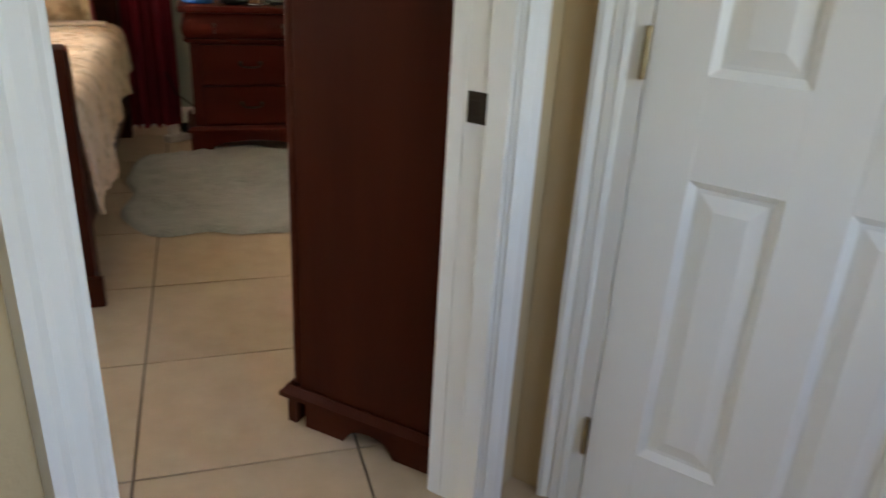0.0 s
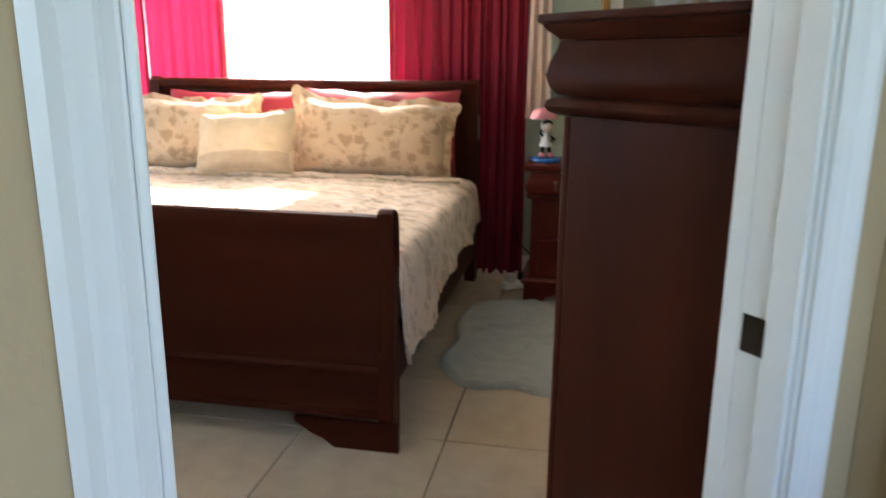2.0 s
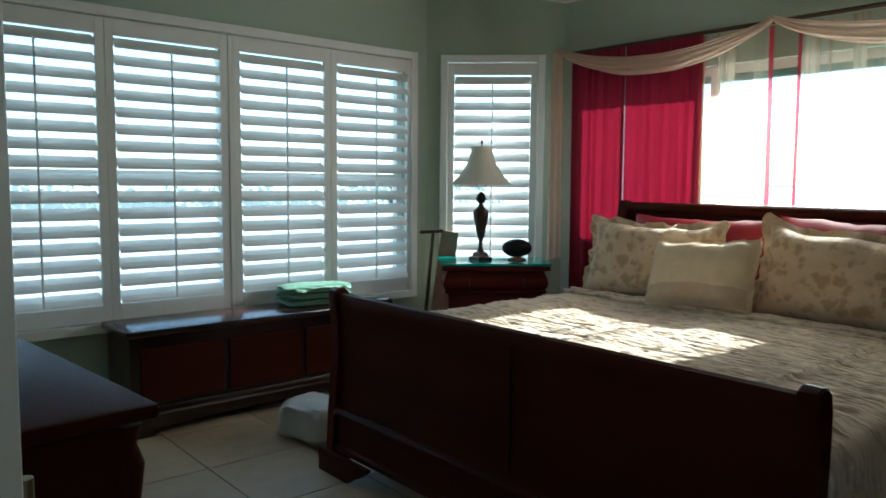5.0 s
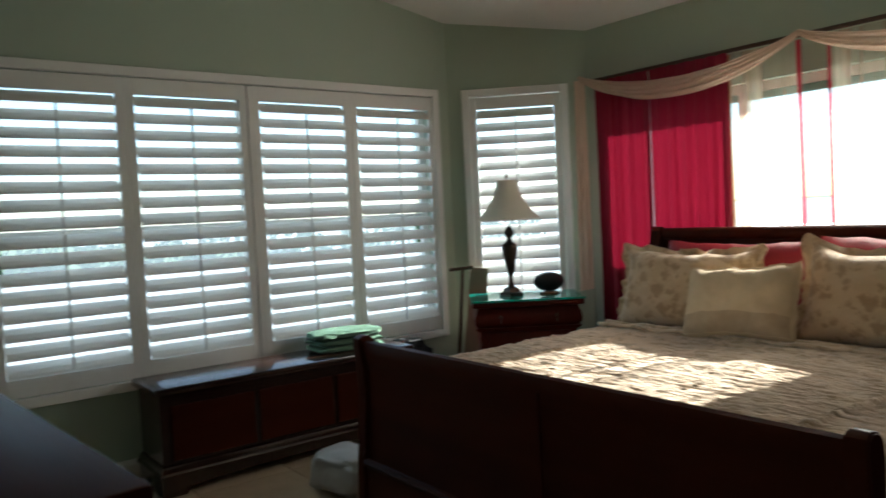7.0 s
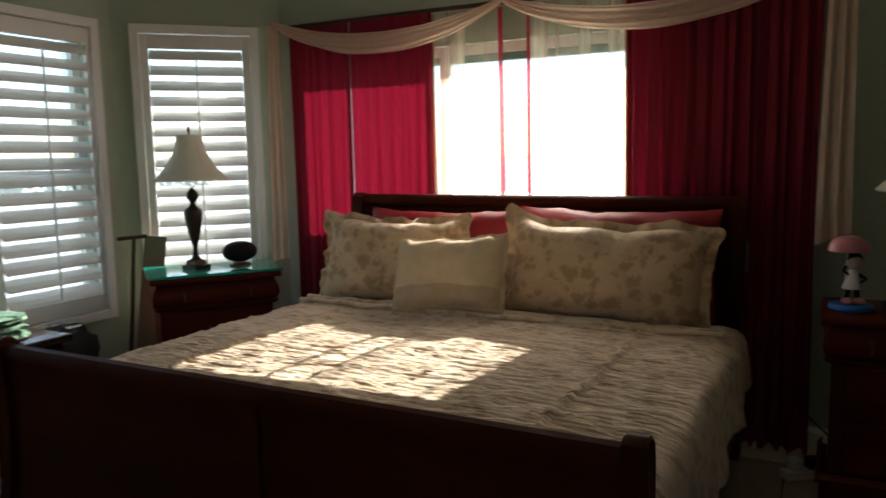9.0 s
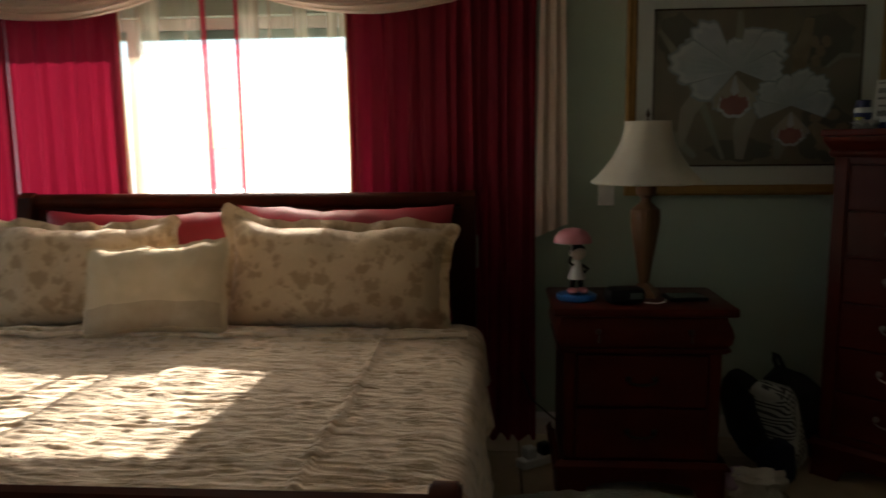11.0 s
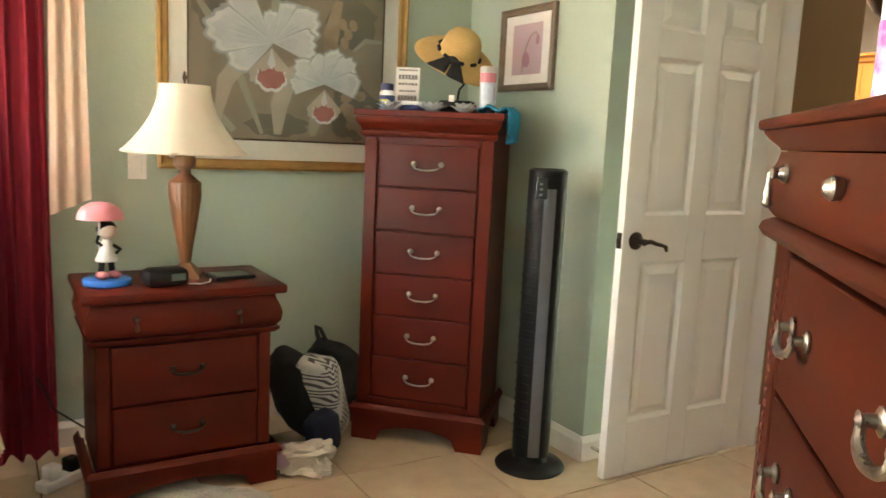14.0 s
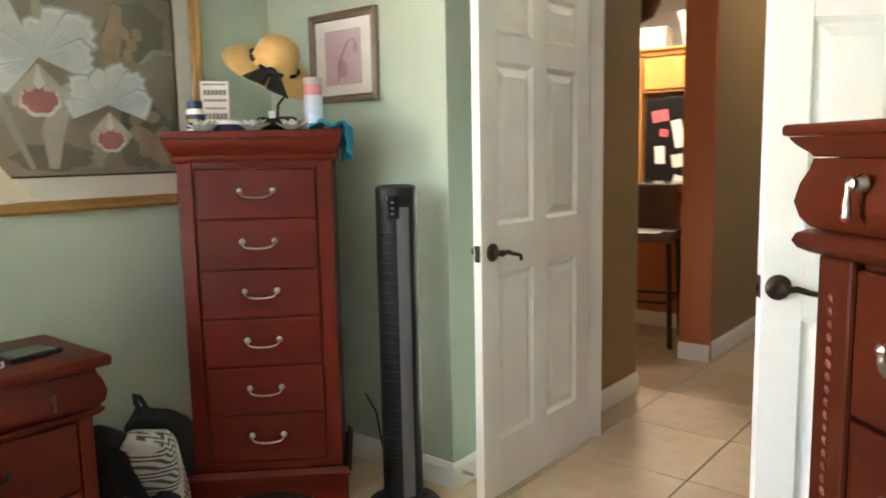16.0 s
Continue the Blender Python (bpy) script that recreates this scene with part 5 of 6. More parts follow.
def table_lamp(m, body, base, shade, material, label):
    t = thing("table_lamp", m, label, "lamp", "lamps on the nightstands")
    part("base", base, material, t, smooth=False)
    turned = lathe(bmesh.new(), body, 72, cap=True)
    for v in turned.verts:
        if 0.09 < v.co.z < 0.35:
            k = 1 + 0.016 * math.cos(18 * math.atan2(v.co.y, v.co.x))
            v.co.x, v.co.y = v.co.x * k, v.co.y * k
    part("body", turned, material, t, smooth=True)
    z0, z1, r0, r1 = shade
    bm = bmesh.new()
    n, k = 8, 14
    for layer, inset in ((0, 0.0), (1, 0.003)):
        rings = []
        for j in range(k + 1):
            v = j / k
            r = r1 + (r0 - r1) * (1 - v) ** 1.95 - inset
            z = z0 + (z1 - z0) * v
            ring = []
            for a in range(n):
                for e in range(4):
                    p, q = 2 * math.pi * a / n, 2 * math.pi * (a + 1) / n
                    f = e / 4
                    a2 = p + (q - p) * f
                    k2 = 0.35 * math.cos(math.pi / n) / math.cos(a2 - (p + q) / 2) + 0.65
                    ring.append(bm.verts.new((r * k2 * math.cos(a2), r * k2 * math.sin(a2), z)))
            rings.append(ring)
        for x, y in zip(rings, rings[1:]):
            for i in range(len(x)):
                bm.faces.new((x[i], x[(i + 1) % len(x)], y[(i + 1) % len(x)], y[i]))
    s = part("shade", bm, SHADE, t, "cream bell-shaped fabric shade", smooth=True)
    part("trim", lathe(bmesh.new(), [(r0 - 0.002, z0 - 0.004), (r0 + 0.002, z0 - 0.004), (r0 + 0.002, z0 + 0.005), (r0 - 0.002, z0 + 0.005)], 8, cap=False), SHADE, s)
    part("finial", lathe(bmesh.new(), [(0.004, z1 - 0.01), (0.004, z1 + 0.015), (0.009, z1 + 0.025), (0.005, z1 + 0.04), (0.001, z1 + 0.05)], 10), ROD, t, smooth=True)
    part("harp", tube(bmesh.new(), [(0.0, 0.0, body[-1][1]), (0.035, 0, body[-1][1] + 0.05), (0.035, 0, z1 - 0.05), (0, 0, z1 - 0.005), (-0.035, 0, z1 - 0.05), (-0.035, 0, body[-1][1] + 0.05), (0.0, 0, body[-1][1])], 0.0025, 6), ROD, t)


table_lamp(pose(1.685, 4.33, 0.757, 0, 0, 22), [(0.030, 0.03), (0.018, 0.045), (0.022, 0.06), (0.027, 0.10), (0.046, 0.22), (0.058, 0.30), (0.056, 0.345), (0.022, 0.375), (0.020, 0.39), (0.038, 0.405), (0.040, 0.43), (0.025, 0.455), (0.012, 0.46)],
           lathe(bmesh.new(), [(0.085, 0), (0.080, 0.012), (0.050, 0.03), (0.028, 0.05)], 4), (0.452, 0.690, 0.222, 0.090), LAMPWOOD, "turned wooden table lamp with a cream shade")
table_lamp(pose(-1.77, 4.05, 0.769, 0, 0, 40), [(0.040, 0.05), (0.024, 0.06), (0.014, 0.085), (0.012, 0.12), (0.024, 0.16), (0.044, 0.26), (0.050, 0.305), (0.046, 0.325), (0.020, 0.345), (0.014, 0.365), (0.034, 0.395), (0.026, 0.42), (0.010, 0.44)],
           lathe(bmesh.new(), [(0.075, 0), (0.075, 0.02), (0.055, 0.026), (0.045, 0.05)], 4), (0.49, 0.73, 0.195, 0.068), DARKMETAL, "dark metal table lamp with a cream shade")

# ---- pictures ----
GILT = mat("gilt_wood", (0.42, 0.24, 0.07), 0.4, 0.3, color2=(0.28, 0.15, 0.045), scale=25, bump=0.1)
MATBOARD = mat("mat_board", (0.74, 0.71, 0.66), 0.9, color2=(0.68, 0.65, 0.60), scale=30)
WALNUT = mat("walnut_frame", (0.12, 0.065, 0.035), 0.4, color2=(0.07, 0.035, 0.02), scale=20)


def picture_frame(bm, w, h, f, d):
    """A mitred frame round w by h; face towards -y, back at y = 0."""
    prof = [(0, 0), (0, d * 0.8), (f * 0.25, d), (f * 0.5, d * 0.75), (f * 0.85, d * 0.7), (f, d * 0.45), (f, 0)]
    rings = []
    for sx, sz in ((-1, -1), (1, -1), (1, 1), (-1, 1)):
        rings.append([bm.verts.new((sx * (w / 2 - p), -q, sz * (h / 2 - p))) for p, q in prof])
    k = len(prof)
    for a in range(4):
        x, y = rings[a], rings[(a + 1) % 4]
        for i in range(k):
            bm.faces.new((x[i], x[(i + 1) % k], y[(i + 1) % k], y[i]))
    return bm


def flat(name, color, color2=None, scale=12):
    return mat(name, color, 0.6, color2=color2, scale=scale)


def petal(pts, y, th=0.0012):
    return extrude(bmesh.new(), pts, "y", y - th, y)


def blob(cx, cz, rx, rz, turn, n=26, ruffle=0.06, seed=0, point=0.0):
    out = []
    for k in range(n):
        a = 2 * math.pi * k / n
        r = 1 + ruffle * math.sin(7 * a + seed) + ruffle * 0.6 * math.sin(13 * a + 2 * seed)
        x, z = rx * r * math.cos(a), rz * r * math.sin(a) * (1 - point * math.cos(a))
        c, s = math.cos(turn), math.sin(turn)
        out.append((cx + x * c - z * s, cz + x * s + z * c))
    return out


PH, PW = 0.935, 1.12
big = thing("orchid_picture", pose(2.225, NY - 0.002, 1.597), "large framed print of white orchids in a gilt frame", "picture")
part("frame", picture_frame(bmesh.new(), PW, PH, 0.045, 0.03), GILT, big, "gilt wooden frame")
part("mat", boxes((-PW / 2 + 0.04, PW / 2 - 0.04, -0.008, -0.001, -PH / 2 + 0.04, PH / 2 - 0.04)), MATBOARD, big)
part("print", boxes((-0.435, 0.435, -0.0105, -0.0085, -0.333, 0.333)), mat("print_ground", (0.34, 0.28, 0.205), 0.5, color2=(0.17, 0.15, 0.115), scale=5), big, "brown and grey printed ground")
part("inner_fillet", picture_frame(bmesh.new(), 0.885, 0.681, 0.008, 0.014), WALNUT, big)
ORC_G, ORC_B = flat("orchid_leaf", (0.40, 0.37, 0.29), (0.27, 0.26, 0.20), 7), flat("orchid_bud", (0.40, 0.31, 0.22), (0.24, 0.17, 0.11), 14)
ORC_E, ORC_W, ORC_S = flat("orchid_edge", (0.64, 0.63, 0.62), (0.52, 0.53, 0.54), 24), flat("orchid_white", (0.58, 0.58, 0.58), (0.42, 0.44, 0.47), 13), flat("orchid_shade", (0.40, 0.42, 0.43), (0.29, 0.30, 0.31), 14)
ORC_C, ORC_R, ORC_D = flat("orchid_cream", (0.48, 0.41, 0.33), (0.34, 0.29, 0.23), 12), flat("orchid_red", (0.40, 0.17, 0.15), (0.22, 0.06, 0.06), 14), flat("orchid_ground_dark", (0.20, 0.17, 0.13), (0.13, 0.12, 0.10), 9)
ORC_M = flat("orchid_mid", (0.49, 0.505, 0.52), (0.39, 0.41, 0.43), 13)
strokes = []


def fan(bx, bz, ang, ln, spread, seed, grow=1.0):
    """A fan-shaped petal from its base, with a scalloped outer edge."""
    n, a0 = 44, radians(ang)
    out = [(bx, bz)]
    for k in range(n + 1):
        q = k / n - 0.5
        a = a0 + radians(spread) * q * (0.9 + 0.1 * grow)
        r = ln * grow * (0.74 + 0.26 * math.cos(2.4 * q)) * (1 + 0.04 * abs(math.sin(math.pi * 4 * q + seed)) + 0.03 * math.sin(9 * q + 3 * seed) + 0.02 * math.sin(29 * q + seed))
        out.append((bx + r * math.cos(a), bz + r * math.sin(a)))
    return out


def bloom_petal(bx, bz, ang, ln, spread, seed):
    strokes.append((fan(bx, bz, ang, ln, spread * 1.08, seed, 1.05), ORC_S))
    strokes.append((fan(bx, bz, ang, ln, spread, seed), ORC_E))
    strokes.append((fan(bx, bz, ang, ln, spread * 0.94, seed, 0.90), ORC_W))
    strokes.append((fan(bx, bz, ang, ln, spread * 0.78, seed + 0.6, 0.58), ORC_M))
    for k in range(5):
        a = radians(ang + spread * (k - 2) * 0.17)
        c, sn, p = math.cos(a), math.sin(a), 0.0013
        r0, r1 = ln * 0.30, ln * 0.86
        strokes.append(([(bx + r0 * c, bz + r0 * sn), (bx + 0.6 * r1 * c - p * sn, bz + 0.6 * r1 * sn + p * c), (bx + r1 * c, bz + r1 * sn), (bx + 0.6 * r1 * c + p * sn, bz + 0.6 * r1 * sn - p * c)], ORC_E))


def leaf(points, wide, m):
    """A long curved leaf along a line of (x, z) points, tapering to both ends."""
    left, right = [], []
    n = len(points) - 1
    for i, (x, z) in enumerate(points):
        (xa, za), (xb, zb) = points[max(i - 1, 0)], points[min(i + 1, n)]
        l = math.hypot(xb - xa, zb - za)
        k = wide * (0.25 + math.sin(math.pi * (i + 0.3) / (n + 0.6)))
        left.append((x - k * (zb - za) / l, z + k * (xb - xa) / l))
        right.append((x + k * (zb - za) / l, z - k * (xb - xa) / l))
    strokes.append((left + right[::-1], m))


for x, z, rx, rz, tn in ((0.30, -0.20, 0.13, 0.12, 0.2), (-0.33, 0.20, 0.09, 0.12, 0.3), (0.28, 0.20, 0.12, 0.11, 0.1), (-0.06, -0.27, 0.14, 0.05, 0.0)):
    strokes.append((blob(x, z, rx, rz, tn, ruffle=0.09, seed=x * 20), ORC_D))
leaf([(-0.08, 0.325), (-0.075, 0.22), (-0.085, 0.10)], 0.016, ORC_G)
leaf([(-0.42, 0.25), (-0.34, 0.14), (-0.24, -0.04), (-0.13, -0.31)], 0.016, ORC_G)
leaf([(-0.43, -0.16), (-0.36, -0.20), (-0.25, -0.30)], 0.020, ORC_G)
leaf([(-0.32, -0.25), (-0.29, -0.10), (-0.20, 0.02), (-0.12, 0.07)], 0.030, ORC_C)
leaf([(-0.06, -0.31), (-0.055, -0.18), (-0.01, -0.06), (0.05, 0.0)], 0.034, ORC_C)
leaf([(0.10, -0.31), (0.11, -0.25), (0.13, -0.16)], 0.022, ORC_G)
leaf([(0.17, 0.02), (0.18, 0.14), (0.215, 0.29)], 0.030, ORC_B)
leaf([(0.29, 0.08), (0.35, 0.13), (0.43, 0.13)], 0.010, ORC_G)
leaf([(0.24, -0.16), (0.31, -0.22), (0.38, -0.31)], 0.035, ORC_B)
for x, z in ((0.235, 0.19), (0.262, 0.15), (0.20, 0.17), (0.245, 0.11), (0.285, 0.19)):
    strokes.append((blob(x, z, 0.020, 0.026, 0.3, ruffle=0.05, seed=z * 30), ORC_B))
for x, z in ((0.26, -0.13), (0.33, -0.12), (0.37, -0.18), (0.29, -0.25)):
    strokes.append((blob(x, z, 0.030, 0.024, 0.3, ruffle=0.12, seed=z * 30), ORC_B))
for k, (a, ln, sp) in enumerate(((205, 0.20, 46), (138, 0.25, 46), (170, 0.27, 48), (92, 0.13, 44), (60, 0.19, 42), (34, 0.225, 46), (3, 0.185, 48))):
    bloom_petal(-0.085, 0.075, a, ln, sp, k * 1.3)
for k, (a, ln, sp) in enumerate(((178, 0.155, 46), (148, 0.15, 44), (104, 0.125, 50), (66, 0.155, 48), (36, 0.17, 46), (4, 0.165, 46))):
    bloom_petal(0.148, -0.080, a, ln, sp, k * 1.9 + 1)
for ox, oz, sc in ((-0.095, -0.045, 1.0), (0.148, -0.185, 0.82)):
    for sgn in (-1, 1):
        strokes.append((fan(ox, oz + 0.10 * sc, 270 + sgn * 24, 0.165 * sc, 40, 2.0 + sgn), ORC_S))
        strokes.append((fan(ox, oz + 0.10 * sc, 270 + sgn * 24, 0.157 * sc, 38, 2.0 + sgn), ORC_C))
    strokes.append((blob(ox, oz - 0.030 * sc, 0.068 * sc, 0.056 * sc, 0.0, ruffle=0.055, seed=3, n=44), ORC_E))
    strokes.append((blob(ox, oz - 0.022 * sc, 0.061 * sc, 0.050 * sc, 0.0, ruffle=0.05, seed=3, n=44), ORC_R))
    for sgn in (-1, 1):
        strokes.append((fan(ox, oz + 0.10 * sc, 270 + sgn * 26, 0.105 * sc, 34, 1.0 + sgn), ORC_C))
    strokes.append((fan(ox, oz + 0.10 * sc, 270, 0.085 * sc, 30, 0.7), ORC_W))
for k, (pts, m) in enumerate(strokes):
    part("printed_shape", petal(pts, -0.0106 - 0.00009 * k, 0.0002), m, big)
pg = part("glass", boxes((-0.515, 0.515, -0.0245, -0.0235, -0.42, 0.42)), GLASS, big)
pg.visible_shadow = False
small = thing("flower_picture", pose(EX - 0.002, 4.265, 1.712, 0, 0, -90), "small framed pink flower print in a walnut frame", "picture")
part("frame", picture_frame(bmesh.new(), 0.39, 0.365, 0.032, 0.025), mat("grey_walnut", (0.20, 0.145, 0.10), 0.4, color2=(0.13, 0.09, 0.06), scale=24), small)
part("mat", boxes((-0.175, 0.175, -0.008, -0.001, -0.163, 0.163)), PAPER, small)
part("print", boxes((-0.105, 0.105, -0.0095, -0.0085, -0.11, 0.11)), flat("pink_ground", (0.52, 0.38, 0.42), (0.46, 0.33, 0.38), 6), small)
part("stem", tube(bmesh.new(), [(-0.03, -0.0105, -0.10), (-0.02, -0.0105, -0.03), (0.0, -0.0105, 0.02), (0.03, -0.0105, 0.06), (0.06, -0.0105, 0.07), (0.075, -0.0105, 0.05)], 0.0025, 6), ORC_B, small)
part("printed_shape", petal(blob(0.075, 0.035, 0.014, 0.022, 0), -0.0097, 0.0005), flat("pink_bud", (0.42, 0.22, 0.28)), small)
part("printed_shape", petal(blob(-0.005, -0.045, 0.028, 0.035, 0.3), -0.0097, 0.0005), bpy.data.materials["pink_bud"], small)
sp = thing("light_switch", pose(1.59, NY - 0.001, 1.142), "white wall switch plate", "switch")
part("plate", boxes((-0.036, 0.036, -0.006, 0, -0.058, 0.058), bevel=0.003), WHITE, sp)
part("rocker", boxes((-0.016, 0.016, -0.010, -0.006, -0.033, 0.033), bevel=0.002), WHITE, sp)

# ---- small things ----
WHITEPL = mat("white_plastic", (0.75, 0.75, 0.74), 0.35, color2=(0.70, 0.70, 0.69), scale=20)
NAVY = mat("navy_plastic", (0.02, 0.03, 0.12), 0.35, scale=20)
BLUECLOTH = mat("turquoise_cloth", (0.02, 0.26, 0.42), 0.85, color2=(0.015, 0.19, 0.33), scale=30, bump=0.3, bump_scale=250)
STRAW = mat("straw", (0.58, 0.38, 0.14), 0.8, color2=(0.46, 0.29, 0.10), scale=60, stretch=(1, 1, 4), bump=0.4, bump_scale=160)
BLACKCLOTH = mat("black_cloth", (0.012, 0.012, 0.013), 0.9, color2=(0.02, 0.02, 0.022), scale=40, bump=0.3, bump_scale=300)
FROST = mat("frosted_glass", (0.62, 0.62, 0.60), 0.35, scale=30, trans=0.3)
PINK = mat("pink_plastic", (0.62, 0.22, 0.26), 0.4, scale=20)
BLUEPL = mat("blue_plastic", (0.02, 0.15, 0.50), 0.35, scale=20)
YELLOW = mat("yellow_label", (0.50, 0.45, 0.04), 0.5, scale=20)
SKIN = mat("figurine_cream", (0.60, 0.50, 0.42), 0.4, scale=20)
SILVER = mat("silver_plastic", (0.115, 0.118, 0.13), 0.36, 0.2, scale=30)
LCD = mat("dark_screen", (0.012, 0.015, 0.016), 0.12, scale=20)

LC = pose(2.745, 4.315, 1.4085, 0, 0, -45)
bt = thing("pill_bottle", LC @ pose(-0.215, -0.10, 0), "white medicine bottle with a navy cap and label", "bottle")
part("body", lathe(bmesh.new(), [(0.030, 0), (0.032, 0.004), (0.032, 0.072), (0.026, 0.082)], 20), WHITEPL, bt, smooth=True)
part("label", lathe(bmesh.new(), [(0.0325, 0.012), (0.0328, 0.014), (0.0328, 0.060), (0.0325, 0.062)], 20, cap=False), NAVY, bt)
part("label_mark", boxes((-0.020, 0.016, -0.0345, -0.0325, 0.032, 0.045)), YELLOW, bt, "yellow brand mark as a plain bar")
part("cap", lathe(bmesh.new(), [(0.027, 0.083), (0.027, 0.108), (0.024, 0.111)], 20), NAVY, bt, smooth=True)
sg = thing("word_sign", LC @ pose(-0.165, 0.02, 0, -6, 0, 8), "small white sign with rows of dark lettering", "sign")
part("board", boxes((-0.052, 0.052, 0, 0.012, 0, 0.195), bevel=0.002), PAPER, sg)
INK = mat("dark_ink", (0.20, 0.19, 0.18), 0.7, scale=20)
for k, (w, h) in enumerate(((0.085, 0.007), (0.085, 0.020), (0.085, 0.010), (0.075, 0.008), (0.085, 0.022), (0.085, 0.022))):
    z = 0.182 - k * 0.030
    gaps = 6
    rows = [(-w / 2 + w * i / gaps + 0.0015, -w / 2 + w * (i + 1) / gaps - 0.0015, -0.001, 0.0002, z - h / 2, z + h / 2) for i in range(gaps)]
    part("lettering", boxes(*rows), INK, sg, "row of dark block letters as bars")
tin = thing("cream_tin", LC @ pose(-0.095, -0.12, 0), "flat navy tin with a white lid band", "tin")
part("body", lathe(bmesh.new(), [(0.052, 0), (0.055, 0.004), (0.055, 0.022), (0.052, 0.024)], 28), NAVY, tin, smooth=True)
part("lid", lathe(bmesh.new(), [(0.052, 0.0245), (0.053, 0.036), (0.049, 0.040)], 28), WHITEPL, tin, smooth=True)


def lotus(m):
    t = thing("lotus_candle_holder", m, "frosted glass lotus candle holder", "candle holder", "lotus candle holders")
    part("bowl", lathe(bmesh.new(), [(0.022, 0), (0.030, 0.008), (0.030, 0.026), (0.024, 0.026), (0.020, 0.010)], 16), FROST, t, smooth=True)
    for ring, (n, r, tilt) in enumerate(((8, 0.030, 38), (8, 0.040, 62))):
        for k in range(n):
            bm = bmesh.new()
            extrude(bm, [(-0.004, 0), (-0.014, 0.016), (-0.010, 0.032), (0, 0.042), (0.010, 0.032), (0.014, 0.016), (0.004, 0)], "y", -0.0015, 0.0015)
            bmesh.ops.transform(bm, matrix=pose(0, 0, 0.006, 0, 0, 360 / n * (k + ring / 2)) @ pose(0, -r * 0.55, 0, tilt), verts=bm.verts)
            part("petal", bm, FROST, t)
    return t


lot = lotus(LC @ pose(-0.175, -0.165, 0))
for x, y in ((0.0, -0.165), (0.135, -0.155)):
    copy_thing(lot, LC @ pose(x, y, 0))
hs = thing("hat_stand", LC @ pose(0.065, 0.0, 0), "small dark hat stand with a white light", "stand")
part("base", boxes((-0.075, 0.075, -0.05, 0.05, 0, 0.055), bevel=0.015), BLACK, hs, smooth=True)
part("pole", tube(bmesh.new(), [(0, 0, 0.055), (0.005, 0, 0.10), (0.03, 0, 0.13), (0.04, 0, 0.30)], 0.005, 8), BLACK, hs)
part("lamp_face", boxes((-0.025, 0.0, -0.056, -0.0515, 0.048, 0.075), bevel=0.002), WHITEPL, hs)


def sun_hat(m):
    t = thing("sun_hat", m, "wide-brimmed straw sun hat with a black bow", "hat")
    bm = bmesh.new()
    prof = [(0.002, 0.115), (0.035, 0.112), (0.062, 0.098), (0.078, 0.070), (0.085, 0.030), (0.090, 0.0), (0.12, -0.004), (0.16, -0.012), (0.185, -0.024)]
    n = 40
    rings = []
    for r, z in prof:
        rings.append([bm.verts.new((r * math.cos(2 * math.pi * k / n), r * 0.92 * math.sin(2 * math.pi * k / n), z - (0.012 * (r / 0.19) ** 3 * math.cos(4 * math.pi * k / n)))) for k in range(n)])
    for a, b in zip(rings, rings[1:]):
        for k in range(n):
            bm.faces.new((a[k], a[(k + 1) % n], b[(k + 1) % n], b[k]))
    bm.faces.new(rings[0])
    ob = part("straw", bm, STRAW, t, smooth=True)
    mod = ob.modifiers.new("thick", "SOLIDIFY")
    mod.thickness = 0.004
    for a0 in range(0, 360, 40):
        seg = [(0.0925 * math.cos(radians(a0 + d)), 0.0925 * 0.93 * math.sin(radians(a0 + d)), 0.012) for d in range(0, 24, 6)]
        part("ribbon", tube(bmesh.new(), seg, 0.008, 6), BLACKCLOTH, t, "black ribbon")
    for sx, ln in ((-1, 0.085), (1, 0.10)):
        b = bmesh.new()
        nn = 8
        g = []
        for j in range(nn + 1):
            v = j / nn
            w = 0.014 + 0.028 * v
            g.append([b.verts.new((sx * (0.016 + 0.03 * v) + w * u, -0.092 - ln * 0.95 * v, 0.022 - 0.028 * v + 0.006 * math.sin(u * 6))) for u in (-1, -0.5, 0, 0.5, 1)])
        for j in range(nn):
            for i in range(4):
                b.faces.new((g[j][i], g[j][i + 1], g[j + 1][i + 1], g[j + 1][i]))
        o = part("bow_tail", b, BLACKCLOTH, t, "black cloth bow tail", smooth=True)
        o.modifiers.new("thick", "SOLIDIFY").thickness = 0.004
    b = bmesh.new()
    bmesh.ops.create_icosphere(b, subdivisions=2, radius=0.02, matrix=Matrix.LocRotScale((0, -0.095, 0.015), None, (1.3, 0.7, 1)))
    part("bow_knot", b, BLACKCLOTH, t, smooth=True)


sun_hat(LC @ pose(0.06, 0.0, 0.245, 32, 24, 10))
can = thing("spray_can", LC @ pose(0.205, -0.06, 0), "tall white spray can with a pink top", "can")
part("body", lathe(bmesh.new(), [(0.032, 0), (0.034, 0.004), (0.034, 0.125), (0.033, 0.128)], 22), mat("can_print", (0.62, 0.64, 0.70), 0.4, color2=(0.36, 0.42, 0.55), scale=40), can, smooth=True)
part("collar", lathe(bmesh.new(), [(0.034, 0.1285), (0.034, 0.165), (0.033, 0.167)], 22), PINK, can, smooth=True)
part("cap", lathe(bmesh.new(), [(0.034, 0.1675), (0.034, 0.190), (0.031, 0.193)], 22), FROST, can, smooth=True)


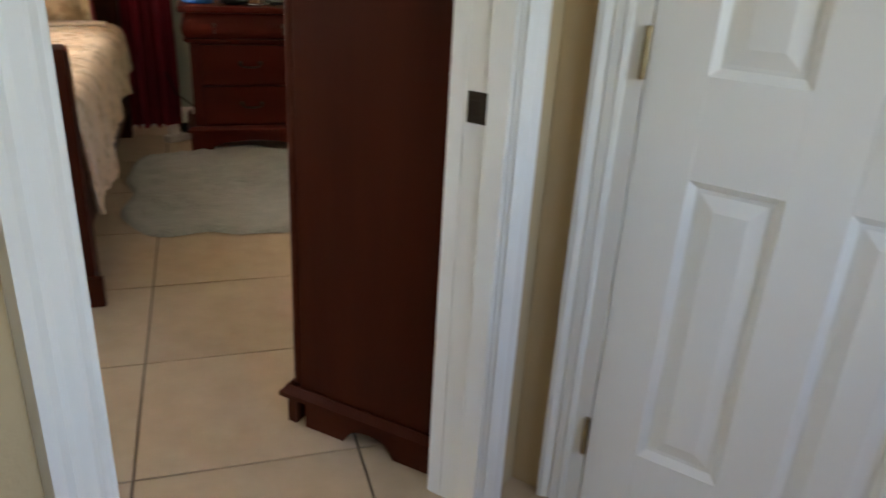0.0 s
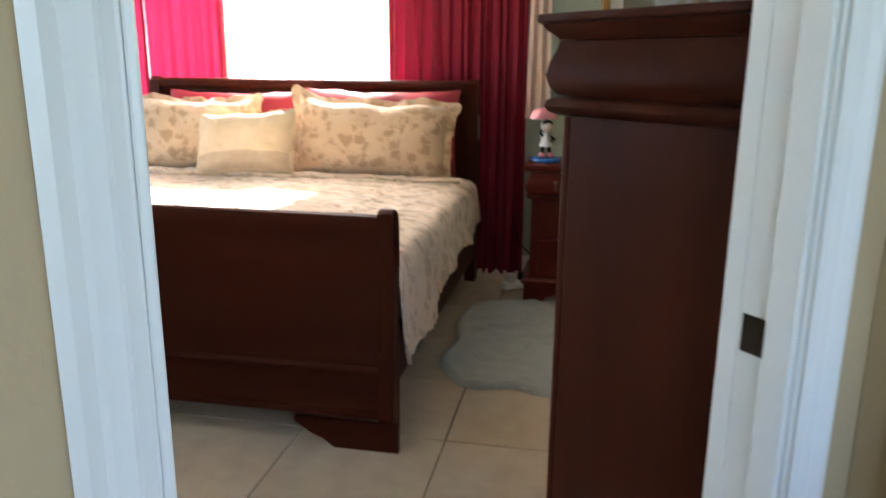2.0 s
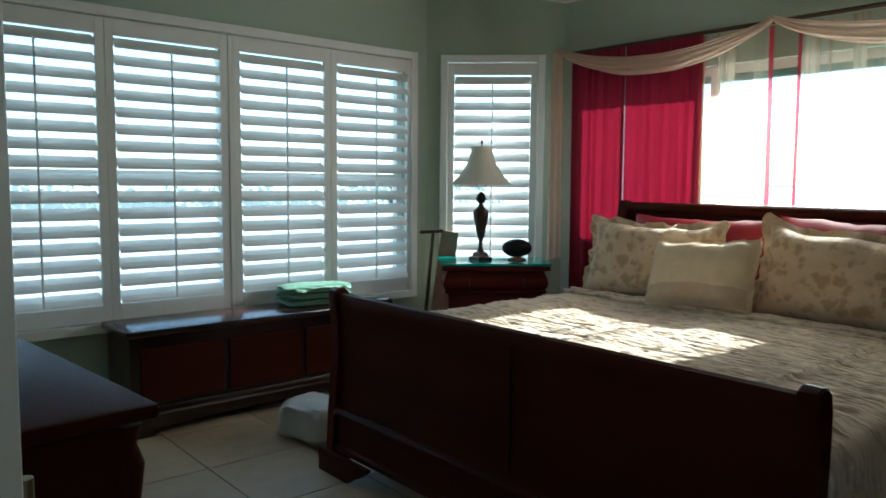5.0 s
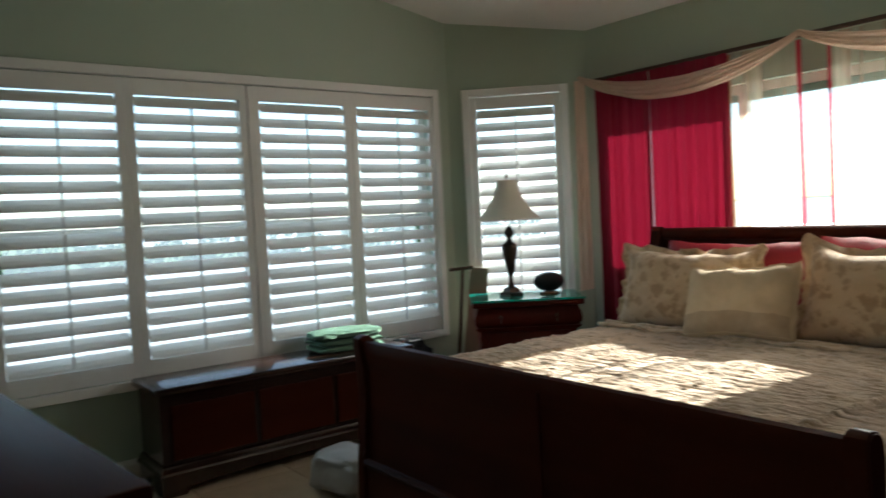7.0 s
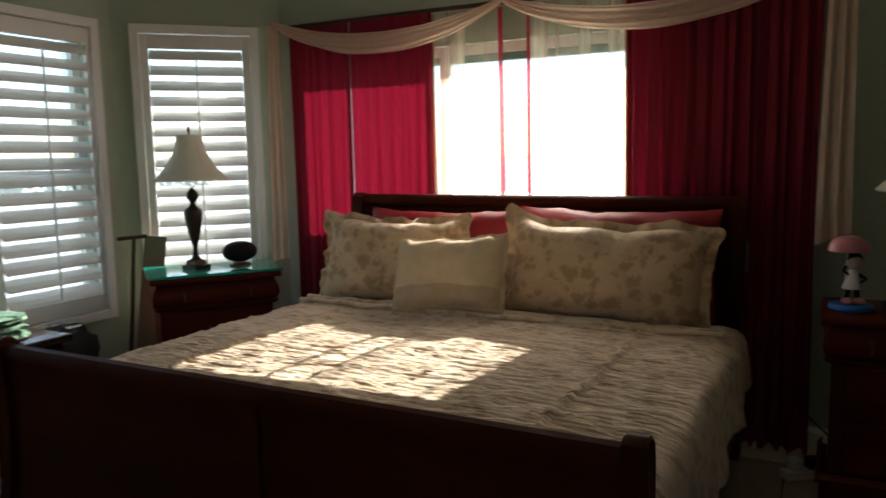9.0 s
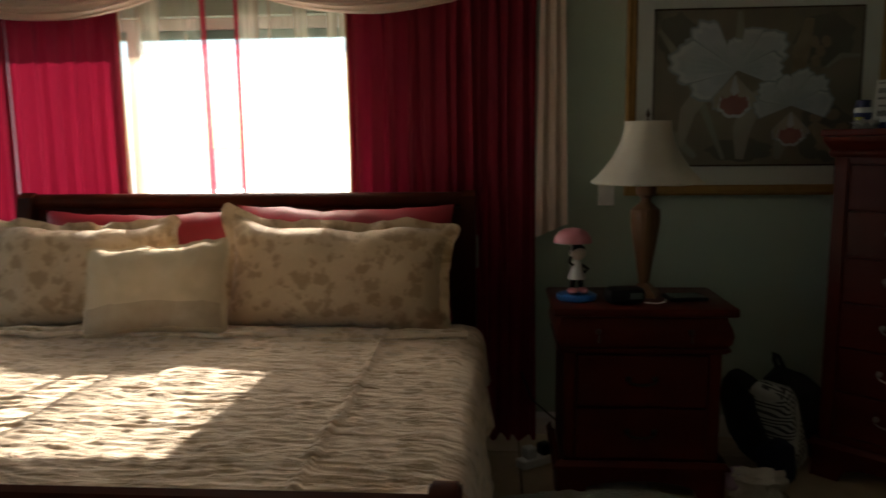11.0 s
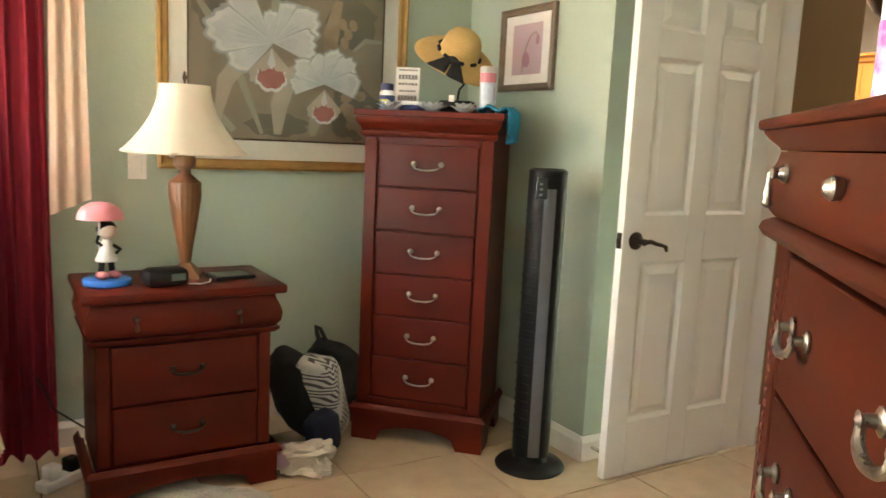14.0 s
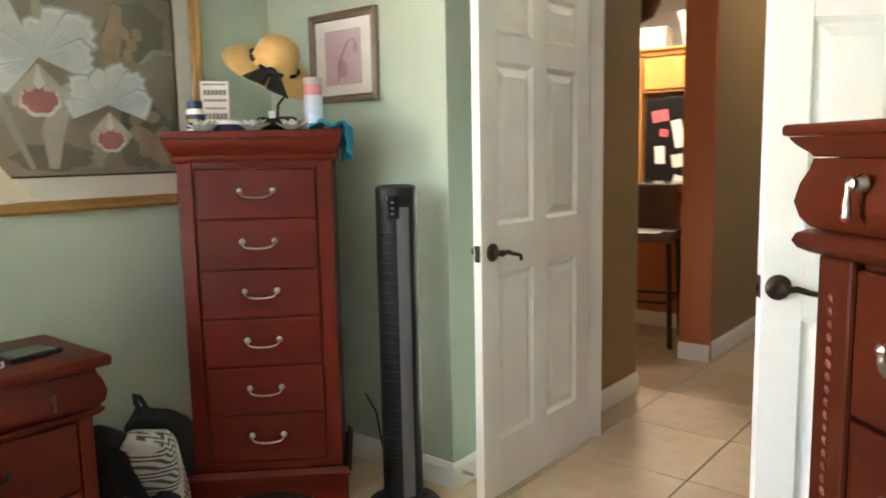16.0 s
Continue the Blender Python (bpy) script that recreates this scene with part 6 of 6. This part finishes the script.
def cloth_patch():
    t = thing("blue_cloth", LC @ pose(0, 0, 0), "turquoise cloth hanging over the chest's corner", "cloth")
    bm = bmesh.new()
    g = []
    for i in range(27):
        u = i / 26
        row = []
        for j in range(19):
            v = j / 18
            d = u * 0.24
            y = -0.22 + 0.19 * v
            if d < 0.125:
                x, z = 0.195 + d, 0.008 + 0.022 * abs(noise.noise(Vector((u * 6, v * 5, 2)))) + 0.018 * math.sin(u * 9) ** 2
            else:
                x, z = 0.325 + 0.02 * math.sin(v * 9) + 0.012 * noise.noise(Vector((u * 4, v * 6, 0))), 0.012 - (d - 0.125) * (0.75 + 0.4 * math.sin(v * 3))
            row.append(bm.verts.new((x, y, z)))
        g.append(row)
    for i in range(26):
        for j in range(18):
            bm.faces.new((g[i][j], g[i + 1][j], g[i + 1][j + 1], g[i][j + 1]))
    ob = part("sheet", bm, BLUECLOTH, t, smooth=True)
    ob.modifiers.new("thick", "SOLIDIFY").thickness = 0.004


cloth_patch()

# on the right-hand nightstand
def figurine(m):
    """A plain small figure under an umbrella, in one mesh."""
    bm = bmesh.new()
    slots = [BLUEPL, PINK, BLACK, SKIN, WHITEPL]
    def grow(fn, slot):
        seen = set(bm.faces)
        fn()
        for f in bm.faces:
            if f not in seen:
                f.material_index = slot
                f.smooth = True
    def ball(x, y, z, r, sx=1, sy=1, sz=1):
        return lambda: bmesh.ops.create_icosphere(bm, subdivisions=3, radius=r, matrix=Matrix.LocRotScale((x, y, z), None, (sx, sy, sz)))
    grow(lambda: lathe(bm, [(0.076, 0), (0.078, 0.004), (0.078, 0.018), (0.072, 0.022)], 28), 0)
    for s in (-1, 1):
        grow(ball(s * 0.022, -0.012, 0.034, 0.020, 1, 1.4, 0.7), 1)
        grow(lambda s=s: tube(bm, [(s * 0.020, 0, 0.04), (s * 0.014, 0, 0.09)], 0.010, 10), 2)
    grow(lambda: lathe(bm, [(0.034, 0.08), (0.036, 0.085), (0.022, 0.12), (0.018, 0.14), (0.010, 0.155)], 18), 4)
    grow(ball(0.004, 0, 0.182, 0.030, 1.05, 0.95, 1.0), 3)
    grow(ball(0.004, 0.006, 0.190, 0.031, 1.08, 0.95, 0.95), 2)
    grow(lambda: tube(bm, [(0.02, -0.005, 0.135), (0.042, -0.016, 0.118), (0.018, -0.03, 0.11)], 0.006, 8), 2)
    grow(lambda: tube(bm, [(-0.02, -0.005, 0.135), (-0.038, -0.012, 0.15), (-0.03, -0.01, 0.17)], 0.006, 8), 2)
    grow(lambda: tube(bm, [(-0.03, -0.01, 0.12), (-0.022, 0.0, 0.255)], 0.003, 8), 4)
    dome = [(0.074, 0.225), (0.070, 0.245), (0.056, 0.265), (0.034, 0.278), (0.004, 0.283), (0.003, 0.279), (0.032, 0.273), (0.052, 0.261), (0.066, 0.242), (0.071, 0.225)]
    grow(lambda: lathe(bm, dome, 24, -0.018, 0, 0, cap=False), 1)
    me = mesh_of("figurine", bm, slots[0])
    for s in slots[1:]:
        me.materials.append(s)
    ob = new("figurine", me)
    ob.matrix_basis = m
    tagged(ob, "small figurine under a pink umbrella on a blue base", "figurine")


figurine(pose(1.41, 4.25, 0.7575, 0, 0, 20))
ck = thing("alarm_clock", pose(1.585, 4.18, 0.7575, 0, 0, 12), "black rounded alarm clock with a dark display", "clock")
part("body", boxes((-0.075, 0.075, -0.045, 0.045, 0.0, 0.062), bevel=0.024), BLACK, ck, smooth=True)
part("display", boxes((0.005, 0.055, -0.0475, -0.0445, 0.020, 0.045), bevel=0.002), mat("grey_display", (0.10, 0.13, 0.12), 0.2, scale=20), ck)
ph = thing("tablet", pose(1.83, 4.25, 0.7575, 0, 0, 8), "dark tablet lying on the nightstand", "tablet")
part("body", boxes((-0.075, 0.075, -0.055, 0.055, 0, 0.014), bevel=0.004), BLACK, ph)
part("screen", boxes((-0.062, 0.062, -0.045, 0.045, 0.0142, 0.0155)), mat("grey_screen", (0.08, 0.10, 0.095), 0.15, scale=20), ph)
cb = thing("charging_cable", pose(0, 0, 0), "thin pale cable on the nightstand", "cable")
part("cord", tube(bmesh.new(), [(1.66, 4.16, 0.762), (1.70, 4.14, 0.762), (1.735, 4.17, 0.762), (1.75, 4.22, 0.762)], 0.003, 6), WHITEPL, cb)
pl = thing("power_strip", pose(1.30, 4.42, 0.0, 0, 0, 35), "white power strip with plugs on the floor", "power strip")
part("body", boxes((-0.13, 0.13, -0.03, 0.03, 0.001, 0.04), bevel=0.008), WHITEPL, pl)
for x in (-0.08, 0.0, 0.07):
    part("plug", boxes((x - 0.025, x + 0.025, -0.025, 0.025, 0.041, 0.09), bevel=0.008), BLACK if x == 0 else WHITEPL, pl)
part("cord", tube(bmesh.new(), [(0.08, 0, 0.08), (0.12, 0.05, 0.14), (0.06, 0.16, 0.22), (0.04, 0.22, 0.34)], 0.004, 6), BLACK, pl)

# on the nightstand in the bay
NL = pose(-1.73, 4.12, 0.7680, 0, 0, 52.4)
spk = thing("speaker", NL @ pose(0.16, 0.0, 0), "black rounded speaker on a wooden foot", "speaker")
bm = bmesh.new()
bmesh.ops.create_uvsphere(bm, u_segments=24, v_segments=14, radius=0.075, matrix=Matrix.LocRotScale((0, 0, 0.080), None, (1.30, 0.8, 0.80)))
part("body", bm, BLACK, spk, smooth=True)
part("foot", lathe(bmesh.new(), [(0.06, 0), (0.06, 0.012), (0.035, 0.02)], 20), LAMPWOOD, spk)
eb = thing("leaning_board", pose(-2.19, 4.00, 0.0, 0, 0, 50), "beige board with a dark edge leaning in the corner", "board")
bm = boxes((-0.06, 0.06, 0.0, 0.012, 0.0, 0.94))
bmesh.ops.transform(bm, matrix=pose(0, 0, 0, 0, 7, 0), verts=bm.verts)
part("panel", bm, mat("dull_beige_board", (0.26, 0.21, 0.15), 0.8, scale=20), eb)
part("rod", tube(bmesh.new(), [(-0.08, -0.02, 0.0), (0.0, -0.02, 0.93)], 0.012, 8), ROD, eb)
part("crossbar", tube(bmesh.new(), [(-0.09, -0.02, 0.93), (0.07, -0.02, 0.94)], 0.012, 8), ROD, eb)


def lump(name, m, label, category, w, d, h, material, seed, layers=1, crumple=0.16):
    t = thing(name, m, label, category)
    for k in range(layers):
        bm = bmesh.new()
        bmesh.ops.create_icosphere(bm, subdivisions=4, radius=1)
        for v in bm.verts:
            c = v.co
            p = Vector([math.copysign(abs(q) ** 0.55, q) for q in c])
            q = 1 + crumple * noise.noise(c * 2.1 + Vector((seed, k, 0))) + 0.4 * crumple * noise.noise(c * 6 + Vector((seed, k, 3)))
            v.co = Vector((p.x * w / 2 * q, p.y * d / 2 * q, max((p.z * q + 1) / 2, 0) * h / layers + h / layers * k))
        part("layer" if layers > 1 else "body", bm, material, t, smooth=True)
    return t


lump("folded_towel", pose(-2.16, 3.05, 0.540, 0, 0, 85), "stack of folded green towels on the blanket chest", "towel", 0.42, 0.27, 0.115, mat("green_towel", (0.17, 0.29, 0.20), 0.95, color2=(0.10, 0.20, 0.13), scale=20, bump=0.6, bump_scale=200), 2, 3)
lump("plastic_bag", pose(-1.40, 2.60, 0.0, 0, 0, 20), "crumpled white plastic bag on the floor", "bag", 0.34, 0.26, 0.20, mat("grey_white_plastic", (0.52, 0.51, 0.49), 0.45, color2=(0.40, 0.39, 0.37), scale=12, bump=0.4, bump_scale=30), 7)
lump("dark_cloth_bundle", pose(-2.16, 3.50, 0.0, 0, 0, 85), "dark cloth bundle beside the blanket chest", "bundle", 0.28, 0.24, 0.52, BLACKCLOTH, 5)

# tower fan
fan = thing("tower_fan", pose(2.93, 3.80, 0, 0, 0, -38), "black and silver tower fan on a round base", "fan")
part("base", lathe(bmesh.new(), [(0.140, 0), (0.142, 0.006), (0.132, 0.018), (0.07, 0.030), (0.05, 0.055)], 36), BLACK, fan, smooth=True)
bm = bmesh.new()
extrude(bm, [(0.075 * math.cos(a), 0.065 * math.sin(a)) for a in [2 * math.pi * k / 28 for k in range(28)]], "z", 0.055, 1.19)
part("body", bm, BLACK, fan, smooth=True)
bm = bmesh.new()
arc = [radians(-98 + 4.2 * k) for k in range(9)]
extrude(bm, [(0.079 * math.cos(a), 0.069 * math.sin(a)) for a in arc] + [(0.074 * math.cos(a), 0.064 * math.sin(a)) for a in arc[::-1]], "z", 0.06, 1.13)
part("side_panel", bm, SILVER, fan, "silver side panel", smooth=True)
part("top_cap", lathe(bmesh.new(), [(0.076, 1.19), (0.074, 1.20), (0.060, 1.207), (0.058, 1.198)], 28, sy=0.87), BLACK, fan, smooth=True)
part("control_panel", boxes((-0.045, 0.0, -0.0705, -0.0600, 1.09, 1.175), bevel=0.003), LCD, fan, "glossy control panel")
for k in range(3):
    part("button", boxes((-0.03, -0.02, -0.0722, -0.0705, 1.105 + k * 0.02, 1.112 + k * 0.02)), SILVER, fan)
me = None
for k in range(26):
    z = 0.14 + k * 0.036
    a0, a1 = radians(185), radians(250)
    b = tube(bmesh.new(), [(0.077 * math.cos(a0 + (a1 - a0) * i / 5), 0.067 * math.sin(a0 + (a1 - a0) * i / 5), 0) for i in range(6)], 0.0025, 4)
    if me is None:
        me = mesh_of("slat", b, BLACK)
    else:
        b.free()
    piece("slat", me, fan, pose(0, 0, z))
fc = thing("fan_cord", pose(0, 0, 0), "black power cord along the wall", "cord")
part("cord", tube(bmesh.new(), [(2.98, 3.85, 0.01), (3.02, 3.95, 0.03), (3.08, 4.05, 0.12), (3.12, 4.12, 0.24), (3.14, 4.2, 0.30)], 0.004, 6), BLACK, fc)

# bags beside the chest
bp = thing("backpack", pose(2.20, 4.40, 0, 0, 0, 0), "black backpack with a white zigzag pocket leaning on the nightstand", "backpack")


def cushion(bm, m, w, d, h, seed, sub=4):
    made = bmesh.ops.create_icosphere(bm, subdivisions=sub, radius=1)
    for v in made["verts"]:
        c = v.co.copy()
        p = Vector([math.copysign(abs(q) ** 0.6, q) for q in c])
        q = 1 + 0.10 * noise.noise(c * 2 + Vector((seed, 0, 0)))
        v.co = m @ Vector((p.x * w / 2 * q, p.y * d / 2 * q, p.z * h / 2 * q))
    return bm


part("body", cushion(bmesh.new(), pose(-0.03, 0.03, 0.21, 0, -18, 20), 0.14, 0.26, 0.40, 1), BLACKCLOTH, bp, smooth=True)
zz = mat("zigzag_cloth", (0.55, 0.54, 0.52), 0.9, scale=40, bump=0.3, bump_scale=260)
n, l = zz.node_tree.nodes, zz.node_tree.links
co, xyz = n.new("ShaderNodeTexCoord"), n.new("ShaderNodeSeparateXYZ")
l.new(co.outputs["Object"], xyz.inputs[0])


def calc(op, a, b, c=None):
    k = n.new("ShaderNodeMath")
    k.operation = op
    for i, v in enumerate((a, b, c)):
        if isinstance(v, (int, float)):
            k.inputs[i].default_value = v
        elif v is not None:
            l.new(v, k.inputs[i])
    return k.outputs[0]


across = calc("ADD", calc("MULTIPLY", xyz.outputs[0], 0.75), calc("MULTIPLY", xyz.outputs[1], 0.65))
rise = calc("MULTIPLY_ADD", calc("PINGPONG", across, 0.014), 1.2, xyz.outputs[2])
wave = calc("SINE", calc("MULTIPLY", rise, 300.0), 0)
band = calc("GREATER_THAN", calc("SINE", calc("MULTIPLY_ADD", across, 65.0, 1.0), 0), -0.55)
dark = calc("MULTIPLY", calc("GREATER_THAN", wave, 0.1), band)
mixc = n.new("ShaderNodeMixRGB")
mixc.inputs[2].default_value = (0.07, 0.07, 0.075, 1)
l.new(dark, mixc.inputs[0])
l.new(n["Principled BSDF"].inputs["Base Color"].links[0].from_socket, mixc.inputs[1])
l.new(mixc.outputs[0], n["Principled BSDF"].inputs["Base Color"])
part("pocket", cushion(bmesh.new(), pose(0.035, -0.07, 0.215, 0, -22, 42), 0.11, 0.20, 0.42, 2), zz, bp, "white and grey zigzag pocket", smooth=True)
part("navy_pouch", cushion(bmesh.new(), pose(0.01, -0.15, 0.09, 0, -10, 20), 0.15, 0.10, 0.19, 3), mat("dark_navy_cloth", (0.012, 0.016, 0.045), 0.9, scale=40, bump=0.3, bump_scale=250), bp, smooth=True)
bp2 = thing("black_bag", pose(2.39, 4.50, 0), "black cloth bag leaning behind the backpack", "bag")
part("body", cushion(bmesh.new(), pose(0.0, 0.0, 0.21, 0, -24, 30), 0.13, 0.26, 0.42, 4), BLACKCLOTH, bp2, smooth=True)
part("strap", tube(bmesh.new(), [(-0.09, 0, 0.38), (-0.115, 0, 0.44), (-0.12, 0, 0.475), (-0.10, 0, 0.46), (-0.06, 0, 0.38)], 0.010, 6), BLACKCLOTH, bp2)
sh = lump("soft_slipper", pose(2.09, 4.13, 0.0, 0, 0, -25), "white fluffy slipper with a pink lining on the floor", "slipper", 0.19, 0.13, 0.11, mat("fluffy_white", (0.66, 0.60, 0.54), 0.95, color2=(0.50, 0.44, 0.38), scale=30, bump=0.8, bump_scale=120), 11, crumple=0.55)
part("lining", cushion(bmesh.new(), pose(-0.075, 0.0, 0.065, 0, -20, 0), 0.09, 0.12, 0.07, 6, 3), mat("lilac_lining", (0.52, 0.36, 0.46), 0.9, scale=20), sh, smooth=True)

# on the tall chest
pb = thing("lotion_bottle", DOORWAY @ pose(0.72, 0.42, 1.3505), "white lotion bottle with a pink band", "bottle")
part("body", lathe(bmesh.new(), [(0.040, 0), (0.043, 0.006), (0.043, 0.17), (0.034, 0.195), (0.016, 0.205)], 24), WHITEPL, pb, smooth=True)
part("band", lathe(bmesh.new(), [(0.0435, 0.03), (0.0438, 0.032), (0.0438, 0.13), (0.0435, 0.132)], 24, cap=False), mat("magenta_print", (0.60, 0.10, 0.36), 0.4, color2=(0.72, 0.60, 0.66), scale=40, mix=0.2), pb)
part("pump", lathe(bmesh.new(), [(0.017, 0.2055), (0.017, 0.225), (0.006, 0.228), (0.006, 0.25)], 14), WHITEPL, pb)
part("spout", tube(bmesh.new(), [(0.01, 0, 0.255), (-0.03, 0, 0.255), (-0.045, 0, 0.248)], 0.006, 8), WHITEPL, pb)

# rug: a pale fleece with an uneven outline
RUG = mat("grey_fleece", (0.40, 0.41, 0.38), 0.95, color2=(0.27, 0.29, 0.27), scale=14, bump=1.0, bump_scale=90, sheen=0.3)


def rug():
    vs, fs = [], []
    n, k = 96, 26
    for j in range(k + 1):
        q = j / k
        for i in range(n):
            a = 2 * math.pi * i / n
            c, s = math.cos(a), math.sin(a)
            r = 1 / (abs(c) ** 3.2 + abs(s) ** 3.2) ** (1 / 3.2)
            r *= 1 + 0.05 * math.sin(5 * a + 1) + 0.025 * math.sin(11 * a)
            x, y = 1.50 + 0.46 * r * c * q, 3.56 + 0.62 * r * s * q
            z = (0.004 if j == k else 0.024 + 0.012 * noise.noise(Vector((x * 12, y * 12, 0))) + 0.008 * noise.noise(Vector((x * 35, y * 35, 2))))
            vs.append((x, y, z))
    for j in range(k):
        for i in range(n):
            a = j * n + i
            b = j * n + (i + 1) % n
            fs.append((a, b, b + n, a + n))
    me = bpy.data.meshes.new("rug")
    me.from_pydata(vs, [], fs)
    me.materials.append(RUG)
    me.shade_smooth()
    tagged(new("rug", me), "grey fleece rug with an uneven edge beside the bed", "rug")


rug()
ds = thing("door_stop", pose(3.19, 3.72, 0.06, 90, 0, 0), "white spring door stop on the baseboard", "door stop")
part("spring", tube(bmesh.new(), [(0.006 * math.cos(k * 0.9), 0.006 * math.sin(k * 0.9), 0.06 * k / 60) for k in range(61)], 0.0012, 5), PEWTER, ds)
part("tip", lathe(bmesh.new(), [(0.008, 0.06), (0.008, 0.07), (0.005, 0.072)], 12), WHITEPL, ds)
pn = thing("pendant_lamp", pose(6.05, 4.31, 0.09), "dark metal pendant lamp over the bar", "lamp")
part("bowl", lathe(bmesh.new(), [(0.02, 2.10), (0.10, 2.14), (0.15, 2.22), (0.155, 2.26), (0.145, 2.26), (0.02, 2.15)], 24), DARKMETAL, pn, smooth=True)
part("stem", tube(bmesh.new(), [(0, 0, 2.14), (0, 0, 2.909)], 0.01, 8), DARKMETAL, pn)

# ---- floor tiles ----
TX, TY, X0, Y0 = 0.513, 0.499, 1.197, 2.032
GAP = 0.006
tb = bmesh.new()
box(tb, GAP / 2, TX - GAP / 2, GAP / 2, TY - GAP / 2, -0.0055, 0.0)
bmesh.ops.bevel(tb, geom=[e for e in tb.edges if e.verts[0].co.z > -0.001 and e.verts[1].co.z > -0.001], offset=0.0012, segments=1, affect="EDGES")
tile_mesh = mesh_of("tile", tb, TILE)
TILE.node_tree.nodes["Texture Coordinate"].object = None
for i in range(-7, 11):
    for j in range(-6, 6):
        piece("tile", tile_mesh, floor, pose(X0 + i * TX, Y0 + j * TY, 0))
